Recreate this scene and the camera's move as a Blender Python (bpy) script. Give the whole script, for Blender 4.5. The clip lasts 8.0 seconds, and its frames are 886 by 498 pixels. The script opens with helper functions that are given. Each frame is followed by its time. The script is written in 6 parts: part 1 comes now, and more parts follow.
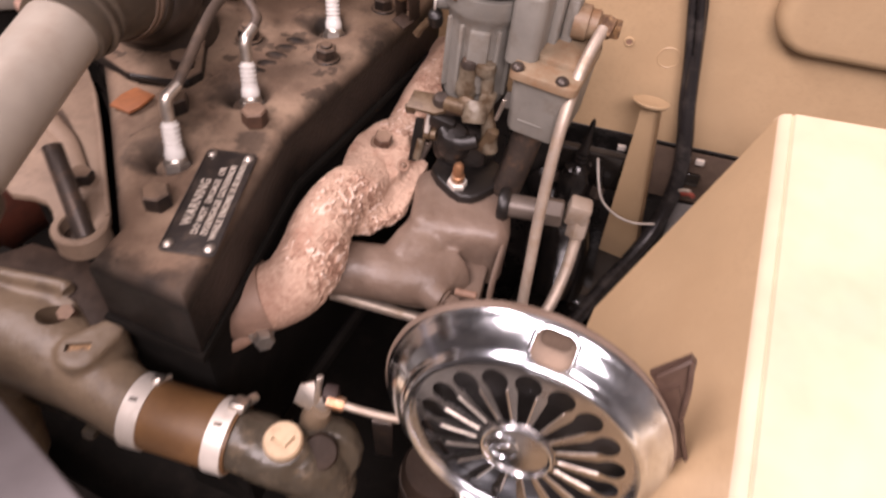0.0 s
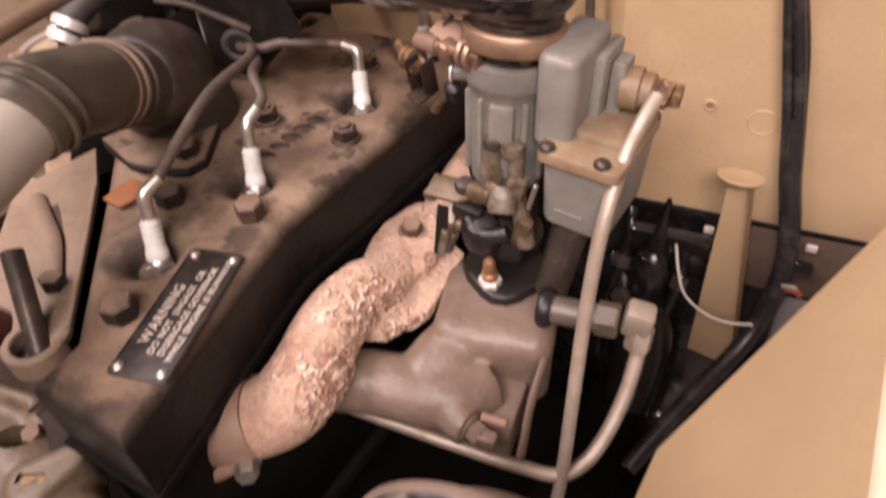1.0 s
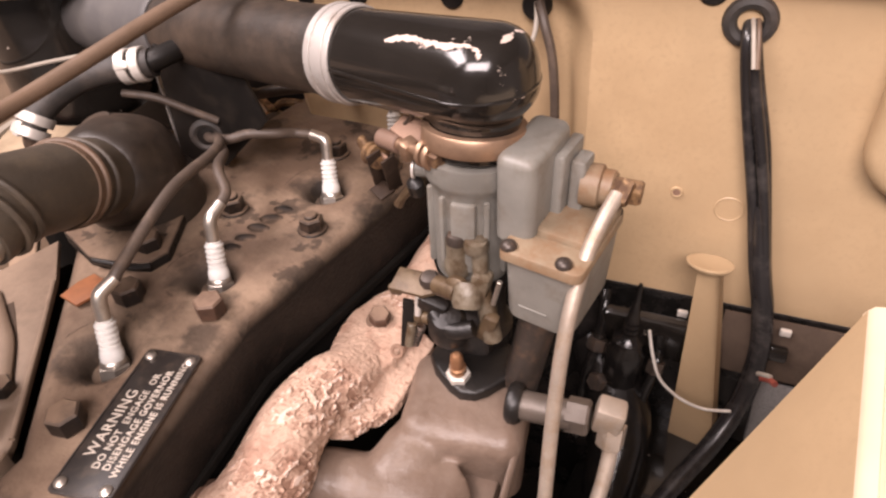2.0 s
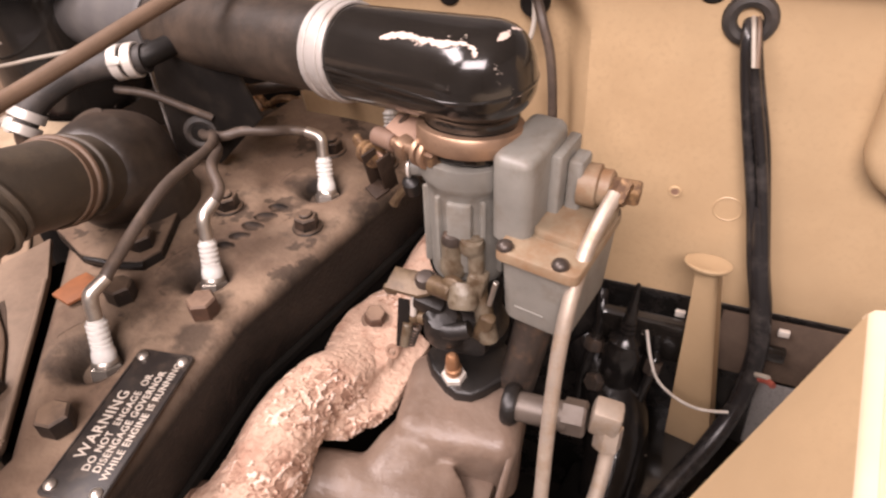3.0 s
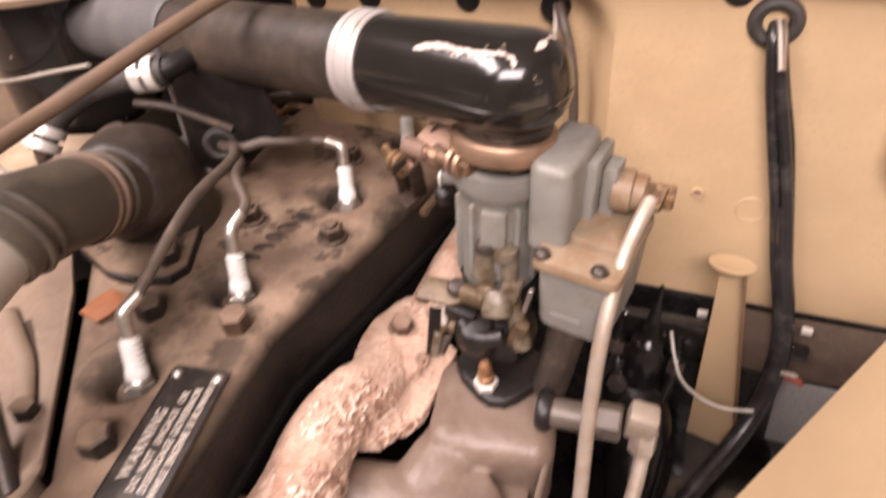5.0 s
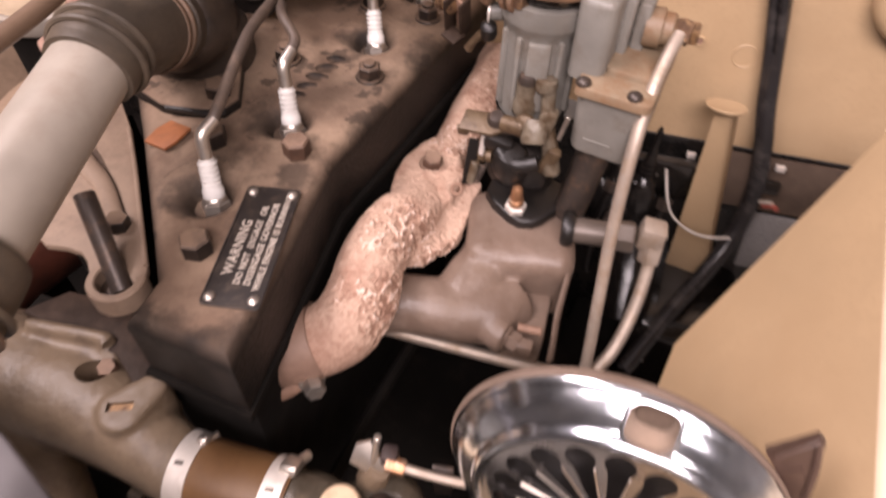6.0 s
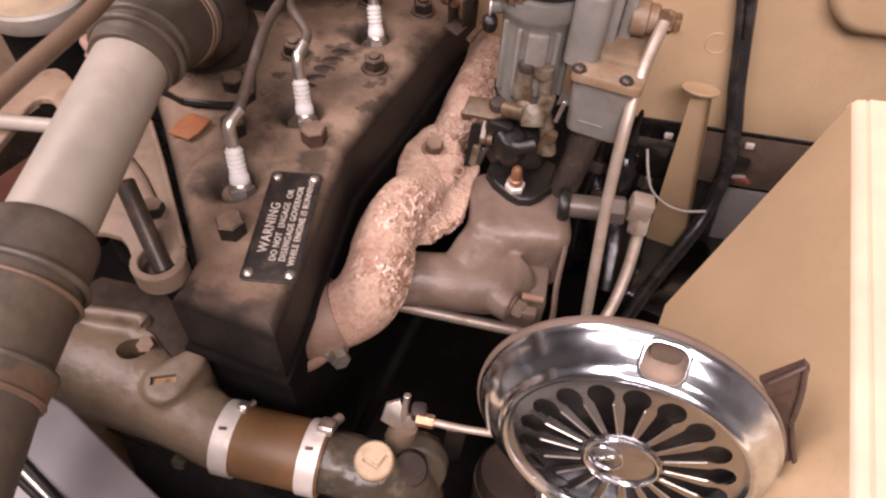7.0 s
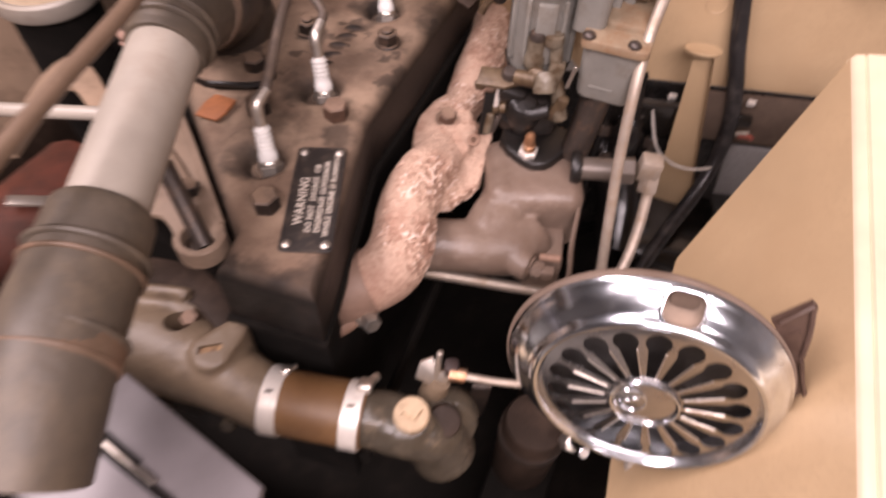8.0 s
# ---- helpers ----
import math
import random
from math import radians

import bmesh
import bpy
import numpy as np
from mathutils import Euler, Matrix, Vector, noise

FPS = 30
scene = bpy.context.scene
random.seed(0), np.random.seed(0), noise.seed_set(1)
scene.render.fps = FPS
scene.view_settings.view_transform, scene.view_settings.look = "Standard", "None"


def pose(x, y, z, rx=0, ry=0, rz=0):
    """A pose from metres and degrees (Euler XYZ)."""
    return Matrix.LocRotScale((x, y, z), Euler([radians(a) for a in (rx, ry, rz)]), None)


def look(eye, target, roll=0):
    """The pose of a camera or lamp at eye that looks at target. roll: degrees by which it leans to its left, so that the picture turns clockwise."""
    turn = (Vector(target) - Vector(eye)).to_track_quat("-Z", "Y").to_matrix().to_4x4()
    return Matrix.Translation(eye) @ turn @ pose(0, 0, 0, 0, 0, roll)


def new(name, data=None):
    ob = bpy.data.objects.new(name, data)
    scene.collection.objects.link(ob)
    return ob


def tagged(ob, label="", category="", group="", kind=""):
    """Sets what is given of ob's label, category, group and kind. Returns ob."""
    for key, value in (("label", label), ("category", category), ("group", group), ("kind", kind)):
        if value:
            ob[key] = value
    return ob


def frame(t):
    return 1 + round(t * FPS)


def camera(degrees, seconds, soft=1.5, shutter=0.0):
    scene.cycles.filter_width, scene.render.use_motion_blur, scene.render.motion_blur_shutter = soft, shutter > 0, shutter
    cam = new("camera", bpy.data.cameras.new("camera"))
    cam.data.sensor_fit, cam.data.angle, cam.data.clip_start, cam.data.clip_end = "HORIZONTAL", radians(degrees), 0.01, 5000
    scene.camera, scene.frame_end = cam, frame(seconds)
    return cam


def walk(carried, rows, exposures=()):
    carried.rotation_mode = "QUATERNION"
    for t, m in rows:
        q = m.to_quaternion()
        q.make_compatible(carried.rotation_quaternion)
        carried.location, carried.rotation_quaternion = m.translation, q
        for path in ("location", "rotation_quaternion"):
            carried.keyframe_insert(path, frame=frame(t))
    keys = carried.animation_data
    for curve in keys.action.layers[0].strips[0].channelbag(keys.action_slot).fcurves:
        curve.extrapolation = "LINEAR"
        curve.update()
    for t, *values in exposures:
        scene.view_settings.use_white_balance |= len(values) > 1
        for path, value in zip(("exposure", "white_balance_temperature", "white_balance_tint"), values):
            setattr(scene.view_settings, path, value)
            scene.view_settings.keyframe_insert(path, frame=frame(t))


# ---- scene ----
cam = camera(68.0, 8.0, soft=2.3, shutter=0.9)
PATH = [
    (0, (0.293, -0.237, 1.108), (-0.16, 0.995, -0.401), 8.2),
    (0.1, (0.3, -0.223, 1.102), (-0.202, 0.999, -0.399), 6.4),
    (0.2, (0.311, -0.203, 1.088), (-0.304, 1.009, -0.379), 3.8),
    (0.5, (0.31, -0.171, 1.075), (-0.4, 0.969, -0.406), 0.7),
    (1, (0.311, -0.132, 1.072), (-0.516, 1.023, -0.335), -2.7),
    (1.5, (0.317, -0.119, 1.083), (-0.576, 1.092, -0.236), -3.2),
    (1.7, (0.313, -0.113, 1.084), (-0.559, 1.155, -0.194), -2.3),
    (2.8, (0.315, -0.1, 1.084), (-0.539, 1.169, -0.205), -2.5),
    (3, (0.312, -0.101, 1.083), (-0.543, 1.166, -0.206), -2.1),
    (3.5, (0.309, -0.101, 1.082), (-0.573, 1.197, -0.158), -1.8),
    (4, (0.305, -0.091, 1.088), (-0.573, 1.249, -0.109), -3.4),
    (4.2, (0.304, -0.09, 1.091), (-0.572, 1.26, -0.098), -3.1),
    (5.3, (0.281, -0.134, 1.087), (-0.503, 1.097, -0.280), -2.3),
    (5.5, (0.276, -0.154, 1.089), (-0.462, 1.042, -0.334), -1.6),
    (6, (0.261, -0.198, 1.096), (-0.293, 0.958, -0.439), 2.3),
    (6.5, (0.257, -0.236, 1.123), (-0.212, 0.927, -0.434), 2.4),
    (7, (0.246, -0.242, 1.115), (-0.206, 0.948, -0.428), 4.1),
    (7.5, (0.249, -0.228, 1.107), (-0.149, 0.919, -0.482), 3.6),
    (7.8, (0.236, -0.241, 1.116), (-0.116, 0.924, -0.471), 5.7),
    (7.9, (0.229, -0.258, 1.121), (-0.141, 0.903, -0.465), 4.6),
    (8, (0.236, -0.265, 1.131), (-0.181, 0.862, -0.468), 2.0),
]
EXPOSURES = [(0.0, 0.27, 6500, 17), (0.5, -0.08, 6600, 15), (1.0, 0.33, 6750, 14), (1.5, 0.5, 6600, 12), (3.0, 0.58, 6550, 11), (4.2, 0.68, 6550, 11), (5.3, 0.66, 6550, 12), (5.5, 0.57, 6500, 13), (6.0, 0.36, 6450, 15), (7.0, 0.19, 6450, 17), (7.5, 0.22, 6400, 17), (8.0, 0.30, 6450, 18)]
walk(cam, [(t, look(eye, target, roll)) for t, eye, target, roll in PATH], EXPOSURES)

# ---- light: unseen ceiling lamps in an added closed room ----
world = bpy.data.worlds.new("garage_air")
scene.world = world
world.use_nodes = True
world.node_tree.nodes["Background"].inputs[0].default_value = (1.0, 0.92, 0.84, 1)
world.node_tree.nodes["Background"].inputs[1].default_value = 0.25


def lamp(name, eye, target, sx, sy, watts, color):
    data = bpy.data.lights.new(name, "AREA")
    data.shape, data.size, data.size_y, data.energy, data.color = "RECTANGLE", sx, sy, watts, color
    ob = new(name, data)
    ob.matrix_world = look(eye, target)
    return ob


lamp("ceiling_lamp", (0.70, -1.25, 2.35), (0.15, 0.1, 0.8), 1.6, 0.7, 56, (1.0, 0.855, 0.85))
# unseen second lamp, added to brighten the fender apron
lamp("apron_fill_lamp", (-0.75, -0.55, 2.40), (0.3, 0.0, 0.8), 1.3, 0.5, 40, (1.0, 0.855, 0.85))


# ---- materials ----
def shader(name, color, rough=0.5, metal=0.0, second=None, scale=20.0, cut=(0.45, 0.6), fine=0.0, fine_scale=300.0,
           bump=0.0, bump_scale=150.0, dust=None, dust_amount=0.0, third=None, third_scale=90.0, third_cut=(0.55, 0.6), coat=0.0, rough2=None, metal2=None, spread=0.12, bump_depth=0.002, dust2=None, dust_base=0.35, spots=(), wear=None, pit=None, stain=0.0, steep=0.45):
    m = bpy.data.materials.new(name)
    m.use_nodes = True
    n, l = m.node_tree.nodes, m.node_tree.links
    b = n["Principled BSDF"]
    b.inputs["Roughness"].default_value = rough
    b.inputs["Metallic"].default_value = metal
    b.inputs["Coat Weight"].default_value = coat
    b.inputs["Coat Roughness"].default_value = 0.08
    pos = n.new("ShaderNodeNewGeometry").outputs["Position"]

    def tex(sc, detail=5.0, rgh=0.6):
        t = n.new("ShaderNodeTexNoise")
        t.inputs["Scale"].default_value, t.inputs["Detail"].default_value, t.inputs["Roughness"].default_value = sc, detail, rgh
        l.new(pos, t.inputs["Vector"])
        return t.outputs["Fac"]

    def ramp(fac, a, c):
        r = n.new("ShaderNodeMapRange")
        r.inputs["From Min"].default_value, r.inputs["From Max"].default_value = a, c
        l.new(fac, r.inputs["Value"])
        return r.outputs["Result"]

    def mix(fac, a, c):
        x = n.new("ShaderNodeMix")
        x.data_type = "RGBA"
        l.new(fac, x.inputs[0])
        for s_, v in ((6, a), (7, c)):
            if isinstance(v, tuple):
                x.inputs[s_].default_value = (*v, 1)
            else:
                l.new(v, x.inputs[s_])
        return x.outputs[2]

    low = tuple(max(0.0, v * (1 - spread)) for v in color)
    high = tuple(min(1.0, v * (1 + spread)) for v in color)
    out = mix(ramp(tex(scale * 0.6, 4), 0.35, 0.65), low, high)
    if fine:
        out = mix(ramp(tex(fine_scale, 3), 0.5, 0.8), out, tuple(v * (1 - fine) for v in color))
    mask = None
    if second:
        mask = ramp(tex(scale, 8, 0.7), *cut)
        out = mix(mask, out, second)
    if third:
        out = mix(ramp(tex(third_scale, 6, 0.65), *third_cut), out, third)
    if dust:
        nz = n.new("ShaderNodeSeparateXYZ")
        l.new(n["Geometry"].outputs["Normal"], nz.inputs[0])
        up = ramp(nz.outputs["Z"], steep, 0.97)
        add = n.new("ShaderNodeMath")
        add.operation = "MULTIPLY"
        l.new(up, add.inputs[0])
        big = n.new("ShaderNodeMapRange")
        big.inputs["From Min"].default_value, big.inputs["From Max"].default_value = 0.36, 0.58
        big.inputs["To Min"].default_value, big.inputs["To Max"].default_value = dust_base, 1.0
        l.new(tex(15.0, 5, 0.6), big.inputs["Value"])
        patch = n.new("ShaderNodeMath")
        patch.operation = "MULTIPLY"
        l.new(ramp(tex(38.0, 7, 0.65), 0.62 - dust_amount, 0.9 - dust_amount), patch.inputs[0])
        l.new(big.outputs["Result"], patch.inputs[1])
        l.new(patch.outputs[0], add.inputs[1])
        cover = add.outputs[0]
        if stain:
            film_ = n.new("ShaderNodeMapRange")
            film_.inputs["From Min"].default_value, film_.inputs["From Max"].default_value = 0.395, 0.425
            film_.inputs["To Min"].default_value = 1.0 - stain
            l.new(tex(27.0, 6, 0.58), film_.inputs["Value"])
            wet = n.new("ShaderNodeMath")
            wet.operation = "MULTIPLY"
            l.new(cover, wet.inputs[0])
            l.new(film_.outputs["Result"], wet.inputs[1])
            cover = wet.outputs[0]
        for x_, y_, z_, r_ in spots:
            far = n.new("ShaderNodeVectorMath")
            far.operation = "DISTANCE"
            l.new(pos, far.inputs[0])
            far.inputs[1].default_value = (x_, y_, z_)
            near = n.new("ShaderNodeMath")
            near.operation = "MULTIPLY_ADD"
            l.new(tex(60.0, 4, 0.6), near.inputs[0])
            near.inputs[1].default_value = r_ * 1.6
            l.new(far.outputs["Value"], near.inputs[2])
            oil = n.new("ShaderNodeMapRange")
            oil.inputs["From Min"].default_value, oil.inputs["From Max"].default_value = r_ * 1.45, r_ * 1.95
            oil.inputs["To Min"].default_value = 0.40
            l.new(near.outputs[0], oil.inputs["Value"])
            both = n.new("ShaderNodeMath")
            both.operation = "MULTIPLY"
            l.new(cover, both.inputs[0])
            l.new(oil.outputs["Result"], both.inputs[1])
            cover = both.outputs[0]
        out = mix(cover, out, mix(ramp(tex(17.0, 5, 0.6), 0.40, 0.62), dust2, dust) if dust2 else dust)
        r = n.new("ShaderNodeMapRange")
        r.inputs["To Min"].default_value, r.inputs["To Max"].default_value = rough, 0.9
        l.new(add.outputs[0], r.inputs["Value"])
        l.new(r.outputs["Result"], b.inputs["Roughness"])
    if wear:
        at = n.new("ShaderNodeAttribute")
        at.attribute_name = "wear"
        fray = n.new("ShaderNodeMath")
        fray.operation = "MULTIPLY_ADD"
        l.new(tex(260.0, 4, 0.65), fray.inputs[0])
        fray.inputs[1].default_value = 0.5
        l.new(at.outputs["Fac"], fray.inputs[2])
        out = mix(ramp(fray.outputs[0], 0.86, 0.92), out, wear)
    if pit:
        at = n.new("ShaderNodeAttribute")
        at.attribute_name = "pit"
        fray = n.new("ShaderNodeMath")
        fray.operation = "MULTIPLY_ADD"
        l.new(tex(320.0, 4, 0.65), fray.inputs[0])
        fray.inputs[1].default_value = 0.6
        l.new(at.outputs["Fac"], fray.inputs[2])
        out = mix(ramp(fray.outputs[0], 0.55, 0.85), out, pit)
    l.new(out, b.inputs["Base Color"])
    if mask is not None and (rough2 is not None) and not dust:
        r = n.new("ShaderNodeMapRange")
        r.inputs["To Min"].default_value, r.inputs["To Max"].default_value = rough, rough2
        l.new(mask, r.inputs["Value"])
        l.new(r.outputs["Result"], b.inputs["Roughness"])
    if mask is not None and metal2 is not None:
        r = n.new("ShaderNodeMapRange")
        r.inputs["To Min"].default_value, r.inputs["To Max"].default_value = metal, metal2
        l.new(mask, r.inputs["Value"])
        l.new(r.outputs["Result"], b.inputs["Metallic"])
    if bump:
        k = n.new("ShaderNodeBump")
        k.inputs["Strength"].default_value, k.inputs["Distance"].default_value = bump, bump_depth
        l.new(tex(bump_scale, 6), k.inputs["Height"])
        l.new(k.outputs[0], b.inputs["Normal"])
    return m


TAN = shader("tan_paint", (0.475, 0.338, 0.198), 0.40, second=(0.42, 0.29, 0.165), scale=9, cut=(0.4, 0.75), fine=0.10, fine_scale=260, bump=0.08, bump_scale=420)
DARK_DUSTY_TAN = shader("dark_dusty_tan_paint", (0.26, 0.18, 0.12), 0.6, second=(0.15, 0.10, 0.065), scale=30, cut=(0.5, 0.75), bump=0.15)
HEAD = shader("dusty_black_iron", (0.009, 0.0075, 0.0065), 0.42, second=(0.022, 0.016, 0.013), scale=60, cut=(0.5, 0.7),
              dust=(0.275, 0.195, 0.135), dust2=(0.165, 0.110, 0.075), dust_amount=0.45, dust_base=0.66, bump=0.5, bump_scale=260, stain=0.6, steep=0.2,
              spots=[(-0.006, y - 0.004, 0.797, 0.020) for y in (-0.0045, 0.0785, 0.1945, 0.2805)] + [(0.040, 0.036, 0.797, 0.013), (0.084, -0.092, 0.797, 0.024), (0.05, -0.100, 0.797, 0.022), (0.025, -0.098, 0.797, 0.016), (0.060, 0.10, 0.797, 0.018), (0.058, 0.20, 0.797, 0.024)] + [(-0.012 + 0.06 * (y - 0.105), y, 0.797, 0.0060) for y in (0.106, 0.118, 0.131, 0.145, 0.158)])
HEAD.node_tree.nodes["Principled BSDF"].inputs["Specular IOR Level"].default_value = 0.3
BLOCK = shader("black_engine_paint", (0.010, 0.0085, 0.0075), 0.4, second=(0.022, 0.017, 0.014), scale=40, cut=(0.5, 0.75), bump=0.25, bump_scale=200)
GLOSS = shader("black_gloss_paint", (0.013, 0.0108, 0.0090), 0.17, coat=0.30, second=(0.30, 0.25, 0.21), scale=60, cut=(0.665, 0.672), rough2=0.5, bump=0.12, bump_scale=60, wear=(0.62, 0.50, 0.43))
MATT_BLACK = shader("matt_black_paint", (0.010, 0.0085, 0.0075), 0.5, second=(0.024, 0.019, 0.015), scale=45, cut=(0.5, 0.75), bump=0.15)
MATT_BLACK.node_tree.nodes["Principled BSDF"].inputs["Specular IOR Level"].default_value = 0.25
RUBBER = shader("black_rubber", (0.03, 0.026, 0.023), 0.6, second=(0.08, 0.062, 0.05), scale=50, cut=(0.45, 0.8), bump=0.2)
HOSE = shader("dusty_brown_black_rubber_hose", (0.070, 0.055, 0.040), 0.52, second=(0.135, 0.100, 0.065), scale=22, cut=(0.45, 0.75), bump=0.25)
BAND = shader("rust_brown_band", (0.125, 0.080, 0.050), 0.55, second=(0.18, 0.105, 0.066), scale=40, cut=(0.48, 0.72), bump=0.25)
GREYHOSE = shader("grey_ribbed_rubber", (0.085, 0.08, 0.078), 0.6, second=(0.13, 0.12, 0.11), scale=30, cut=(0.45, 0.8), bump=0.1)
RUST = shader("flaking_pink_rust", (0.49, 0.338, 0.250), 0.74, second=(0.34, 0.195, 0.135), scale=34, cut=(0.50, 0.66), third=(0.27, 0.150, 0.100), third_scale=130, third_cut=(0.62, 0.70), fine=0.22, fine_scale=520, bump=0.8, bump_scale=420, bump_depth=0.0010, spread=0.14, wear=(0.66, 0.51, 0.42), pit=(0.27, 0.155, 0.105))
RUSTY_IRON = shader("brown_rusty_iron", (0.27, 0.165, 0.112), 0.65, second=(0.18, 0.105, 0.070), scale=30, cut=(0.45, 0.70), bump=0.35)
NECK = shader("dull_brown_cast_iron", (0.205, 0.130, 0.092), 0.6, second=(0.145, 0.088, 0.062), scale=26, cut=(0.45, 0.7), bump=0.25)
CAST = shader("grey_brown_cast_iron", (0.178, 0.130, 0.100), 0.38, second=(0.138, 0.094, 0.068), scale=30, cut=(0.42, 0.7), bump=0.3, bump_scale=220,
              dust=(0.20, 0.145, 0.105), dust_amount=0.12)
CARB = shader("grey_carburetor_paint", (0.205, 0.195, 0.172), 0.42, second=(0.135, 0.108, 0.08), scale=45, cut=(0.5, 0.78), bump=0.15, bump_scale=300)
CARB_TOP = shader("stained_grey_zinc", (0.25, 0.19, 0.125), 0.5, second=(0.20, 0.11, 0.055), scale=45, cut=(0.4, 0.65), bump=0.2)
OLIVE = shader("olive_grey_casting", (0.142, 0.104, 0.068), 0.44, second=(0.070, 0.049, 0.033), scale=40, cut=(0.47, 0.75), bump=0.3, bump_scale=200)
PIPE = shader("grey_painted_pipe", (0.345, 0.305, 0.255), 0.42, second=(0.27, 0.215, 0.165), scale=30, cut=(0.5, 0.85), bump=0.06)
STEEL = shader("dull_steel", (0.55, 0.50, 0.44), 0.35, metal=0.9, second=(0.3, 0.22, 0.16), scale=80, cut=(0.55, 0.75), rough2=0.6)
TUBING = shader("plated_steel_line", (0.43, 0.36, 0.295), 0.45, metal=0.5, second=(0.32, 0.235, 0.16), scale=70, cut=(0.48, 0.75), rough2=0.6, bump=0.1)
COUPLING = shader("grey_brown_coupling", (0.115, 0.094, 0.078), 0.40, metal=0.25, second=(0.10, 0.078, 0.062), scale=60, cut=(0.48, 0.72), bump=0.15)
DARK_STEEL = shader("dark_oily_steel", (0.060, 0.047, 0.039), 0.4, metal=0.4, second=(0.13, 0.085, 0.058), scale=90, cut=(0.5, 0.7))
BOLT_IRON = shader("dusty_iron_bolt", (0.016, 0.012, 0.010), 0.42, metal=0.2, second=(0.075, 0.048, 0.033), scale=90, cut=(0.5, 0.7), dust=(0.20, 0.135, 0.09), dust_amount=0.36, dust_base=0.6, bump=0.2)
BRASS = shader("tarnished_brass", (0.36, 0.225, 0.115), 0.45, metal=0.6, second=(0.12, 0.07, 0.042), scale=150, cut=(0.38, 0.58), rough2=0.6, bump=0.3)
BRONZE = shader("dull_bronze_clamp", (0.36, 0.235, 0.155), 0.42, metal=0.7, second=(0.22, 0.14, 0.09), scale=60, cut=(0.5, 0.75))
CLAMP = shader("light_zinc_clamp", (0.66, 0.61, 0.55), 0.4, metal=0.35, second=(0.46, 0.39, 0.32), scale=60, cut=(0.55, 0.8))
ZINC = shader("dull_zinc_band", (0.46, 0.43, 0.40), 0.45, metal=0.35, second=(0.30, 0.25, 0.21), scale=45, cut=(0.5, 0.75), bump=0.1)
# base tinted blue to offset the warm lamps in its reflections
CHROME = shader("blue_tinted_dusty_chrome", (0.80, 0.85, 0.93), 0.16, metal=1.0, second=(0.60, 0.58, 0.56), scale=34, cut=(0.46, 0.72), rough2=0.30, fine=0.12, fine_scale=240)
HORN_FACE = shader("bright_metal_grille", (0.46, 0.45, 0.45), 0.22, metal=1.0, second=(0.40, 0.36, 0.34), scale=60, cut=(0.5, 0.8), rough2=0.36)
CERAMIC = shader("white_ceramic", (0.74, 0.72, 0.68), 0.2, second=(0.66, 0.58, 0.5), scale=90, cut=(0.62, 0.8))
BROWN_HOSE = shader("brown_rubber_hose", (0.15, 0.078, 0.03), 0.5, second=(0.11, 0.055, 0.022), scale=40, cut=(0.4, 0.7), bump=0.1)
CABLE = shader("brown_black_cable", (0.075, 0.055, 0.042), 0.55, second=(0.14, 0.1, 0.072), scale=70, cut=(0.5, 0.75), bump=0.1)
LOOM = shader("black_vinyl_cable", (0.020, 0.018, 0.018), 0.26, second=(0.085, 0.075, 0.068), scale=45, cut=(0.5, 0.8))
ROD = shader("brown_painted_rod", (0.150, 0.098, 0.064), 0.5, second=(0.11, 0.07, 0.042), scale=45, cut=(0.5, 0.75))
ORANGE = shader("orange_rusty_tab", (0.30, 0.11, 0.04), 0.6, second=(0.20, 0.075, 0.03), scale=80, cut=(0.45, 0.7))
PLATE = shader("black_data_plate", (0.022, 0.018, 0.016), 0.38, second=(0.075, 0.056, 0.042), scale=70, cut=(0.48, 0.72))
ENGRAVE = shader("bare_aluminium_lettering", (0.60, 0.53, 0.45), 0.45, metal=0.3, second=(0.30, 0.24, 0.19), scale=120, cut=(0.52, 0.7))
COPPER = shader("copper_line", (0.36, 0.19, 0.10), 0.45, metal=0.7, second=(0.45, 0.34, 0.25), scale=60, cut=(0.5, 0.6))
PRIMER = shader("speckled_grey_mat", (0.21, 0.20, 0.192), 0.9, fine=0.4, fine_scale=500, bump=0.4, bump_scale=600)
SHROUD = shader("grey_sheet_metal", (0.165, 0.15, 0.152), 0.42, second=(0.14, 0.125, 0.125), scale=20, cut=(0.5, 0.8), bump=0.05)
CONCRETE = shader("concrete", (0.33, 0.31, 0.28), 0.8, second=(0.25, 0.23, 0.2), scale=6, cut=(0.4, 0.7), bump=0.3)
PLASTER = shader("garage_wall_paint", (0.46, 0.44, 0.425), 0.8, second=(0.39, 0.37, 0.355), scale=3, cut=(0.4, 0.7))
OILY = shader("oily_olive_casting", (0.055, 0.045, 0.032), 0.26, second=(0.14, 0.105, 0.07), scale=55, cut=(0.52, 0.75), bump=0.4, bump_scale=160)
DARK_RUST = shader("dark_rust", (0.020, 0.011, 0.009), 0.65, second=(0.045, 0.022, 0.015), scale=60, cut=(0.45, 0.7), bump=0.3)
BOLT_RUST = shader("rusty_bolt", (0.085, 0.045, 0.028), 0.55, second=(0.040, 0.022, 0.015), scale=80, cut=(0.45, 0.7), dust=(0.24, 0.16, 0.11), dust_amount=0.34, dust_base=0.6, bump=0.3)
LINK = shader("dirty_plated_linkage", (0.115, 0.078, 0.044), 0.42, metal=0.25, second=(0.06, 0.036, 0.020), scale=95, cut=(0.45, 0.68), bump=0.25, bump_scale=260)
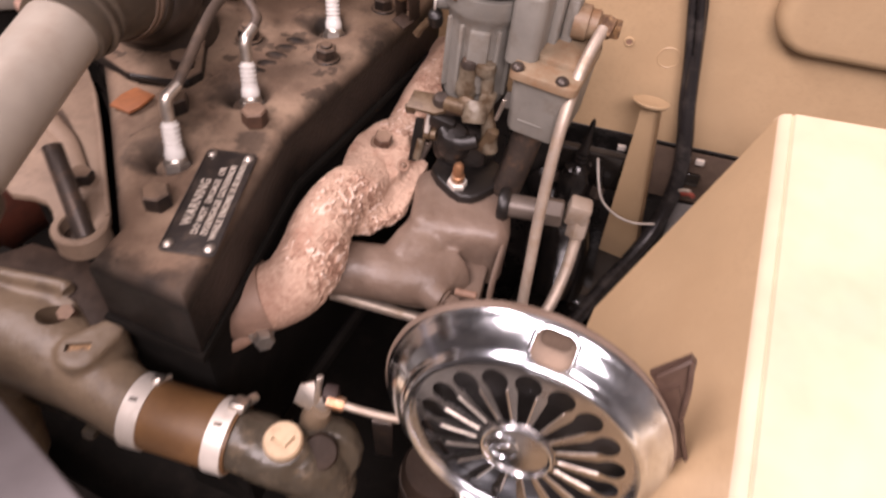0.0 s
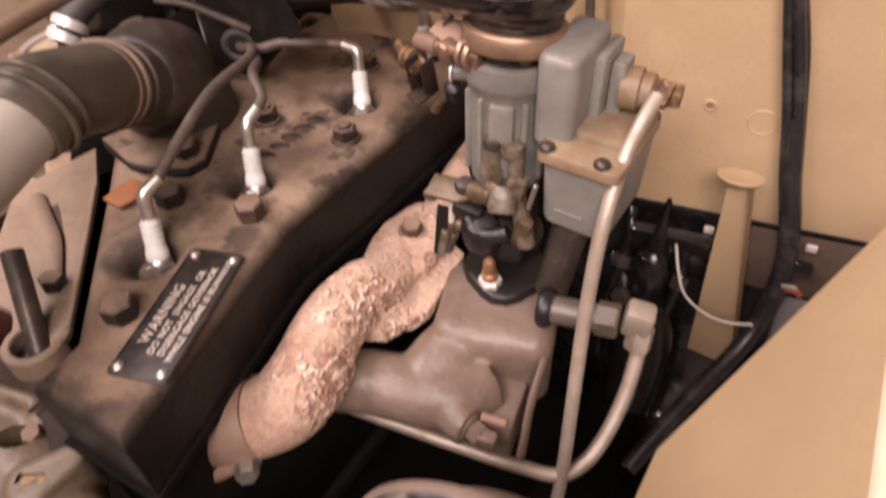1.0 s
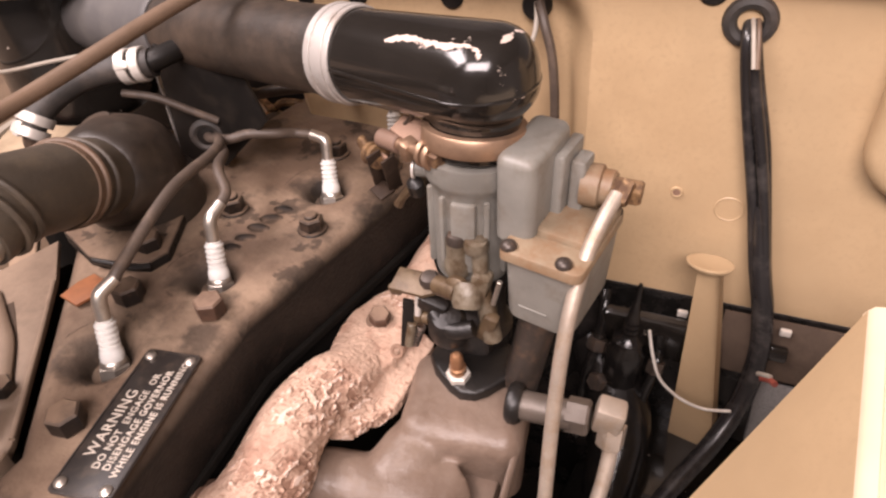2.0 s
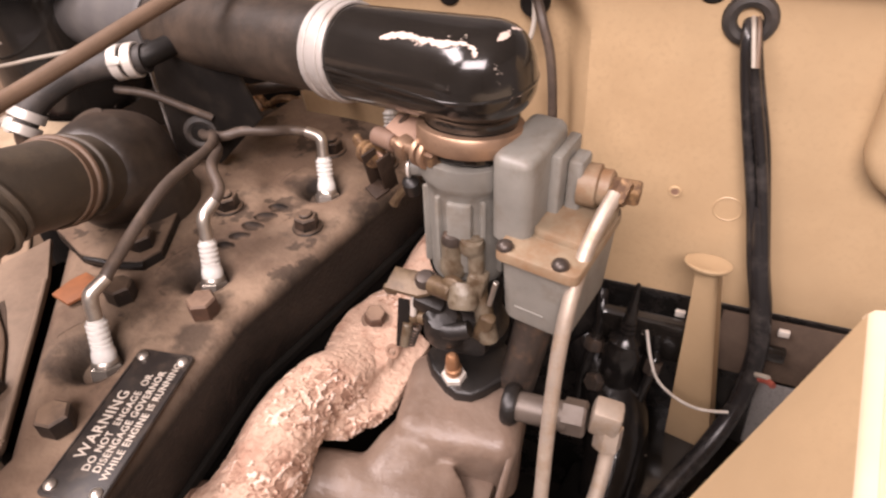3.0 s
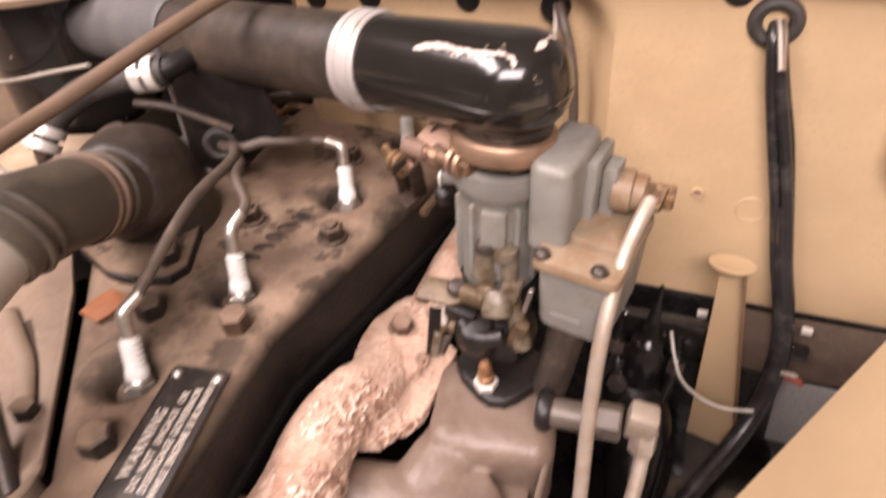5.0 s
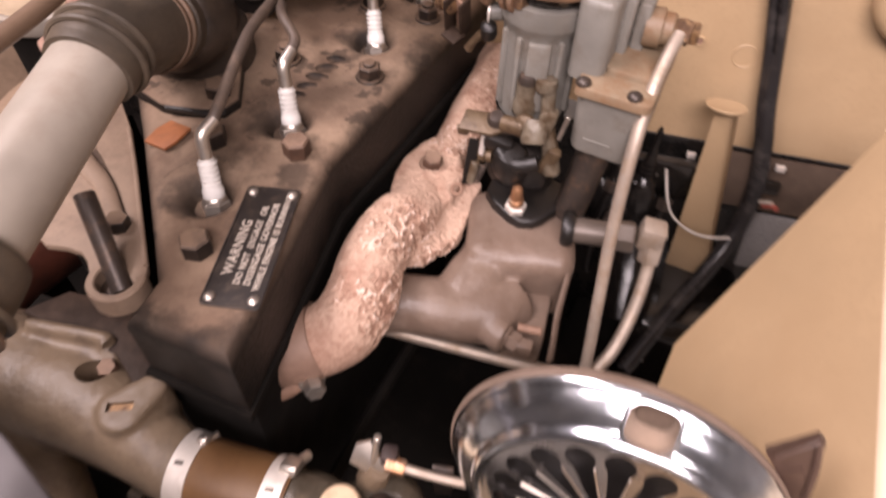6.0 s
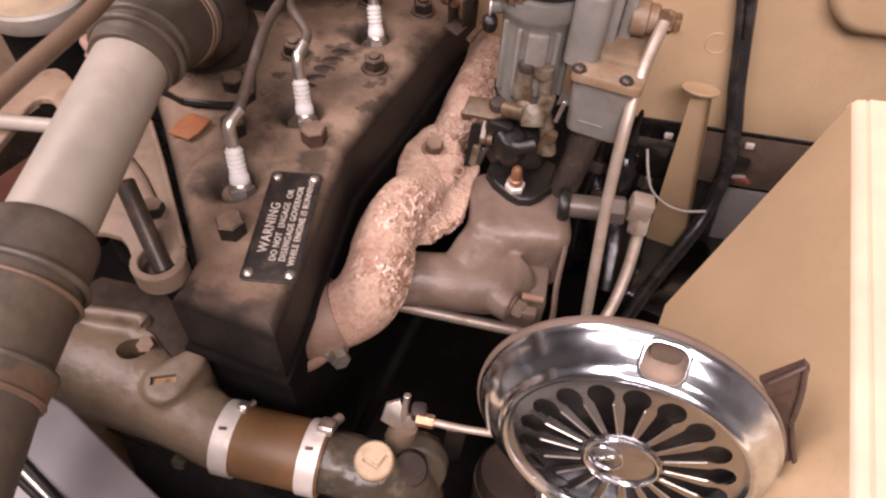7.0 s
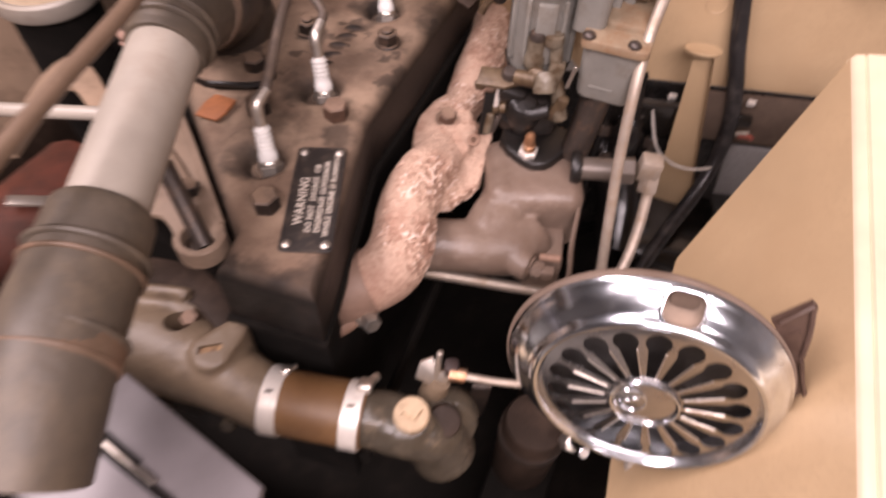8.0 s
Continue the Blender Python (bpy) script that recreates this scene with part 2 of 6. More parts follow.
DUSTY_SHEET = shader("dusty_sheet_steel", (0.245, 0.175, 0.122), 0.62, second=(0.16, 0.11, 0.076), scale=28, cut=(0.45, 0.72), fine=0.15, fine_scale=200, bump=0.2)
DUSTY_BLACK = shader("dusty_black_casting", (0.028, 0.021, 0.016), 0.45, second=(0.080, 0.056, 0.040), scale=22, cut=(0.42, 0.72), bump=0.2)
GREASY = shader("greasy_grey_green_linkage", (0.155, 0.128, 0.092), 0.36, second=(0.070, 0.046, 0.026), scale=75, cut=(0.42, 0.6), bump=0.4, bump_scale=200)
PLUG_BRASS = shader("pale_brass", (0.46, 0.345, 0.225), 0.45, metal=0.35, second=(0.28, 0.195, 0.115), scale=110, cut=(0.5, 0.75))
# body tan lightened towards cream: lamplight on the fender put into the colour
LIT_TAN = shader("lit_tan_paint", (0.64, 0.52, 0.37), 0.4, second=(0.6, 0.5, 0.38), scale=20, cut=(0.5, 0.8))
BAY_BLACK = shader("wet_black_paint", (0.006, 0.0055, 0.005), 0.22, second=(0.018, 0.014, 0.012), scale=25, cut=(0.45, 0.7), rough2=0.55, bump=0.5, bump_scale=35, bump_depth=0.006)
WET = shader("oily_black_gloss", (0.008, 0.007, 0.0065), 0.10, second=(0.02, 0.016, 0.013), scale=60, cut=(0.5, 0.7), rough2=0.35, bump=0.25, bump_scale=120)
GREASE = shader("greasy_brown_black", (0.026, 0.017, 0.012), 0.6, second=(0.052, 0.034, 0.024), scale=35, cut=(0.45, 0.7), fine=0.3, fine_scale=160, bump=0.4)
EAR_BROWN = shader("dark_brown_bracket_paint", (0.062, 0.036, 0.026), 0.5, second=(0.10, 0.062, 0.045), scale=40, cut=(0.48, 0.72), bump=0.15)
# black grime taken near black, so it carries the bay's deep shade too
SHADED_GRIME = shader("grime_with_bay_shade", (0.007, 0.006, 0.005), 0.95, second=(0.014, 0.011, 0.009), scale=30, cut=(0.5, 0.75), bump=0.3)
SHADED_GRIME.node_tree.nodes["Principled BSDF"].inputs["Specular IOR Level"].default_value = 0.1
GREASE.node_tree.nodes["Principled BSDF"].inputs["Specular IOR Level"].default_value = 0.15
# matt brown for places that lie dark: floor strip, bracket hollow, horn recess
DARK_BROWN_MATT = shader("dark_brown_matt", (0.088, 0.062, 0.045), 0.9, second=(0.060, 0.042, 0.031), scale=40, cut=(0.42, 0.65), bump=0.3)
DARK_BROWN_MATT.node_tree.nodes["Principled BSDF"].inputs["Specular IOR Level"].default_value = 0.2
DUSTY_CREAM = shader("dusty_cream", (0.22, 0.150, 0.10), 0.55, second=(0.17, 0.11, 0.07), scale=140, cut=(0.45, 0.7), bump=0.15)
DUSTY_CAP = shader("dusty_cream_paint", (0.40, 0.31, 0.21), 0.5, second=(0.27, 0.20, 0.13), scale=26, cut=(0.42, 0.72), bump=0.2)
RED_WIRE = shader("dusty_red_plastic", (0.24, 0.05, 0.035), 0.45, second=(0.24, 0.09, 0.065), scale=60, cut=(0.45, 0.7))
RUSTY_PINK = shader("pale_pink_rust", (0.27, 0.165, 0.122), 0.7, second=(0.20, 0.11, 0.075), scale=90, cut=(0.45, 0.65), bump=0.6)
RED = shader("dark_red_paint", (0.10, 0.03, 0.018), 0.5, second=(0.045, 0.018, 0.012), scale=30, cut=(0.42, 0.65), bump=0.2)


# ---- mesh tools ----
V = Vector


def part(name, bm, material, parent=None, label=""):
    me = bpy.data.meshes.new(name)
    for f in bm.faces:
        f.smooth = True
    bm.normal_update()
    bm.to_mesh(me)
    bm.free()
    me.set_sharp_from_angle(angle=radians(38))
    me.materials.append(material)
    ob = new(name, me)
    if parent is not None:
        ob.parent = parent
        ob.matrix_parent_inverse = world_of(parent).inverted()
    if label:
        ob["label"] = label
    return ob


def world_of(ob):
    m = ob.matrix_basis.copy()
    if ob.parent is not None:
        m = world_of(ob.parent) @ ob.matrix_parent_inverse @ m
    return m


def thing(name, at, label, category, group="", kind=""):
    ob = new(name)
    ob.empty_display_size = 0.02
    ob.matrix_basis = Matrix.Translation(at)
    return tagged(ob, label, category, group, kind)


def frame_of(axis, hint=None):
    z = V(axis).normalized()
    h = V(hint) if hint else (V((0, 0, 1)) if abs(z.z) < 0.9 else V((0, 1, 0)))
    x = (h - z * h.dot(z)).normalized()
    y = z.cross(x)
    return x, y, z


def lathe(bm, origin, axis, profile, seg=24, hint=None, start=0.0, sweep=math.tau):
    """Turns (radius, height) pairs round an axis."""
    x, y, z = frame_of(axis, hint)
    o = V(origin)
    rings = []
    for r, h in profile:
        if r < 1e-6:
            rings.append([bm.verts.new(o + z * h)])
        else:
            rings.append([bm.verts.new(o + z * h + (x * math.cos(start + sweep * k / seg) + y * math.sin(start + sweep * k / seg)) * r) for k in range(seg)])
    for a, b in zip(rings, rings[1:]):
        for k in range(seg):
            q = (k + 1) % seg
            if len(a) == 1 and len(b) == 1:
                continue
            if len(a) == 1:
                bm.faces.new((a[0], b[q], b[k])[::-1])
            elif len(b) == 1:
                bm.faces.new((a[k], a[q], b[0]))
            else:
                bm.faces.new((a[k], a[q], b[q], b[k]))
    bmesh.ops.recalc_face_normals(bm, faces=bm.faces[:])
    return bm


def rod_between(bm, p, q, r, r2=None, seg=16, cap=0.15):
    p, q = V(p), V(q)
    h = (q - p).length
    r2 = r if r2 is None else r2
    c = min(r, r2) * cap
    return lathe(bm, p, q - p, [(0, 0), (r - c, 0), (r, c), (r2, h - c), (r2 - c, h), (0, h)], seg)


def spline(points, steps=8):
    pts = [V(p) for p in points]
    if len(pts) < 3:
        return pts
    out = []
    for i in range(len(pts) - 1):
        a, b = pts[max(i - 1, 0)], pts[i]
        c, d = pts[i + 1], pts[min(i + 2, len(pts) - 1)]
        for k in range(steps):
            t = k / steps
            out.append(0.5 * ((2 * b) + (c - a) * t + (2 * a - 5 * b + 4 * c - d) * t * t + (3 * b - a - 3 * c + d) * t ** 3))
    out.append(pts[-1])
    return out


def tube(bm, points, radius, seg=14, steps=8, wobble=0.0, squash=1.0, hint=None, closed_ends=True):
    """A pipe along a smooth line; radius is a number or one for each point."""
    pts = spline(points, steps)
    if isinstance(radius, (int, float)):
        rad = [radius] * len(pts)
    else:
        rr = list(radius)
        rad = [rr[min(int(i * (len(rr) - 1) / (len(pts) - 1)), len(rr) - 2)] * (1 - (i * (len(rr) - 1) / (len(pts) - 1)) % 1)
               + rr[min(int(i * (len(rr) - 1) / (len(pts) - 1)) + 1, len(rr) - 1)] * ((i * (len(rr) - 1) / (len(pts) - 1)) % 1) if i < len(pts) - 1 else rr[-1]
               for i in range(len(pts))]
    x = None
    rings = []
    for i, p in enumerate(pts):
        d = (pts[min(i + 1, len(pts) - 1)] - pts[max(i - 1, 0)]).normalized()
        if x is None:
            x = frame_of(d, hint)[0]
        x = (x - d * x.dot(d)).normalized()
        y = d.cross(x)
        ring = []
        for k in range(seg):
            a = math.tau * k / seg
            w = (x * math.cos(a) * squash + y * math.sin(a))
            r = rad[i] * (1 + wobble * noise.noise((p + w * rad[i]) * 55)) if wobble else rad[i]
            ring.append(bm.verts.new(p + w * r))
        rings.append(ring)
    for a, b in zip(rings, rings[1:]):
        for k in range(seg):
            q = (k + 1) % seg
            bm.faces.new((a[k], a[q], b[q], b[k]))
    if closed_ends:
        bm.faces.new(rings[0][::-1])
        bm.faces.new(rings[-1])
    bmesh.ops.recalc_face_normals(bm, faces=bm.faces[:])
    return bm


def block(bm, m, size, bevel=0.002, seg=2):
    """A bevelled box of that size, its middle at the pose m."""
    geo = bmesh.ops.create_cube(bm, size=1.0, matrix=m @ Matrix.Diagonal((*size, 1)))
    if bevel:
        edges = list({e for v in geo["verts"] for e in v.link_edges})
        bmesh.ops.bevel(bm, geom=edges, offset=bevel, segments=seg, profile=0.5, affect="EDGES")
    return bm


def prism(bm, m, outline, height, bevel=0.0, seg=3, both=False):
    """An outline in the pose's xy plane, raised to that height, its upper edge rounded."""
    n = len(outline)
    pts = [V((x, y, 0)) for x, y in outline]
    area = sum(pts[k].x * pts[(k + 1) % n].y - pts[(k + 1) % n].x * pts[k].y for k in range(n))
    if area < 0:
        pts.reverse()
    ins = []
    for k in range(n):
        a, b, c = pts[k - 1], pts[k], pts[(k + 1) % n]
        e1, e2 = (b - a).normalized(), (c - b).normalized()
        n1, n2 = V((-e1.y, e1.x, 0)), V((-e2.y, e2.x, 0))
        w = n1 + n2
        w = w / max(w.length_squared / 2, 0.35)
        ins.append(w)
    levels = []
    if both and bevel:
        levels += [(bevel * (1 - math.sin(a)), bevel * (1 - math.cos(a))) for a in [math.pi / 2 * k / seg for k in range(seg)]]
        levels = [(o, z) for o, z in levels]
    levels.append((0.0, bevel if both else 0.0))
    if bevel:
        levels += [(bevel * (1 - math.cos(a)), height - bevel * (1 - math.sin(a))) for a in [math.pi / 2 * k / seg for k in range(seg + 1)]]
    else:
        levels.append((0.0, height))
    rows = [[bm.verts.new(m @ (p + w * o + V((0, 0, z)))) for p, w in zip(pts, ins)] for o, z in levels]
    faces = [bm.faces.new(rows[0][::-1]), bm.faces.new(rows[-1])]
    for a, b in zip(rows, rows[1:]):
        for k in range(n):
            faces.append(bm.faces.new((a[k], a[(k + 1) % n], b[(k + 1) % n], b[k])))
    bmesh.ops.recalc_face_normals(bm, faces=faces)
    return bm


def hexagon(bm, origin, axis, across, height, dome=0.0015, hint=None):
    r = across / math.sqrt(3)
    prof = [(0, 0), (r, 0), (r, height - dome), (r * 0.86, height), (0, height)]
    return lathe(bm, origin, axis, prof, 6, hint)


def ring(bm, origin, axis, major, minor, seg=28, tubes=8, flat=1.0):
    prof = [(major + minor * math.cos(a), flat * minor * math.sin(a)) for a in [math.tau * k / tubes for k in range(tubes + 1)]]
    lathe(bm, origin, axis, prof, seg)
    bmesh.ops.remove_doubles(bm, verts=bm.verts[:], dist=1e-6)
    return bm


def band(bm, origin, axis, radius, width, thick=0.0012, seg=32):
    """A flat hoop round an axis."""
    e = thick * 0.3
    prof = [(radius, 0), (radius + thick - e, 0), (radius + thick, e), (radius + thick, width - e), (radius + thick - e, width), (radius, width), (radius, 0)]
    lathe(bm, origin, axis, prof, seg)
    bmesh.ops.remove_doubles(bm, verts=bm.verts[:], dist=1e-6)
    return bm


def rounded(w, h, r, n=5):
    """A rounded rectangle about the middle."""
    out = []
    for cx, cy, a0 in ((w / 2 - r, h / 2 - r, 0), (-w / 2 + r, h / 2 - r, 90), (-w / 2 + r, -h / 2 + r, 180), (w / 2 - r, -h / 2 + r, 270)):
        for k in range(n + 1):
            a = radians(a0 + 90 * k / n)
            out.append((cx + r * math.cos(a), cy + r * math.sin(a)))
    return out


def carve(bm, cutters):
    """Takes the closed meshes in cutters out of bm."""
    def temp(b):
        me = bpy.data.meshes.new("temp")
        b.to_mesh(me)
        b.free()
        return new("temp", me)
    ob = temp(bm)
    tools = [temp(c) for c in cutters]
    for t in tools:
        mod = ob.modifiers.new("cut", "BOOLEAN")
        mod.operation, mod.object, mod.solver = "DIFFERENCE", t, "EXACT"
    deps = bpy.context.evaluated_depsgraph_get()
    res = bmesh.new()
    me = bpy.data.meshes.new_from_object(ob.evaluated_get(deps))
    res.from_mesh(me)
    for o in [ob] + tools:
        bpy.data.objects.remove(o)
    bpy.data.meshes.remove(me)
    return res


def frame_matrix(axis):
    x, y, z = frame_of(axis)
    return Matrix(((x.x, y.x, z.x, 0), (x.y, y.y, z.y, 0), (x.z, y.z, z.z, 0), (0, 0, 0, 1)))


def frame_basis(xdir, zdir):
    z = V(zdir).normalized()
    x = V(xdir)
    x = (x - z * x.dot(z)).normalized()
    y = z.cross(x)
    return Matrix(((x.x, y.x, z.x, 0), (x.y, y.y, z.y, 0), (x.z, y.z, z.z, 0), (0, 0, 0, 1)))


def fuse(bm, voxel, smooth, rough1=0.0, scale1=60, rough2=0.0, scale2=200):
    """Melts the closed pieces of bm into one cast body with an uneven skin."""
    me = bpy.data.meshes.new("temp")
    bm.to_mesh(me)
    bm.free()
    ob = new("temp", me)
    mod = ob.modifiers.new("melt", "REMESH")
    mod.mode, mod.voxel_size = "VOXEL", voxel
    if smooth:
        sm = ob.modifiers.new("soften", "SMOOTH")
        sm.factor, sm.iterations = 0.5, smooth
    res = bmesh.new()
    cast = bpy.data.meshes.new_from_object(ob.evaluated_get(bpy.context.evaluated_depsgraph_get()))
    res.from_mesh(cast)
    bpy.data.objects.remove(ob)
    bpy.data.meshes.remove(cast)
    if rough1 or rough2:
        res.normal_update()
        for v in res.verts:
            v.co += v.normal * (rough1 * noise.noise(v.co * scale1) + rough2 * noise.noise(v.co * scale2))
    return res


B = bmesh.new
TOP = 0.797   # the cylinder head's upper face

# ---- unseen room added round the vehicle to close in and bounce the light ----
def slab(name, at, size, material, label, category):
    ob = part(name, block(B(), pose(*at), size, 0.0), material)
    return tagged(ob, label, category, kind="structure")


slab("floor", (0, 0, -0.05), (6.2, 6.2, 0.1), CONCRETE, "unseen concrete floor added under the vehicle", "floor")
slab("ceiling", (0, 0, 2.75), (6.2, 6.2, 0.1), PLASTER, "unseen pale ceiling added to close in the light", "ceiling")
slab("wall_north", (0, 3.05, 1.35), (6.2, 0.1, 2.7), PLASTER, "unseen pale wall added to close in the light", "wall")
slab("wall_south", (0, -3.05, 1.35), (6.2, 0.1, 2.7), PLASTER, "unseen pale wall added to close in the light", "wall")
slab("wall_east", (3.05, 0, 1.35), (0.1, 6.0, 2.7), PLASTER, "unseen pale wall added to close in the light", "wall")
slab("wall_west", (-3.05, 0, 1.35), (0.1, 6.0, 2.7), PLASTER, "unseen pale wall added to close in the light", "wall")

# ---- firewall; its own axes: right, up, towards the engine ----
fu = V((0.983, 0.179, 0.045)).normalized()
fw_up = V((-0.06, 0, 1))
fw_up = (fw_up - fu * fu.dot(fw_up)).normalized()
fn = fu.cross(fw_up)
FW = Matrix(((fu.x, fw_up.x, fn.x, 0.24), (fu.y, fw_up.y, fn.y, 0.315), (fu.z, fw_up.z, fn.z, 0.81), (0, 0, 0, 1)))


def on_wall(u, v, out=0.0):
    return FW @ V((u, v, out))




def recess_depth(u, v):
    """How far the sheet stands back at a place: a recess with a round upper corner, open on the far side."""
    r_ = 0.045
    px_, py_ = u + 0.071 + r_, v - 0.146 + r_
    d = math.hypot(max(px_, 0), max(py_, 0)) + min(max(px_, py_), 0) - r_
    e = min(max((-d + 0.001) / 0.026, 0), 1)
    depth = -0.028 * e * e * (3 - 2 * e)
    # deepened on the far side to clear the air cleaner and fall dark
    if u < -0.33:
        f = min((-0.33 - u) / 0.10, 1)
        depth -= 0.22 * f * f * (3 - 2 * f)
    return depth


def build_firewall():
    bm = B()
    us = [0.62, 0.3, 0.10, -0.02] + [-0.03 - 0.006 * k for k in range(28)] + [-0.22, -0.26, -0.30, -0.33, -0.35, -0.37, -0.39, -0.41, -0.43, -0.55, -0.75]
    vs = [-0.10, -0.05, 0.0, 0.04] + [0.06 + 0.005 * k for k in range(19)]
    rows = [[bm.verts.new(on_wall(u, v, recess_depth(u, v))) for u in us] for v in vs]
    for a, b in zip(rows, rows[1:]):
        for k in range(len(us) - 1):
            bm.faces.new((a[k], b[k], b[k + 1], a[k + 1]))
    bmesh.ops.recalc_face_normals(bm, faces=bm.faces[:])
    bmesh.ops.solidify(bm, geom=bm.faces[:], thickness=0.002)
    ob = part("firewall", bm, TAN)
    tagged(ob, "tan painted sheet steel firewall with drilled holes", "firewall", kind="structure")
    return ob


firewall = build_firewall()

# holes, plugs and embossings of the firewall
for u, v, r, d in ((-0.183, 0.1165, 0.0088, -0.0245), (-0.263, 0.1140, 0.0088, -0.0245), (-0.311, 0.1110, 0.0082, -0.0245), (-0.003, 0.1385, 0.0092, 0.0020)):
    part("plug_hole", lathe(B(), on_wall(u, v, d), fn, [(0, -0.014), (r, -0.014), (r * 1.02, 0.0), (r * 1.0, 0.0012), (r * 0.88, 0.0018), (r * 0.82, 0.0008), (0, 0.0006)], 24), MATT_BLACK, firewall, "black rubber hole plug")
part("screw_hole", lathe(B(), on_wall(-0.004, -0.005, 0.0022), fn, [(0.0046, -0.002), (0.0046, 0.0004), (0.0042, 0.0010), (0.0030, 0.0010), (0.0026, 0.0004), (0.0026, -0.001), (0, -0.001)], 20), TAN, firewall)
part("hole_depth", lathe(B(), on_wall(-0.004, -0.005, 0.0025), fn, [(0, 0), (0.0027, 0), (0.0027, 0.0003), (0, 0.0003)], 16), RUSTY_IRON, firewall)
part("embossed_disc", lathe(B(), on_wall(0.033, -0.013, 0.0000), fn, [(0, 0.0), (0.0110, 0.0), (0.0104, 0.0019), (0.0096, 0.0025), (0.0086, 0.0018), (0, 0.0015)], 32), TAN, firewall)


def build_lip():
    # folded cowl edge over the firewall
    bm = B()
    sec = [(0.150, -0.002), (0.147, 0.012), (0.150, 0.017), (0.160, 0.018), (0.165, 0.013), (0.168, -0.02), (0.170, -0.30)]
    ends = (-0.75, -0.4, -0.2, 0.0, 0.2, 0.62)
    rows = [[bm.verts.new(on_wall(u, v - 0.004 * (u + 0.1) ** 2 / 0.1, o)) for v, o in sec] for u in ends]
    for a, b in zip(rows, rows[1:]):
        for k in range(len(sec) - 1):
            bm.faces.new((a[k], a[k + 1], b[k + 1], b[k]))
    bmesh.ops.solidify(bm, geom=bm.faces[:], thickness=0.0015)
    bmesh.ops.recalc_face_normals(bm, faces=bm.faces[:])
    return tagged(part("cowl_lip", bm, LIT_TAN), "pale cowl edge along the firewall top", "cowl", kind="structure")


build_lip()


def build_box_bulge():
    bm = prism(B(), FW @ Matrix.Translation((0.205, 0.12, -0.002)), rounded(0.21, 0.205, 0.035, 8), 0.022, 0.010, 4)
    return part("embossed_bulge", bm, TAN, firewall, "rounded raised panel")


build_box_bulge()

# made-up black block, gives the far recess its darkness
recess_fill = part("recess_dark_fill", block(B(), FW @ pose(-0.575, 0.02, -0.155, 0, 0, 0), (0.40, 0.235, 0.10), 0.01, 3), BLOCK)
tagged(recess_fill, "black block added to keep the firewall recess dark", "box", kind="structure")

# toe board and floor below the firewall
bm = B()
prism(bm, FW @ pose(0.0, -0.101, 0.004, 90 + 82, 0, 0), [(-0.62, 0), (0.6, 0), (0.6, 0.26), (-0.62, 0.26)], 0.003)
tagged(part("toe_board", bm, BAY_BLACK), "black painted sloping toe board below the firewall", "floor panel", kind="structure")
# tan-brown strip, the shadow under the firewall put into its colour
bm = block(B(), FW @ pose(0.150, -0.1235, 0.0185, -20, 0, 0), (0.206, 0.050, 0.003), 0.0008)
tagged(part("brown_floor_strip", bm, DARK_BROWN_MATT), "brown steel strip under the firewall edge", "floor strip", kind="structure")
bm = block(B(), FW @ pose(0.142, -0.176, 0.0375, -20, 0, 0), (0.12, 0.056, 0.004), 0.001)
tagged(part("grey_mat", bm, PRIMER), "speckled grey insulation mat behind the fender apron", "mat")

# ---- fender and its inner apron ----
A1, A2, A3 = V((0.356, 0.172, 0.866)), V((0.379, -0.024, 0.832)), V((0.300, 0.083, 0.724))
along = (A2 - A1).normalized()
an = (A2 - A1).cross(A3 - A1).normalized()
if an.x > 0:
    an = -an


def build_apron():
    front = A1 + along * 0.62
    low_dir = (V((0.300, 0.055, 0.712)) - A3)
    low1 = A3 + low_dir * 0.6
    low2 = A3 + V((0.0, -0.13, -0.09))
    down = (A3 - A1)
    low_front = front + down * 1.2 + along * 0.1
    bm = B()
    pts = [A1, front, low_front, low2, low1, A3]
    vs = [bm.verts.new(p) for p in pts]
    bm.faces.new(vs)
    bmesh.ops.recalc_face_normals(bm, faces=bm.faces[:])
    r = bmesh.ops.extrude_face_region(bm, geom=bm.faces[:])
    for v in [g for g in r["geom"] if isinstance(g, bmesh.types.BMVert)]:
        v.co -= an * 0.003
    bmesh.ops.recalc_face_normals(bm, faces=bm.faces[:])
    ob = tagged(part("fender_apron", bm, TAN), "tan painted sloping inner fender apron", "fender", kind="structure")
    part("rivet", lathe(B(), V((0.351, 0.164, 0.817)) + an * 0.0005, an, [(0.0028, -0.001), (0.0028, 0.0006), (0.0015, 0.0014), (0, 0.0016)], 12), TAN, ob)
    return ob


build_apron()


def build_fender_top():
    bm = B()
    across = V((0.97, 0.10, 0.06)).normalized()
    rows = []
    for s_ in (0.0, 0.1, 0.25, 0.4, 0.62):
        p = A1 + along * s_
        rows.append([bm.verts.new(p - an * 0.0 + across * x + V((0, 0, z))) for x, z in ((-0.0012, -0.003), (0.0, 0.0), (0.002, 0.0028), (0.0066, 0.0040), (0.0076, 0.0028), (0.0088, 0.0046), (0.10, 0.011), (0.30, 0.004), (0.42, -0.03), (0.45, -0.12))])
    for a, b in zip(rows, rows[1:]):
        for k in range(9):
            bm.faces.new((a[k], b[k], b[k + 1], a[k + 1]))
    bmesh.ops.recalc_face_normals(bm, faces=bm.faces[:])
    bmesh.ops.solidify(bm, geom=bm.faces[:], thickness=0.0015)
    return tagged(part("fender", bm, LIT_TAN), "tan fender top, lamplight in its colour, with a folded inner edge", "fender", kind="structure")


build_fender_top()

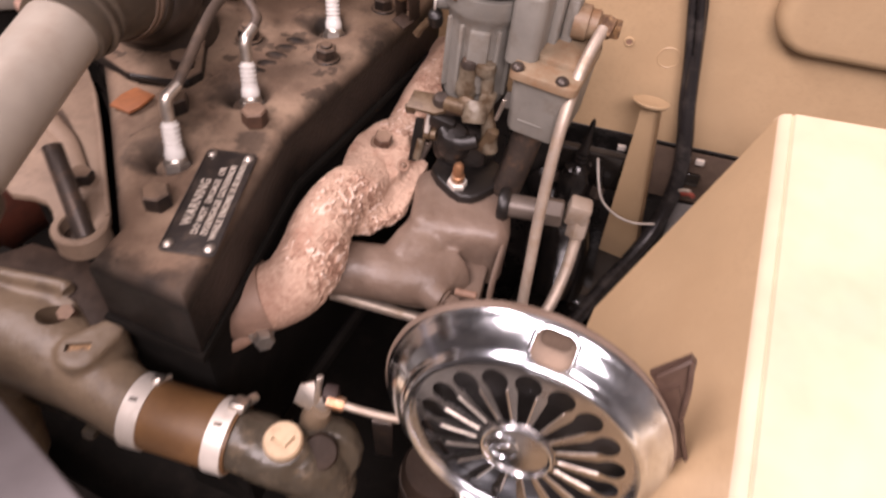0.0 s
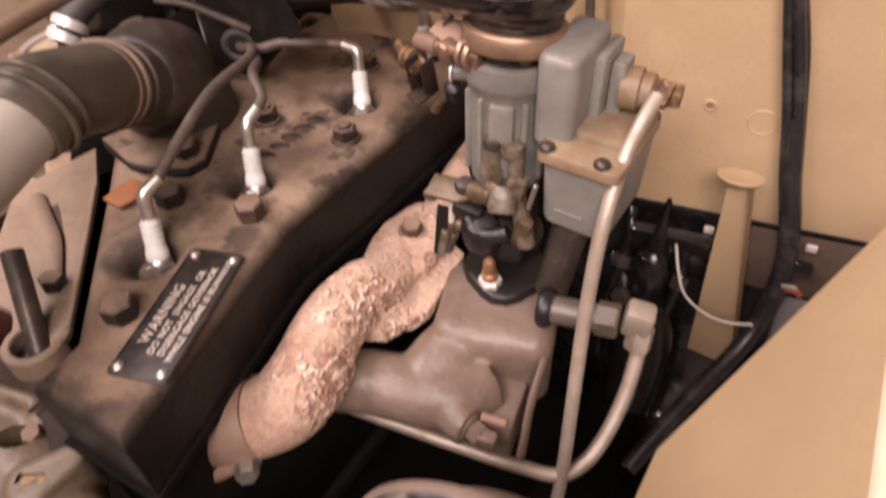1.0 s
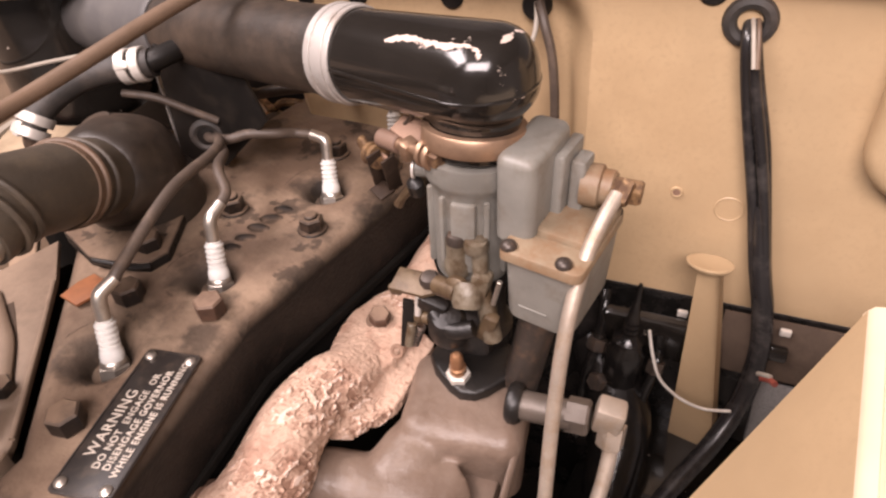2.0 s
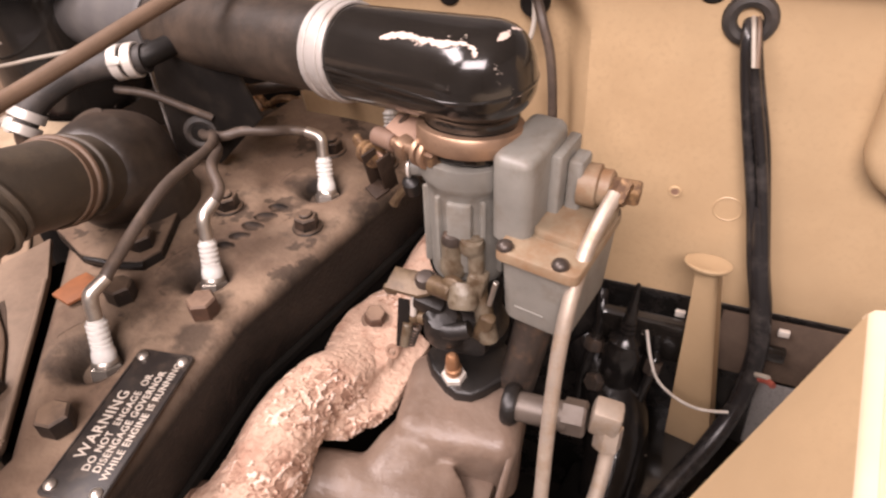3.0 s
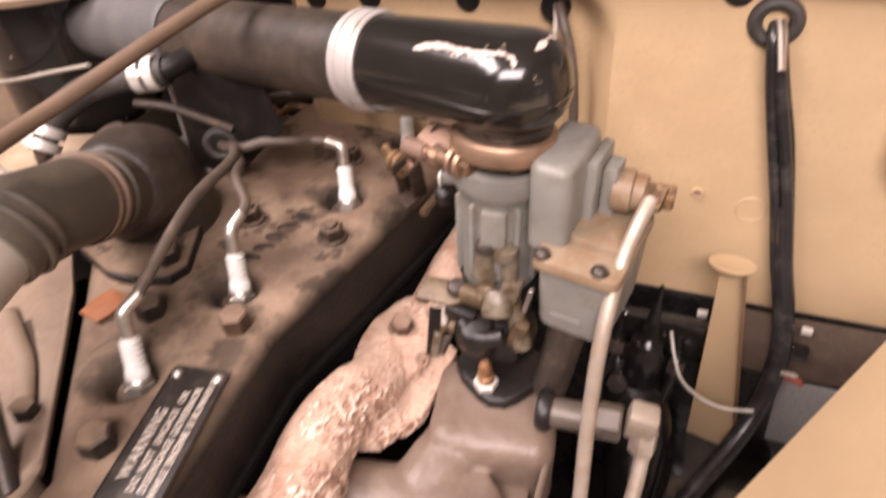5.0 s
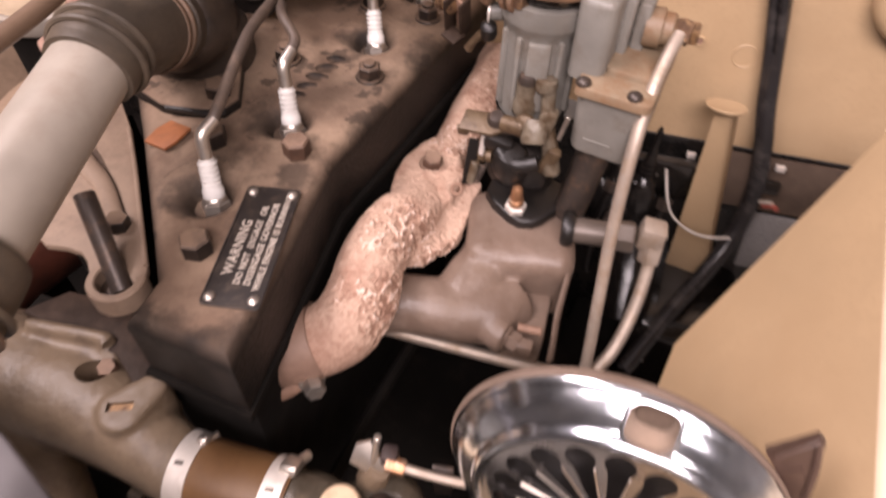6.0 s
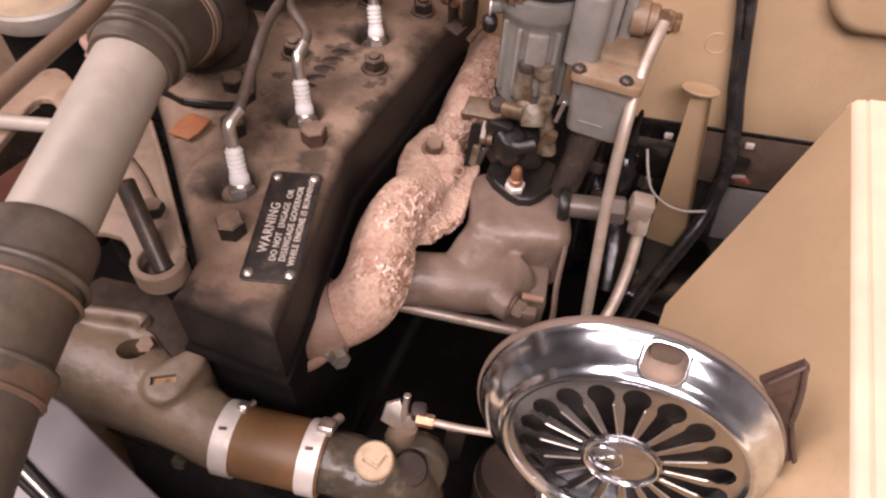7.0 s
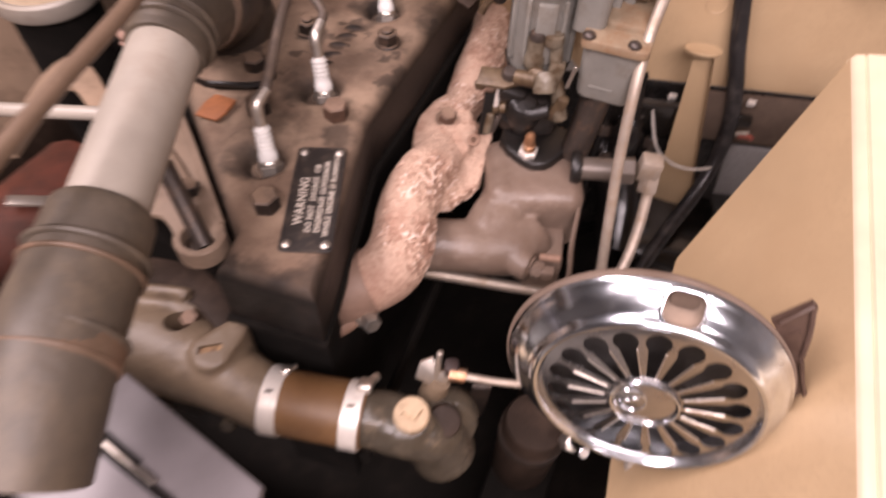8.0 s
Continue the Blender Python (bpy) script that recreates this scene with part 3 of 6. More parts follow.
# ---- inner fender on the far side of the bay ----
def build_far_side():
    bm = B()
    low, mid, top, lip, out_ = (-0.455, 0.37), (-0.475, 0.56), (-0.585, 0.850), (-0.592, 0.858), (-0.95, 0.855)
    rows = [[bm.verts.new((x, y, z)) for x, z in (mid, top, lip, out_)] for y in (-0.48, -0.2, 0.05, 0.25, 0.40)]
    for a, b in zip(rows, rows[1:]):
        for k in range(3):
            bm.faces.new((a[k], b[k], b[k + 1], a[k + 1]))
    bmesh.ops.recalc_face_normals(bm, faces=bm.faces[:])
    bmesh.ops.solidify(bm, geom=bm.faces[:], thickness=0.002)
    tagged(part("far_fender", bm, DARK_DUSTY_TAN), "dusty tan inner fender on the far side of the engine bay", "fender", kind="structure")
    # added dark panel that covers the bright floor on the far side
    bm = block(B(), pose(-0.470, -0.04, 0.465, 0, -6, 0), (0.006, 0.88, 0.20), 0.001)
    tagged(part("far_dark_panel", bm, GREASE), "dark panel added low on the far side to hide the lit floor", "panel", kind="structure")


build_far_side()

# ---- engine ----
engine = thing("engine", (0, 0.1, 0.45), "dusty black flathead engine with a cast iron head", "engine")
PLUG_AXIS = V((-0.0135, 0.018, 0.058)).normalized()
PLUGS = [V((0.0065, y, 0.778)) for y in (-0.0045, 0.0785, 0.1945, 0.2805)]


def add_to(bm, other):
    """Moves the faces of one bmesh into another."""
    me = bpy.data.meshes.new("temp")
    other.to_mesh(me)
    other.free()
    bm.from_mesh(me)
    bpy.data.meshes.remove(me)


def build_head():
    out = [(0.022, -0.098), (0.091, -0.093), (0.052, 0.062), (0.056, 0.345), (-0.125, 0.345), (-0.125, 0.0625), (-0.0855, 0.0275), (0.0175, -0.0685)]
    bm = prism(B(), pose(0, 0, 0.742), out, TOP - 0.742, 0.0130, 6)
    cutters = [lathe(B(), V((p.x - 0.004, p.y + 0.001, 0.7845)), (-0.04, 0, 1), [(0, 0), (0.0115, 0), (0.0130, 0.003), (0.0150, 0.0065), (0.0175, 0.0095), (0.0210, 0.0115), (0.0260, 0.0127), (0.034, 0.0136), (0.034, 0.02), (0, 0.02)], 36) for p in PLUGS]
    pits = B()
    for px_, py_, w in ((-0.0085, 0.107, 0.85), (-0.0080, 0.119, 1.0), (-0.0080, 0.132, 1.15), (-0.0080, 0.145, 1.15), (-0.0080, 0.158, 1.0)):
        dish = lathe(B(), (0, 0, 0), (0, 0, 1), [(0, -0.0034), (0.0030, -0.0031), (0.0040, -0.0018), (0.0046, 0.0004), (0.0048, 0.004), (0, 0.004)], 18)
        bmesh.ops.transform(dish, matrix=pose(px_, py_, TOP, 0, 0, 24 + 9 * math.sin(py_ * 700)) @ Matrix.Diagonal((1.75 * w, 0.95 * w, 1, 1)), verts=dish.verts[:])
        add_to(pits, dish)
    bm = carve(bm, cutters + [pits])
    head = part("cylinder_head", bm, HEAD, engine, "cast iron head thick with brown dust")
    bm = prism(B(), pose(0, 0, 0.735), [(0.020, -0.102), (0.094, -0.096), (0.056, 0.062), (0.060, 0.345), (-0.130, 0.345), (-0.130, 0.060), (-0.0875, 0.0245), (0.0150, -0.071)], 0.0065, 0.001)
    part("head_gasket", bm, SHADED_GRIME, engine)
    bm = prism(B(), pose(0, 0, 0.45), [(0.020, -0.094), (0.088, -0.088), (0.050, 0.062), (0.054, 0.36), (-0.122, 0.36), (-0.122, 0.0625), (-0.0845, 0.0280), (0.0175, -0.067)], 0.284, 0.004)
    part("engine_block", bm, SHADED_GRIME, engine, "black greasy engine block")


build_head()


def bolt(name, at, axis, across, height, material, parent=None, washer=True, label="", category="bolt", group="", stud=True):
    """A hexagon bolt head on a washer, with or without the end of a stud on top."""
    ob = thing(name, at, label, category, group) if parent is None else parent
    turn = V((math.cos(at[1] * 90), math.sin(at[1] * 90), 0.1))
    if washer:
        part("washer", lathe(B(), at, axis, [(0, 0), (across * 0.72, 0), (across * 0.74, 0.0008), (across * 0.7, 0.0018), (0, 0.0018)], 20), material, ob)
    bm = hexagon(B(), V(at) + V(axis).normalized() * 0.0016, axis, across, height, 0.0012, turn)
    if stud:
        lathe(bm, V(at) + V(axis).normalized() * (height + 0.001), axis, [(across * 0.33, 0), (across * 0.33, 0.0022), (across * 0.28, 0.003), (0, 0.003)], 12)
    part("hex_head", bm, material, ob)
    return ob


for x, y, rusty, stud in ((0.029, -0.043, False, False), (0.030, 0.054, True, False), (0.027, 0.151, False, True), (0.026, 0.245, False, True), (-0.025, 0.036, False, False), (-0.040, 0.139, False, True), (-0.0235, 0.239, False, True)):
    bolt("head_bolt", (x, y, TOP), (0, 0, 1), 0.0150 if stud else 0.0162, 0.0095 if stud else 0.0115, BOLT_RUST if rusty else BOLT_IRON, washer=stud, stud=stud,
         label="rust-brown plain hexagon bolt on the cylinder head" if rusty else ("dark oily stud nut on the cylinder head" if stud else "dusty plain hexagon bolt on the cylinder head"), group="head bolts")


def spark_plug(at, axis, toward):
    ob = thing("spark_plug", at, "white ceramic spark plug standing in the cylinder head", "spark plug", "spark plugs in the head")
    bm = lathe(B(), at - axis * 0.006, axis, [(0.0095, 0), (0.0095, 0.004), (0.0085, 0.006), (0, 0.006)], 18)
    part("thread_shell", bm, DARK_STEEL, ob)
    part("gasket_ring", ring(B(), at + axis * 0.0005, axis, 0.0095, 0.0012, 20, 6), STEEL, ob)
    bm = hexagon(B(), at + axis * 0.0015, axis, 0.0165, 0.0110, 0.001)
    lathe(bm, at + axis * 0.0125, axis, [(0.0078, 0), (0.0078, 0.0018), (0.0070, 0.003), (0, 0.003)], 18)
    part("hex_shell", bm, STEEL, ob, "plated steel hexagon shell")
    prof = [(0.0066, 0.0150), (0.0070, 0.0160), (0.0070, 0.0190), (0.0066, 0.0212), (0.0060, 0.0228)]
    h = 0.0235
    for k in range(5):
        prof += [(0.0060, h), (0.0062, h + 0.0008), (0.0060, h + 0.0017), (0.0047, h + 0.0021), (0.0047, h + 0.0031)]
        h += 0.0034
    prof += [(0.0050, h), (0.0046, h + 0.0004), (0, h + 0.0004)]
    part("insulator", lathe(B(), at, axis, prof, 20), CERAMIC, ob, "white ribbed ceramic insulator")
    top = at + axis * (h + 0.001)
    t = V(toward).normalized()
    k = top + axis * 0.0135
    bm = tube(B(), [top - axis * 0.001, top + axis * 0.005, k - axis * 0.002, k + axis * 0.001 + t * 0.0015, k + axis * 0.002 + t * 0.005, k + axis * 0.003 + t * 0.012], [0.0042, 0.0042, 0.0044, 0.0044, 0.0042, 0.0040], 14, 4)
    part("terminal_elbow", bm, STEEL, ob, "bent bright metal terminal")
    return k + axis * 0.003 + t * 0.011


JUNCTION = V((-0.083, 0.163, 0.833))
heads = [(0.18, 1, 0.25), (0.05, 1, 0.35), (-1, -0.25, 0.05), (-1, -0.3, 0.1)]
ends = [spark_plug(p, PLUG_AXIS, t) for p, t in zip(PLUGS, heads)]


def spark_wire(points, r=0.0038):
    ob = thing("spark_plug_wire", points[0], "brown-black spark plug cable running to the coil side", "cable", "spark plug wires")
    part("cable", tube(B(), points, r, 10, 8), CABLE, ob)
    return ob


spark_wire([ends[0], ends[0] + V((-0.003, 0.012, 0.005)), V((-0.024, 0.087, 0.852)), V((-0.042, 0.136, 0.847)), V((-0.059, 0.156, 0.842)), JUNCTION + V((0.004, 0.000, 0.002)), JUNCTION + V((-0.03, 0.02, -0.01))])
spark_wire([ends[1], ends[1] + V((-0.003, 0.009, 0.004)), V((-0.025, 0.125, 0.846)), V((-0.044, 0.146, 0.841)), V((-0.064, 0.159, 0.836)), JUNCTION + V((-0.02, 0.02, -0.008))])
spark_wire([ends[2], ends[2] + V((-0.012, -0.006, 0.001)), V((-0.034, 0.190, 0.838)), V((-0.050, 0.176, 0.840)), V((-0.066, 0.166, 0.836)), JUNCTION + V((-0.03, 0.02, -0.01))])
spark_wire([ends[3], ends[3] + V((-0.03, -0.01, 0.0)), V((-0.06, 0.255, 0.842)), V((-0.10, 0.235, 0.835)), V((-0.14, 0.22, 0.82))], 0.005)
clip = thing("wire_grommet", JUNCTION, "dark rubber grommet gathering the spark plug wires", "grommet")
part("grommet_ring", ring(B(), JUNCTION + V((-0.004, 0.004, 0.0)), (0.6, -0.75, 0.1), 0.0100, 0.0034, 24, 8), RUBBER, clip)
part("grommet_disc", lathe(B(), JUNCTION + V((-0.004, 0.004, 0.0)), (0.6, -0.75, 0.1), [(0, -0.0015), (0.0100, -0.0015), (0.0100, 0.0015), (0.004, 0.0025), (0, 0.0025)], 24), MATT_BLACK, clip)


def warning_plate():
    c = (V((0.057, -0.067, 0)) + V((0.079, -0.056, 0)) + V((0.029, 0.009, 0)) + V((0.049, 0.021, 0))) / 4
    lx = V((-0.029, 0.0765, 0)).normalized()
    ang = math.degrees(math.atan2(lx.y, lx.x))
    m = pose(c.x, c.y, TOP + 0.0006, 0, 0, ang)
    ob = thing("warning_plate", (c.x, c.y, TOP), "black metal warning plate with pale raised letters", "sign plate")
    part("plate", prism(B(), m, rounded(0.0925, 0.0345, 0.003), 0.0012, 0.0003), PLATE, ob)
    rim = carve(prism(B(), m @ Matrix.Translation((0, 0, 0.0009)), rounded(0.0915, 0.0335, 0.003), 0.0007), [prism(B(), m @ Matrix.Translation((0, 0, 0.0004)), rounded(0.0895, 0.0315, 0.0025), 0.002)])
    part("rim", rim, PLATE, ob)
    for sx in (-1, 1):
        for sy in (-1, 1):
            p = m @ V((sx * 0.0408, sy * 0.0125, 0.001))
            part("screw", lathe(B(), p, (0, 0, 1), [(0.0033, 0), (0.0031, 0.0012), (0.0018, 0.0022), (0, 0.0025)], 14), STEEL, ob)
    for text, y, size, x in (("WARNING", 0.0052, 0.0086, -0.025), ("DO NOT  ENGAGE  OR", -0.0012, 0.0056, -0.031), ("DISENGAGE GOVERNOR", -0.0072, 0.0056, -0.031), ("WHILE ENGINE IS RUNNING", -0.0132, 0.0056, -0.034)):
        cu = bpy.data.curves.new("lettering", "FONT")
        cu.body, cu.size, cu.extrude, cu.align_x = text, size, 0.0002, "LEFT"
        cu.space_character = 1.12
        cu.offset = 0.00006
        cu.materials.append(ENGRAVE)
        t = new("lettering", cu)
        t.parent = ob
        t.matrix_parent_inverse = world_of(ob).inverted()
        t.matrix_basis = m @ Matrix.Translation((x, y, 0.0016)) @ Matrix.Diagonal((0.93, 1, 1, 1))
    return ob


warning_plate()


# ---- exhaust and intake manifolds ----
def build_exhaust():
    ob = thing("exhaust_manifold", (0.09, 0.05, 0.72), "pinkish rust-flaked cast iron exhaust manifold beside the block", "manifold")
    bm = tube(B(), [(0.062, -0.032, 0.708), (0.080, -0.029, 0.712), (0.098, -0.011, 0.722), (0.100, 0.012, 0.729), (0.091, 0.045, 0.735), (0.088, 0.082, 0.733), (0.089, 0.112, 0.725), (0.084, 0.150, 0.718), (0.083, 0.188, 0.721), (0.084, 0.225, 0.730), (0.080, 0.28, 0.735), (0.066, 0.31, 0.730)],
              [0.020, 0.0235, 0.0250, 0.0250, 0.0235, 0.022, 0.0175, 0.0150, 0.0180, 0.0225, 0.023, 0.020], 26, 8)
    prism(bm, pose(0, 0, 0.716), [(0.068, 0.104), (0.059, 0.128), (0.057, 0.146), (0.061, 0.170), (0.069, 0.183), (0.081, 0.188), (0.090, 0.182), (0.100, 0.168), (0.112, 0.150), (0.114, 0.122), (0.110, 0.100), (0.090, 0.095)], 0.0195, 0.005, 3)
    # sloping web that meets the intake heat box with a flat end
    upper = [V((0.074, 0.100, 0.7440)), V((0.090, 0.168, 0.7330)), V((0.1235, 0.1580, 0.7240)), V((0.1320, 0.0965, 0.7240)), V((0.1190, 0.0655, 0.7260)), V((0.092, 0.050, 0.7440))]
    top_ring = [bm.verts.new(p) for p in upper]
    low_ring = [bm.verts.new(p - V((0, 0, t_))) for p, t_ in zip(upper, (0.028, 0.024, 0.014, 0.010, 0.010, 0.028))]
    bm.faces.new(top_ring[::-1])
    bm.faces.new(low_ring)
    for k in range(6):
        bm.faces.new((top_ring[k], top_ring[(k + 1) % 6], low_ring[(k + 1) % 6], low_ring[k]))
    tube(bm, [(0.088, 0.060, 0.738), (0.096, 0.085, 0.734), (0.100, 0.115, 0.726)], [0.020, 0.017, 0.012], 20, 6)
    bmesh.ops.recalc_face_normals(bm, faces=bm.faces[:])
    bm = fuse(bm, 0.0011, 15, 0.0004, 60, 0.0, 260)
    flake = bm.verts.layers.float.new("wear")
    hollow = bm.verts.layers.float.new("pit")
    for v in bm.verts:
        along = min(max((v.co.y + 0.022) / 0.02, 0), 1) * (1.0 if v.co.y < 0.085 else max(0.42, 1 - (v.co.y - 0.085) / 0.03) if v.co.y < 0.165 else 0.75)
        zone = min(max(0.62 + 0.9 * noise.noise(v.co * 30 + V((3, 1, 7))) + 0.45 * v.normal.x + 0.25 * v.normal.z, 0), 1) * along
        w = v.co + V((noise.noise(v.co * 190), noise.noise(v.co * 190 + V((7, 0, 0))), noise.noise(v.co * 190 + V((0, 7, 0))))) * 0.006
        near_, seeds = noise.voronoi(V((w.x, w.y * 0.7, w.z)) * 300)
        plate = noise.noise(seeds[0] * 2.3)
        crack = min((near_[1] - near_[0]) / 0.12, 1)
        v[flake] = 0.24 + 0.66 * zone * min(max(plate * 1.7 + 0.34, 0), 1) * crack
        v[hollow] = zone * min(max(0.10 - plate * 1.7, 0), 1) * (0.58 + 0.16 * max(0, v.normal.x)) + 0.28 * zone * (1 - crack) + 0.42 * min(max((-0.001 - v.co.y) / 0.026, 0), 1) + 0.12 * zone * max(0, v.normal.x)
        v.co += v.normal * (0.0019 * min(max(plate * 1.6, -0.5), 0.6) * zone + 0.00015 * noise.noise(v.co * 300))
    part("casting", bm, RUST, ob, "pinkish flaking cast body")
    n = V((0.72, -0.60, 0.35)).normalized()
    m = Matrix.Translation((0.057, -0.047, 0.701)) @ frame_matrix(n)
    part("front_flange", prism(B(), m @ Matrix.Translation((0, 0, 0.0)), rounded(0.060, 0.052, 0.022, 6), 0.006, 0.002, 2), NECK, ob, "brown rusty flange")
    part("neck_rim", ring(B(), (0.0560, -0.0385, 0.7060), (0.9, 0.35, 0.25), 0.0275, 0.0032, 36, 8), NECK, ob)
    part("port_neck", tube(B(), [V((0.048, -0.040, 0.704)), V((0.060, -0.037, 0.707)), V((0.074, -0.031, 0.711)), V((0.088, -0.021, 0.717))], [0.0285, 0.0285, 0.0275, 0.0258], 32, 5, 0.02), NECK, ob, "brown rusty port neck")
    part("clamp_strap", tube(B(), [(0.0640, -0.0640, 0.690), (0.0720, -0.0655, 0.691), (0.0830, -0.0590, 0.697), (0.0910, -0.0490, 0.704), (0.0960, -0.0390, 0.712)], 0.0016, 8, 6, 0.0, 3.0), RUSTY_IRON, ob, "thin steel strap")
    bolt("x", (0.0825, 0.1475, 0.7350), (0.20, -0.15, 1), 0.0138, 0.0095, BOLT_RUST, ob, stud=False)
    return ob


build_exhaust()
flange_bolt = bolt("flange_bolt", (0.0955, -0.0455, 0.7050), (0.75, -0.60, 0.25), 0.0125, 0.011, STEEL, stud=False, label="light steel bolt of the manifold clamp", category="bolt")


def build_intake():
    ob = thing("intake_manifold", (0.165, 0.1, 0.68), "grey-brown cast iron intake manifold under the carburetor", "manifold")
    bm = prism(B(), pose(0.1715, 0.124, 0.675, 0, 0, 20), rounded(0.082, 0.074, 0.014, 5), 0.061, 0.014, 5)
    tube(bm, [(0.100, 0.032, 0.698), (0.120, 0.043, 0.699), (0.15, 0.053, 0.698), (0.175, 0.064, 0.697), (0.188, 0.085, 0.695)], [0.0215, 0.022, 0.0225, 0.0225, 0.021], 24, 6)
    tube(bm, [(0.150, 0.055, 0.700), (0.155, 0.08, 0.704), (0.16, 0.11, 0.705)], [0.020, 0.024, 0.026], 22, 6)
    lathe(bm, (0.178, 0.052, 0.699), (0.9, -0.15, 0.03), [(0, 0), (0.013, 0), (0.013, 0.018), (0, 0.018)], 20)
    bm = fuse(bm, 0.002, 6, 0.0006, 70, 0.0002, 300)
    part("casting", bm, CAST, ob)
    bolt("x", (0.1955, 0.0495, 0.700), (0.9, -0.15, 0.03), 0.013, 0.009, CAST, ob)
    part("rear_flange", tube(B(), [(0.2150, 0.1190, 0.7260), (0.2170, 0.1040, 0.7200), (0.2205, 0.0830, 0.7020), (0.2250, 0.0680, 0.6890), (0.2270, 0.0600, 0.6780)], [0.0012, 0.0018, 0.0020, 0.0020, 0.0022], 8, 5, 0.0, 2.2, hint=(0, 1, 0)), CAST, ob, "thin rusty flange edge")
    part("step_block", block(B(), pose(0.2000, 0.078, 0.680, 0, 0, 12), (0.030, 0.040, 0.040), 0.004), CAST, ob)
    part("flange_nut", block(B(), pose(0.2085, 0.0480, 0.6985, 0, 0, 10), (0.013, 0.009, 0.014), 0.002), CAST, ob)
    part("flange_stud", rod_between(B(), (0.200, 0.0560, 0.7080), (0.2165, 0.0590, 0.7095), 0.0030), RUSTY_IRON, ob)
    part("outlet_pipe", lathe(B(), (0.200, 0.128, 0.742), (0.97, 0.2, 0.09), [(0, 0.004), (0.0095, 0.004), (0.0095, 0.04), (0, 0.04)], 20), COUPLING, ob)
    part("outlet_collar", lathe(B(), (0.200, 0.128, 0.742), (0.97, 0.2, 0.09), [(0, 0), (0.0120, 0), (0.0135, 0.002), (0.0135, 0.006), (0.0115, 0.009), (0.0098, 0.009)], 22), BLOCK, ob, "black collar")
    part("coupling_nut", hexagon(B(), (0.236, 0.1365, 0.7455), (0.97, 0.2, 0.09), 0.0195, 0.014), COUPLING, ob, "grey hexagon coupling nut")
    part("drop_tube", rod_between(B(), (0.197, 0.150, 0.735), (0.204, 0.158, 0.800), 0.012), DARK_STEEL, ob)
    return ob


build_intake()


# ---- carburetor ----
def build_carburetor():
    ob = thing("carburetor", (0.155, 0.155, 0.74), "grey single-barrel carburetor with stained float bowl", "carburetor")
    axis = V((0, 0, 1))
    c = V((0.1490, 0.1715, 0))
    up = lambda z: V((c.x, c.y, z))
    m = pose(0.166, 0.140, 0.735, 0, 0, 20)
    part("base_flange", prism(B(), m, [(-0.026, 0.022), (-0.030, 0.006), (-0.024, -0.006), (-0.012, -0.018), (-0.004, -0.023), (0.006, -0.0225), (0.014, -0.017), (0.028, -0.002), (0.033, 0.010), (0.030, 0.020), (0.02, 0.026)], 0.009, 0.003, 3), BLOCK, ob, "black oily base flange")
    bm = lathe(B(), up(0.742), axis, [(0, 0), (0.027, 0), (0.027, 0.010), (0.022, 0.016), (0.021, 0.045), (0.024, 0.056), (0.026, 0.066)], 28)
    block(bm, pose(0.158, 0.150, 0.772, 0, 0, 20), (0.034, 0.03, 0.035), 0.006)
    part("throttle_body", bm, BLOCK, ob, "dark oily throttle body")
    bm = lathe(B(), up(0.806), axis, [(0, 0), (0.0240, 0), (0.0250, 0.006), (0.0255, 0.060), (0.0264, 0.066), (0.0286, 0.070), (0.0298, 0.074), (0.0298, 0.0850), (0, 0.0850)], 40)
    tower = part("air_horn", bm, CARB, ob, "grey painted choke tower")
    for a in (228, 258, 316, 344):
        d = V((math.cos(radians(a)), math.sin(radians(a)), 0))
        part("web", block(B(), Matrix.Translation(up(0.842) + d * 0.0255) @ pose(0, 0, 0, 0, 0, a), (0.006, 0.0036, 0.056), 0.0013), CARB, tower)
    d = V((math.cos(radians(287)), math.sin(radians(287)), 0))
    part("tower_panel", block(B(), Matrix.Translation(up(0.844) + d * 0.0245) @ pose(0, 0, 0, 0, 0, 287), (0.008, 0.0150, 0.050), 0.0022), CARB, tower)
    # vent chamber, fin and inlet boss
    part("vent_chamber", prism(B(), pose(0.1850, 0.176, 0.852, 2, 0, 2), rounded(0.0235, 0.052, 0.0065, 5), 0.054, 0.0055, 4), CARB, ob)
    part("fin", prism(B(), pose(0.1985, 0.190, 0.852, 0, 0, 2), rounded(0.0070, 0.030, 0.002, 3), 0.045, 0.002, 2), CARB, ob)
    part("fin", prism(B(), pose(0.2065, 0.192, 0.852, 0, 0, 2), rounded(0.0085, 0.016, 0.002, 3), 0.039, 0.002, 2), CARB, ob)
    part("inlet_boss", lathe(B(), (0.208, 0.193, 0.873), (0.98, 0.15, 0.02), [(0, 0), (0.0125, 0), (0.0125, 0.010), (0.0105, 0.011), (0.0105, 0.0165), (0.009, 0.018), (0, 0.018)], 20), CARB_TOP, ob)
    # float bowl and cover
    cover = part("bowl_cover", prism(B(), pose(0.2080, 0.170, 0.8495, 0, 0, 1), rounded(0.0485, 0.068, 0.005, 4), 0.0065, 0.0015, 2), CARB_TOP, ob, "brown-stained float bowl cover")
    part("cover_pad", prism(B(), pose(0.2130, 0.180, 0.8555, 0, 0, 1), rounded(0.036, 0.046, 0.006, 4), 0.005, 0.002, 2), CARB_TOP, cover)
    rows = [(0.802, 0.0375, 0.052), (0.8035, 0.0415, 0.057), (0.806, 0.0425, 0.058), (0.838, 0.0445, 0.062), (0.850, 0.0450, 0.0635)]
    bm = B()
    loops = [[bm.verts.new(V((0.2085 + x, 0.1705 + y, z))) for x, y in rounded(w, h, 0.008, 5)] for z, w, h in rows]
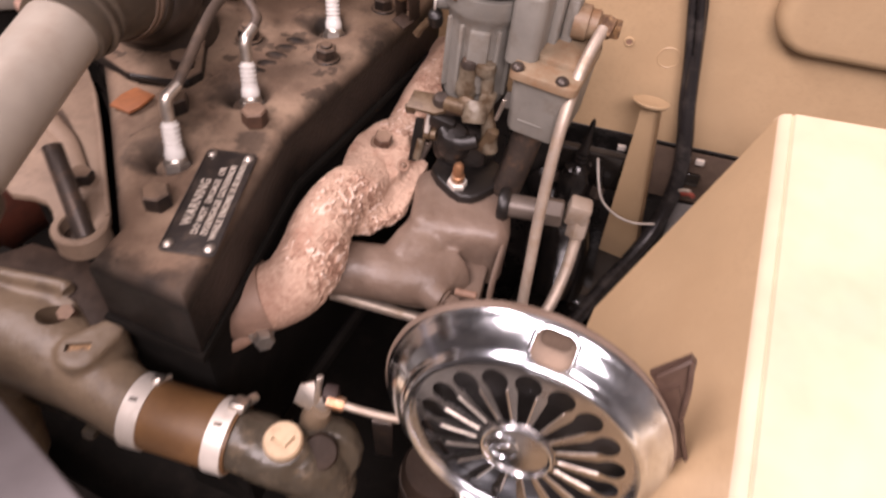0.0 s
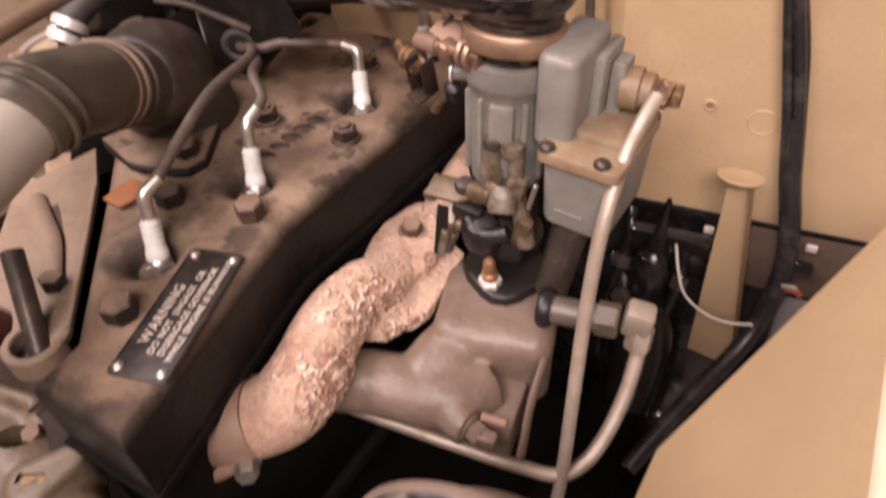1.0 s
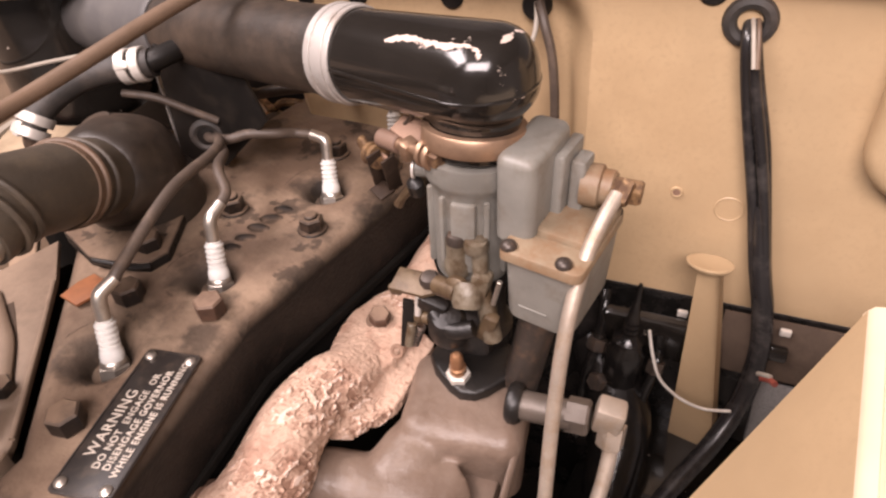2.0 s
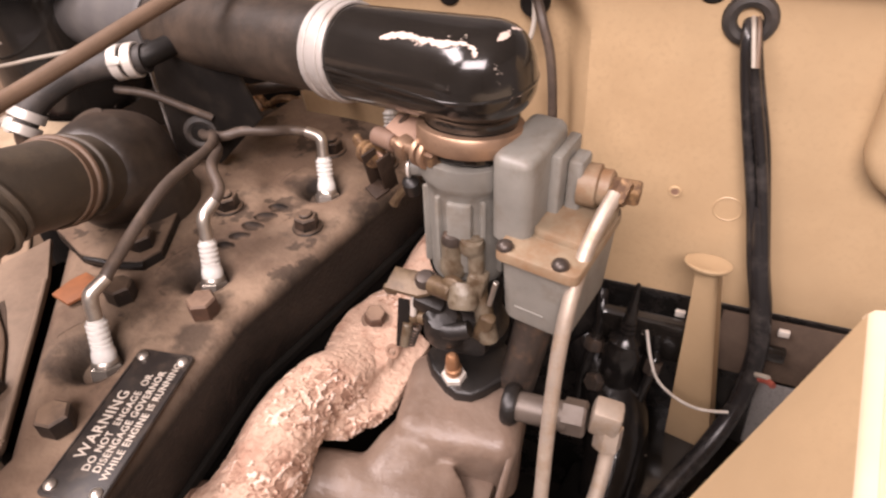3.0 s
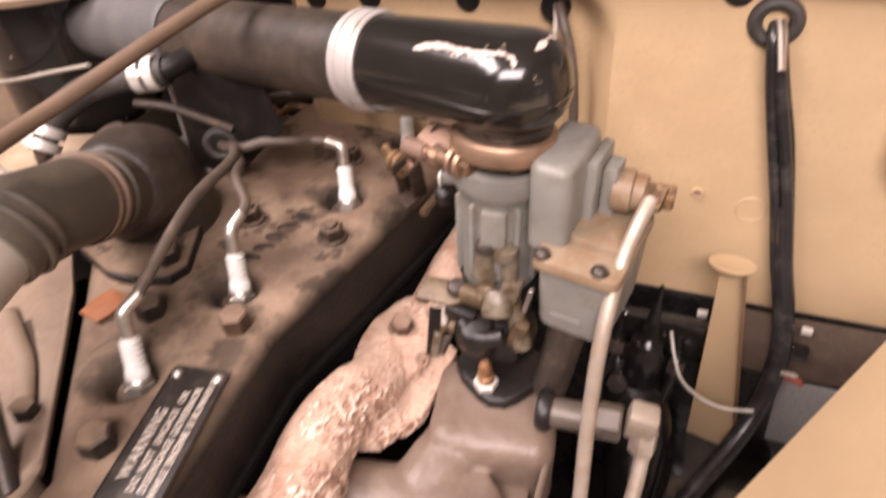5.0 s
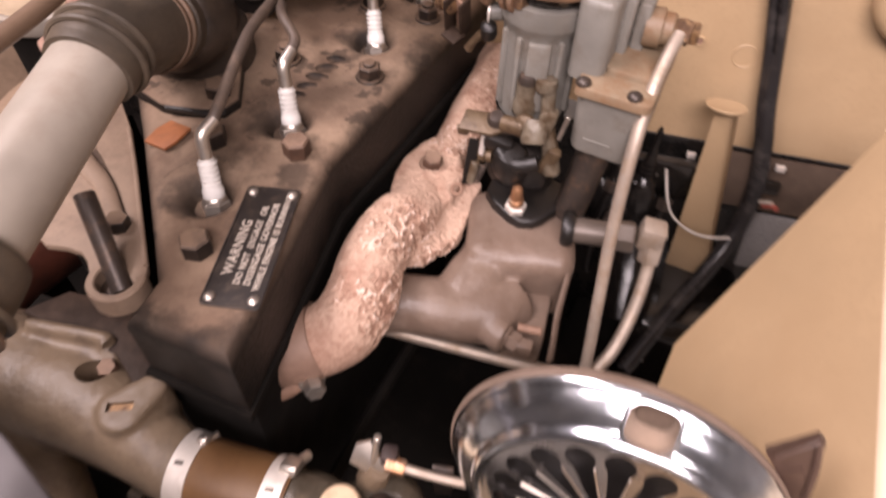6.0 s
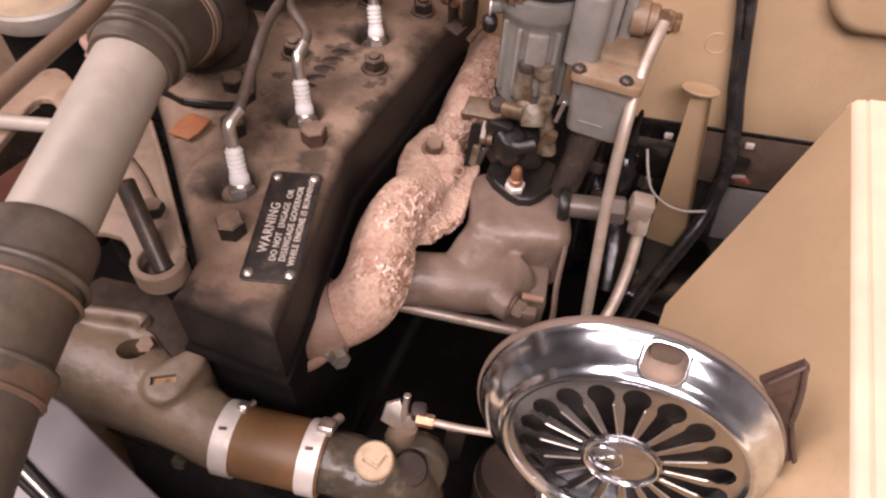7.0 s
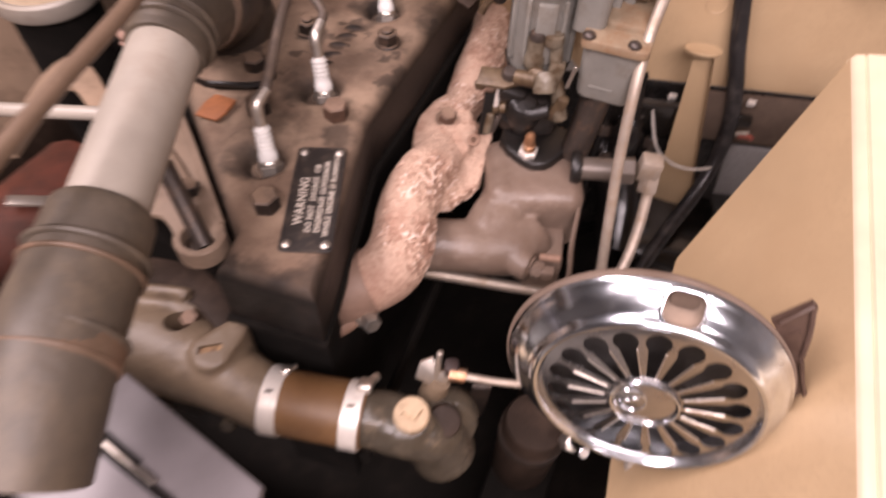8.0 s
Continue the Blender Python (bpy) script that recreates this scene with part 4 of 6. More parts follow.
    for a, b in zip(loops, loops[1:]):
        for k in range(len(a)):
            bm.faces.new((a[k], a[(k + 1) % len(a)], b[(k + 1) % len(a)], b[k]))
    bm.faces.new(loops[0][::-1])
    bm.faces.new(loops[-1])
    bmesh.ops.recalc_face_normals(bm, faces=bm.faces[:])
    bowl = part("float_bowl", bm, CARB, ob, "grey float bowl")
    part("cast_bar", block(B(), pose(0.2055, 0.1410, 0.815, 3, 0, 0), (0.018, 0.0015, 0.0016), 0.0004), CARB, bowl)
    for x, y in ((0.1890, 0.1405), (0.2210, 0.1415), (0.190, 0.199), (0.2265, 0.199)):
        part("cover_screw", lathe(B(), (x, y, 0.8558), axis, [(0.0048, 0), (0.0048, 0.001), (0.0042, 0.0026), (0.002, 0.0042), (0, 0.0044)], 16), DARK_STEEL, cover)
    # linkage in front of the body
    part("linkage_post", lathe(B(), (0.1520, 0.1475, 0.8150), axis, [(0, 0), (0.0070, 0), (0.0085, 0.003), (0.0085, 0.010), (0.0072, 0.013), (0.0075, 0.026), (0, 0.027)], 20), GREASY, ob)
    part("link_screw", lathe(B(), (0.1522, 0.1462, 0.8405), axis, [(0.0066, 0), (0.0066, 0.003), (0.0055, 0.0055), (0.002, 0.007), (0, 0.0072)], 18), DARK_STEEL, ob)
    bm = tube(B(), [(0.1650, 0.1500, 0.846), (0.1680, 0.1465, 0.828), (0.1715, 0.1440, 0.810), (0.1765, 0.1420, 0.795), (0.1805, 0.1410, 0.778)], [0.0052, 0.0050, 0.0052, 0.0060, 0.0062], 12, 5, 0.08)
    lathe(bm, (0.1640, 0.1485, 0.8385), (0.05, -0.1, 1), [(0, 0), (0.0075, 0), (0.0078, 0.004), (0.0065, 0.0075), (0, 0.008)], 18)
    block(bm, pose(0.1700, 0.1440, 0.8160, 0, 8, 10), (0.012, 0.012, 0.020), 0.003)
    arm = part("pump_arm", bm, GREASY, ob, "greasy grey-green pump arm")
    part("arm_foot", block(B(), pose(0.1775, 0.1395, 0.7880, 8, 16, 10), (0.0105, 0.008, 0.026), 0.003), LINK, arm)
    lever = part("throttle_lever", prism(B(), pose(0.1255, 0.1345, 0.8030, 22, -4, 10), [(-0.013, -0.007), (0.010, -0.008), (0.018, -0.004), (0.018, 0.007), (0.006, 0.009), (-0.011, 0.009)], 0.0035, 0.001, 2), LINK, ob, "brown-stained throttle lever")
    part("lever_screw", lathe(B(), (0.1368, 0.1385, 0.8075), (0.0, -0.3, 1), [(0.0066, -0.004), (0.0066, 0.0035), (0.0048, 0.006), (0, 0.0068)], 16), DARK_STEEL, lever)
    part("lever_tip", block(B(), pose(0.1160, 0.1290, 0.7985, 20, -6, 12), (0.008, 0.005, 0.009), 0.0018), LINK, lever)
    bm = rod_between(B(), (0.1420, 0.1375, 0.8085), (0.1590, 0.1345, 0.8120), 0.0062)
    lathe(bm, (0.1570, 0.1390, 0.8130), (0.1, -1, 0.15), [(0, 0), (0.0078, 0), (0.0078, 0.004), (0.0045, 0.0065), (0, 0.007)], 18)
    part("throttle_shaft", bm, LINK, ob, "worn throttle shaft boss")
    part("shaft_collar", lathe(B(), (0.1625, 0.1420, 0.8165), (0.25, -0.55, -0.80), [(0, 0), (0.0085, 0.0), (0.0098, 0.003), (0.0098, 0.012), (0.0085, 0.016), (0, 0.017)], 22), GREASY, ob, "dull pinkish collar")
    part("cam", block(B(), pose(0.1415, 0.1340, 0.7935, 10, 12, 10), (0.021, 0.010, 0.013), 0.004), BLOCK, ob)
    part("cam_link", tube(B(), [(0.143, 0.132, 0.789), (0.152, 0.128, 0.785), (0.162, 0.128, 0.786), (0.172, 0.132, 0.790)], 0.0055, 10, 5), BLOCK, ob)
    part("fast_idle_body", lathe(B(), (0.1520, 0.1370, 0.7720), (0.05, -0.3, 1), [(0, 0), (0.013, 0), (0.014, 0.006), (0.012, 0.016), (0.009, 0.020), (0, 0.022)], 22), BLOCK, ob)
    part("link_collar", lathe(B(), (0.1330, 0.1345, 0.7775), (1, 0.1, 0.2), [(0.002, -0.005), (0.0046, -0.005), (0.0048, -0.001), (0.0036, 0), (0.0048, 0.001), (0.0046, 0.005), (0.002, 0.005)], 16), LINK, ob, "brass-coloured collar")
    part("link_end", rod_between(B(), (0.1305, 0.1335, 0.7965), (0.1300, 0.1320, 0.7800), 0.0022), CLAMP, ob)
    part("stop_plate", prism(B(), Matrix.Translation((0.1235, 0.1325, 0.7910)) @ frame_basis((0.75, -0.25, 0), (0.35, -0.95, 0.1)), [(-0.0035, 0.0), (0.0035, 0.0), (0.0045, -0.020), (0.0030, -0.040), (-0.0035, -0.040)], 0.003, 0.0008, 2), MATT_BLACK, ob)
    part("stop_slot", rod_between(B(), (0.1275, 0.1290, 0.7740), (0.1265, 0.1250, 0.7560), 0.0034), GREASY, ob)
    part("plate_eye", ring(B(), (0.1165, 0.1235, 0.7450), (0.1, -0.8, 0.5), 0.0040, 0.0015, 18, 6), RUSTY_IRON, ob)
    part("return_spring", spring((0.1335, 0.1310, 0.7720), (0.1295, 0.1265, 0.7560), 0.0024, 7), DARK_STEEL, ob)
    part("side_rod", rod_between(B(), (0.1850, 0.1395, 0.8290), (0.1815, 0.1385, 0.8100), 0.0016), STEEL, ob)
    # plug on the base
    part("plug_nut", hexagon(B(), (0.1630, 0.1275, 0.7435), (0, -0.1, 1), 0.0140, 0.006, 0.001), CLAMP, ob, "pale hexagon nut")
    part("brass_stud", lathe(B(), (0.163, 0.127, 0.750), (0, -0.1, 1), [(0.0056, 0), (0.0056, 0.005), (0.0046, 0.006), (0.0044, 0.012), (0.0040, 0.016), (0.0024, 0.0180), (0, 0.0185)], 16), COPPER, ob, "copper-brown stud")
    return ob


def spring(p, q, r, turns, wire=0.0008):
    p, q = V(p), V(q)
    x, y, z = frame_of(q - p)
    pts = [p + (q - p) * (k / (turns * 8)) + (x * math.cos(k * math.tau / 8) + y * math.sin(k * math.tau / 8)) * r for k in range(turns * 8 + 1)]
    return tube(B(), pts, wire, 5, 1)


build_carburetor()


def build_inlet():
    ob = thing("fuel_line", (0.233, 0.18, 0.88), "bright plated fuel line dropping from the carburetor inlet", "pipe")
    part("line", tube(B(), [(0.2305, 0.185, 0.878), (0.2290, 0.171, 0.869), (0.2282, 0.153, 0.853), (0.2305, 0.131, 0.822), (0.2355, 0.113, 0.775), (0.244, 0.092, 0.72), (0.253, 0.07, 0.66), (0.258, 0.05, 0.60)], 0.0043, 14, 8), TUBING, ob)
    part("inlet_fitting", hexagon(B(), (0.2245, 0.1955, 0.8735), (0.98, 0.15, 0.02), 0.0135, 0.016), BRASS, ob, "brass inlet elbow")
    part("flare_nut", hexagon(B(), (0.2318, 0.1930, 0.8820), (-0.06, -0.78, -0.62), 0.0105, 0.013), BRASS, ob, "brass flare nut")
    v = thing("vacuum_pipe", (0.265, 0.14, 0.74), "bright plated pipe bending below the intake manifold", "pipe")
    part("line", tube(B(), [(0.263, 0.146, 0.742), (0.266, 0.137, 0.722), (0.268, 0.122, 0.700), (0.267, 0.102, 0.680), (0.262, 0.084, 0.667), (0.250, 0.070, 0.660), (0.225, 0.062, 0.660), (0.19, 0.054, 0.660), (0.150, 0.046, 0.660), (0.1, 0.036, 0.66)], 0.0048, 14, 8), TUBING, v)
    part("elbow_body", block(B(), pose(0.2595, 0.1445, 0.7500, 0, 6, 14), (0.018, 0.016, 0.021), 0.003), TUBING, v, "square cast elbow fitting")
    part("flare_nut", hexagon(B(), (0.2625, 0.1455, 0.743), (0.1, -0.40, -0.9), 0.0150, 0.016), TUBING, v)
    return ob


build_inlet()


# ---- air crossover ----
def build_crossover():
    ob = thing("air_crossover", (0.13, 0.18, 0.9), "glossy black air crossover tube with chipped paint over the carburetor", "air duct")
    c = V((0.1500, 0.1710, 0))
    axis_at = lambda x: V((x, 0.1815 - 0.07 * (x - 0.058), 0.9195 + 0.115 * (x - 0.035)))
    d = (axis_at(-1) - axis_at(0)).normalized()
    lean = V((-0.04, 0.16, 1)).normalized()
    clampb = lathe(B(), (c.x, c.y - 0.001, 0.8945), lean, [(0.0255, 0), (0.0292, 0.0004), (0.0300, 0.0015), (0.0300, 0.0105), (0.0292, 0.0116), (0.0255, 0.0120), (0.0255, 0)], 48)
    clamp_ob = part("carb_clamp", clampb, BRONZE, ob, "dull bronze clamp band")
    lie = V((-0.86, 0.26, -0.08)).normalized()
    for k in (0.000, 0.0062):
        part("clamp_ear", lathe(B(), V((0.1385, 0.1480, 0.8930)) + lie * k, lie, [(0, 0), (0.0078, 0), (0.0085, 0.001), (0.0085, 0.0028), (0.0078, 0.0036), (0, 0.0036)], 22), BRONZE, clamp_ob)
    part("clamp_nut", hexagon(B(), V((0.1385, 0.1480, 0.8930)), -lie, 0.011, 0.006), BRASS, clamp_ob)
    part("clamp_bolt", rod_between(B(), V((0.1385, 0.1480, 0.8930)), V((0.0905, 0.1600, 0.8860)), 0.0034), BRONZE, clamp_ob)
    choke = part("choke_sleeve", rod_between(B(), (0.1085, 0.1560, 0.8880), (0.0915, 0.1600, 0.8860), 0.0058), NECK, ob, "rusty choke sleeve beside the clamp")
    part("swivel_block", block(B(), pose(0.1160, 0.1545, 0.8880, 10, 8, -18), (0.009, 0.011, 0.013), 0.0025), BRONZE, choke)
    part("bracket_plate", prism(B(), Matrix.Translation((0.1130, 0.1640, 0.8940)) @ frame_basis((0.9, -0.3, 0.1), (0.2, -0.6, 0.75)), [(-0.012, -0.007), (0.008, -0.008), (0.013, 0.004), (0.004, 0.009), (-0.010, 0.005)], 0.003, 0.0008, 2), RUSTY_IRON, choke)
    part("wing_nut", lathe(B(), (0.0830, 0.1600, 0.8720), (0.85, -0.3, 0.15), [(0, -0.004), (0.004, -0.004), (0.0075, -0.001), (0.0075, 0.002), (0.0045, 0.003), (0.0045, 0.005), (0.0078, 0.006), (0.0078, 0.009), (0, 0.010)], 18), BRASS, choke)
    part("wing", block(B(), pose(0.0770, 0.1610, 0.8755, 0, 30, -15), (0.012, 0.005, 0.008), 0.002), BRASS, choke)
    ch = B()
    for x0 in (-0.0055, 0.0055):
        block(ch, pose(0.0950 + x0, 0.1560, 0.8650, 14, 8, -18), (0.0018, 0.010, 0.028), 0.0006)
    block(ch, pose(0.0935, 0.1535, 0.8520, 14, 8, -18), (0.0125, 0.011, 0.002), 0.0006)
    part("choke_channel", ch, GREASE, choke, "small greasy channel")
    part("channel_back", block(B(), pose(0.0955, 0.1600, 0.8650, 14, 8, -18), (0.010, 0.002, 0.022), 0.0006), RUSTY_IRON, choke)
    part("choke_lever", lathe(B(), (0.1170, 0.1590, 0.8560), (0.1, -0.4, 1), [(0, 0), (0.0050, 0), (0.0056, 0.003), (0.0052, 0.010), (0.003, 0.012), (0, 0.013)], 18), BLOCK, choke)
    part("lever_tail", tube(B(), [(0.1130, 0.1570, 0.8580), (0.1080, 0.1550, 0.8510), (0.1050, 0.1540, 0.8450)], [0.0030, 0.0026, 0.0034], 8, 4), LINK, choke)
    part("choke_shaft", rod_between(B(), (0.1250, 0.1620, 0.8740), (0.1165, 0.1590, 0.8735), 0.0058), CARB, choke)
    part("shaft_washer", lathe(B(), (0.1168, 0.1590, 0.8735), (-0.9, -0.3, 0), [(0, 0), (0.0074, 0), (0.0074, 0.0014), (0, 0.0014)], 20), CLAMP, choke)
    part("choke_wire", tube(B(), [(0.1140, 0.1660, 0.9060), (0.1080, 0.1630, 0.8980), (0.0990, 0.1620, 0.8900)], 0.0012, 6, 4), DARK_STEEL, choke)
    # stamped elbow: flat-topped upper half, blunt rounded end, neck down to the carburetor
    bm = B()
    lathe(bm, (c.x, c.y - 0.001, 0.889), lean, [(0, 0), (0.0254, 0), (0.0254, 0.017), (0.0262, 0.022), (0.0275, 0.034), (0, 0.036)], 40)
    e = axis_at(c.x)
    side = V((0, 0, 1)).cross(d).normalized()
    high = d.cross(side)
    loops = []
    for k in range(30):
        s_ = 0.0325 - 0.1225 * (1 - math.cos(math.pi * 0.5 * k / 29)) if k else 0.0325
        grow = min(max((s_ + 0.085) / 0.085, 0), 1)
        w, h, low_ = 0.0274 + 0.0048 * grow, 0.0274 + 0.0028 * grow, 0.0274 - 0.0060 * grow
        if s_ > 0:
            f = min(s_ / 0.0328, 0.999)
            w *= math.sqrt(1 - f * f)
            h *= (1 - f ** 3.2) ** 0.5
            low_ *= (1 - f ** 2.6) ** 0.5
        ring_ = []
        for j in range(44):
            a = math.tau * j / 44
            ca, sa = math.cos(a), math.sin(a)
            pw = 0.80 if sa > 0 else 0.95
            pw = pw * grow + (1 - grow)
            ring_.append(bm.verts.new(e - d * s_ + side * (math.copysign(abs(ca) ** pw, ca) * w) + high * (math.copysign(abs(sa) ** pw, sa) * (h if sa > 0 else low_) - 0.004 * grow)))
        loops.append(ring_)
    for a, b in zip(loops, loops[1:]):
        for j in range(44):
            bm.faces.new((a[j], a[(j + 1) % 44], b[(j + 1) % 44], b[j]))
    bm.faces.new(loops[0])
    bm.faces.new(loops[-1][::-1])
    bmesh.ops.recalc_face_normals(bm, faces=bm.faces[:])
    bm = fuse(bm, 0.0012, 4)
    chip = bm.verts.layers.float.new("wear")
    for v in bm.verts:
        q = v.co - e
        along_, across_, up_ = -q.dot(d), q.dot(side) * (-1 if side.y > 0 else 1), q.dot(high)
        shoulder = 1 - (abs(across_ - 0.019 - 0.004 * noise.noise(v.co * 60)) / 0.006 + max(0, 0.018 - up_) / 0.006)
        lip = 1 - abs(up_ + 0.0040 + 0.05 * (along_ - 0.02)) / 0.0022
        rim = 1 - (abs(along_ - 0.0215 - 0.003 * noise.noise(v.co * 80)) / 0.0035 + max(0, 0.008 - up_) / 0.006)
        where = noise.noise(v.co * 42 + V((2, 9, 4)))
        v[chip] = 0.60 * max(0, shoulder) * (where > -0.12) * (-0.045 < along_ < 0.024) + 0.42 * max(0, lip) * (where > 0.0) + 0.46 * max(0, rim) * (where > 0.08)
        v[chip] += 0.25 + 0.22 * noise.noise(v.co * 120)
    part("elbow", bm, GLOSS, ob, "glossy black stamped elbow with chipped paint")
    pts = []
    for k in range(37):
        s_ = k / 36
        if s_ < 0.5:
            f = s_ / 0.5
            g = min(max((0.045 + (c.x - 0.045) * f - 0.065) / 0.085, 0), 1)
            p = axis_at(0.045 + (c.x - 0.045) * f) - side * (math.copysign(1, side.y) * (0.0274 + 0.0048 * g) * 0.985) - high * (-0.0030 + 0.0065 * f)
        else:
            a = (s_ - 0.5) / 0.5 * math.pi * 0.75
            p = e - d * (math.sin(a) * 0.0318) - side * (math.copysign(1, side.y) * math.cos(a) * 0.0317) - high * 0.0035
        pts.append(p)
    part("seam", tube(B(), pts, 0.0014, 8, 2), GLOSS, ob)
    p0 = axis_at(0.058)
    bm = band(B(), p0 - d * 0.008, d, 0.0277, 0.020, 0.0014, 44)
    hc = part("hose_clamp", bm, ZINC, ob, "light zinc hose clamp")
    for k in (0.004, 0.014):
        part("clamp_ridge", band(B(), p0 - d * 0.008 + d * k, d, 0.0289, 0.0028, 0.0011, 44), ZINC, hc)
    part("crossover_tube", rod_between(B(), p0 + d * 0.006, p0 + d * 0.205, 0.0270, 0.0270, 40, 0.03), DUSTY_BLACK, ob)
    part("rubber_hose", lathe(B(), p0 + d * 0.183, d, [(0, 0), (0.0285, 0), (0.0294, 0.0015)] + [(0.0297 + 0.00035 * (i_ % 2), 0.004 + 0.0032 * i_) for i_ in range(30)] + [(0.0300, 0.1005), (0.0300, 0.1205), (0.026, 0.127), (0, 0.127)], 40), GREYHOSE, ob, "grey finely ribbed rubber hose")
    m = Matrix.Translation((-0.103, 0.170, 0.800)) @ pose(0, 0, 0, 90, 0, 12)
    bm = prism(B(), m, [(-0.020, 0.004), (0.022, 0.004), (0.054, 0.036), (0.071, 0.052), (0.060, 0.082), (0.056, 0.10), (-0.016, 0.10)], 0.003, 0.0006)
    part("stay_plate", bm, MATT_BLACK, ob, "black sheet steel stay")
    part("worn_edge", block(B(), m @ Matrix.Translation((-0.0203, 0.040, 0.0015)), (0.0008, 0.075, 0.0036), 0.0002), ZINC, ob, "bare worn edge")
    return ob


build_crossover()


# ---- horn ----
def build_horn():
    n = V((0.06, -0.985, 0.16)).normalized()
    c = V((0.2905, -0.0765, 0.7855))     # middle of the front grille
    ob = thing("horn", c - n * 0.04, "chrome disc horn with a slotted grille on a dark bracket", "horn")
    x, y, z = frame_of(n)
    back = c - n * 0.0165

    def lean_back(bm_):
        for v_ in bm_.verts:
            k_ = max(0.0, 0.0165 - (v_.co - back).dot(n)) / 0.0165
            v_.co += V((-0.0036, 0.0, 0.0012)) * min(k_, 1.6)
        return bm_

    part("rear_pan", lean_back(lathe(B(), back, n, [(0, -0.030), (0.042, -0.030), (0.056, -0.022), (0.064, -0.010), (0.073, -0.004), (0.0797, -0.003), (0.0803, -0.0008), (0.076, 0.0005), (0, 0.001)], 72)), CAST, ob, "dull brown-grey rear pan")
    bm = lathe(B(), back, n, [(0.0745, -0.0005), (0.0778, 0.0), (0.0789, 0.0012), (0.0786, 0.0026), (0.0775, 0.0036), (0.0759, 0.0056), (0.0740, 0.0086), (0.0705, 0.0114), (0.0680, 0.0132), (0.0662, 0.0146), (0.0656, 0.0164), (0.0644, 0.0182), (0.0628, 0.0190), (0.0612, 0.0184), (0.0601, 0.0166), (0.0592, 0.0130), (0.0592, 0.004), (0.0745, -0.0005)], 112)
    bmesh.ops.remove_doubles(bm, verts=bm.verts[:], dist=1e-6)
    lean_back(bm)
    # opening in the flank, on the upper side
    q = x
    tang = y
    nm = (q * 0.60 + n * 0.80).normalized()
    mp = back + q * 0.0716 + n * 0.0104 + V((-0.0013, 0.0, 0.0004))
    cut = prism(B(), Matrix.Translation(mp - nm * 0.009) @ frame_basis(tang, nm), rounded(0.0205, 0.0190, 0.0062, 6), 0.016)
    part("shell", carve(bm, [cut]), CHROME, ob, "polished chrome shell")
    rim = carve(prism(B(), Matrix.Translation(mp - nm * 0.0012) @ frame_basis(tang, nm), rounded(0.0232, 0.0217, 0.0074, 6), 0.0026, 0.0012, 3), [prism(B(), Matrix.Translation(mp - nm * 0.004) @ frame_basis(tang, nm), rounded(0.0198, 0.0183, 0.0058, 6), 0.01)])
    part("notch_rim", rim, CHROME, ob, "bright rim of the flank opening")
    part("notch_floor", prism(B(), Matrix.Translation(mp - nm * 0.0088) @ frame_basis(tang, nm), rounded(0.0225, 0.0200, 0.007, 6), 0.002), DUSTY_CREAM, ob, "dusty cream recess floor")
    # dark upper half of the recess laid on as a flat patch
    part("notch_dark_patch", prism(B(), Matrix.Translation(mp - nm * 0.0066 + q * 0.0052) @ frame_basis(tang, nm), rounded(0.0150, 0.0085, 0.0040, 5), 0.0012, 0.0004, 2), DARK_BROWN_MATT, ob, "dark brown patch over the upper recess floor")
    # dished grille plate with keyhole slots
    bm = lathe(B(), c, n, [(0.012, -0.0002), (0.030, -0.0006), (0.052, -0.0016), (0.0560, -0.0020), (0.0600, -0.0034), (0.0600, -0.0020), (0.0560, -0.0008), (0.052, -0.0004), (0.030, 0.0006), (0.012, 0.0010), (0.012, -0.0002)], 112)
    bmesh.ops.remove_doubles(bm, verts=bm.verts[:], dist=1e-6)
    cutter = B()
    for k in range(18):
        a = math.tau * (k + 0.35) / 18
        dd, s_ = x * math.cos(a) + y * math.sin(a), -x * math.sin(a) + y * math.cos(a)
        m = Matrix(((dd.x, s_.x, n.x, c.x), (dd.y, s_.y, n.y, c.y), (dd.z, s_.z, n.z, c.z), (0, 0, 0, 1)))
        out = [(0.0205, -0.0022), (0.0385, -0.0040), (0.0430, -0.0046)]
        out += [(0.0485 + 0.0068 * math.cos(t), 0.0068 * math.sin(t)) for t in [radians(-128 + 256 * i / 12) for i in range(13)]]
        out += [(0.0430, 0.0046), (0.0385, 0.0040), (0.0205, 0.0022)]
        prism(cutter, m @ Matrix.Translation((0, 0, -0.02)), out, 0.04)
    part("grille", carve(bm, [cutter]), HORN_FACE, ob, "grey slotted grille plate")
    for k in range(18):
        a = math.tau * (k + 0.85) / 18
        dd, s_ = x * math.cos(a) + y * math.sin(a), -x * math.sin(a) + y * math.cos(a)
        for sg in (-1, 1):
            p, e = c + dd * 0.022 + s_ * (0.0012 * sg) + n * 0.0009, c + dd * 0.0425 + s_ * (0.0026 * sg) + n * 0.0003
            if sg == 1:
                part("slot_edge", tube(B(), [p, e], 0.0005, 6, 1), STEEL, ob)
    part("dark_back", lathe(B(), c - n * 0.0125, n, [(0, 0), (0.0585, 0), (0.0585, 0.0006), (0, 0.0006)], 40), BLOCK, ob)
    hub = part("hub", lathe(B(), c, n, [(0.0195, -0.001), (0.0198, 0.0016), (0.0190, 0.0032), (0.0178, 0.0033), (0.0170, 0.0020), (0.012, 0.0028), (0, 0.0032)], 48), HORN_FACE, ob)
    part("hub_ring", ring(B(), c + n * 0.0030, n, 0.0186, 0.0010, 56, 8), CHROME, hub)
    q2 = c + n * 0.0033 + x * 0.0005 + y * 0.0080
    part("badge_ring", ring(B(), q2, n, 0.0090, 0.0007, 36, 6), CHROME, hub)
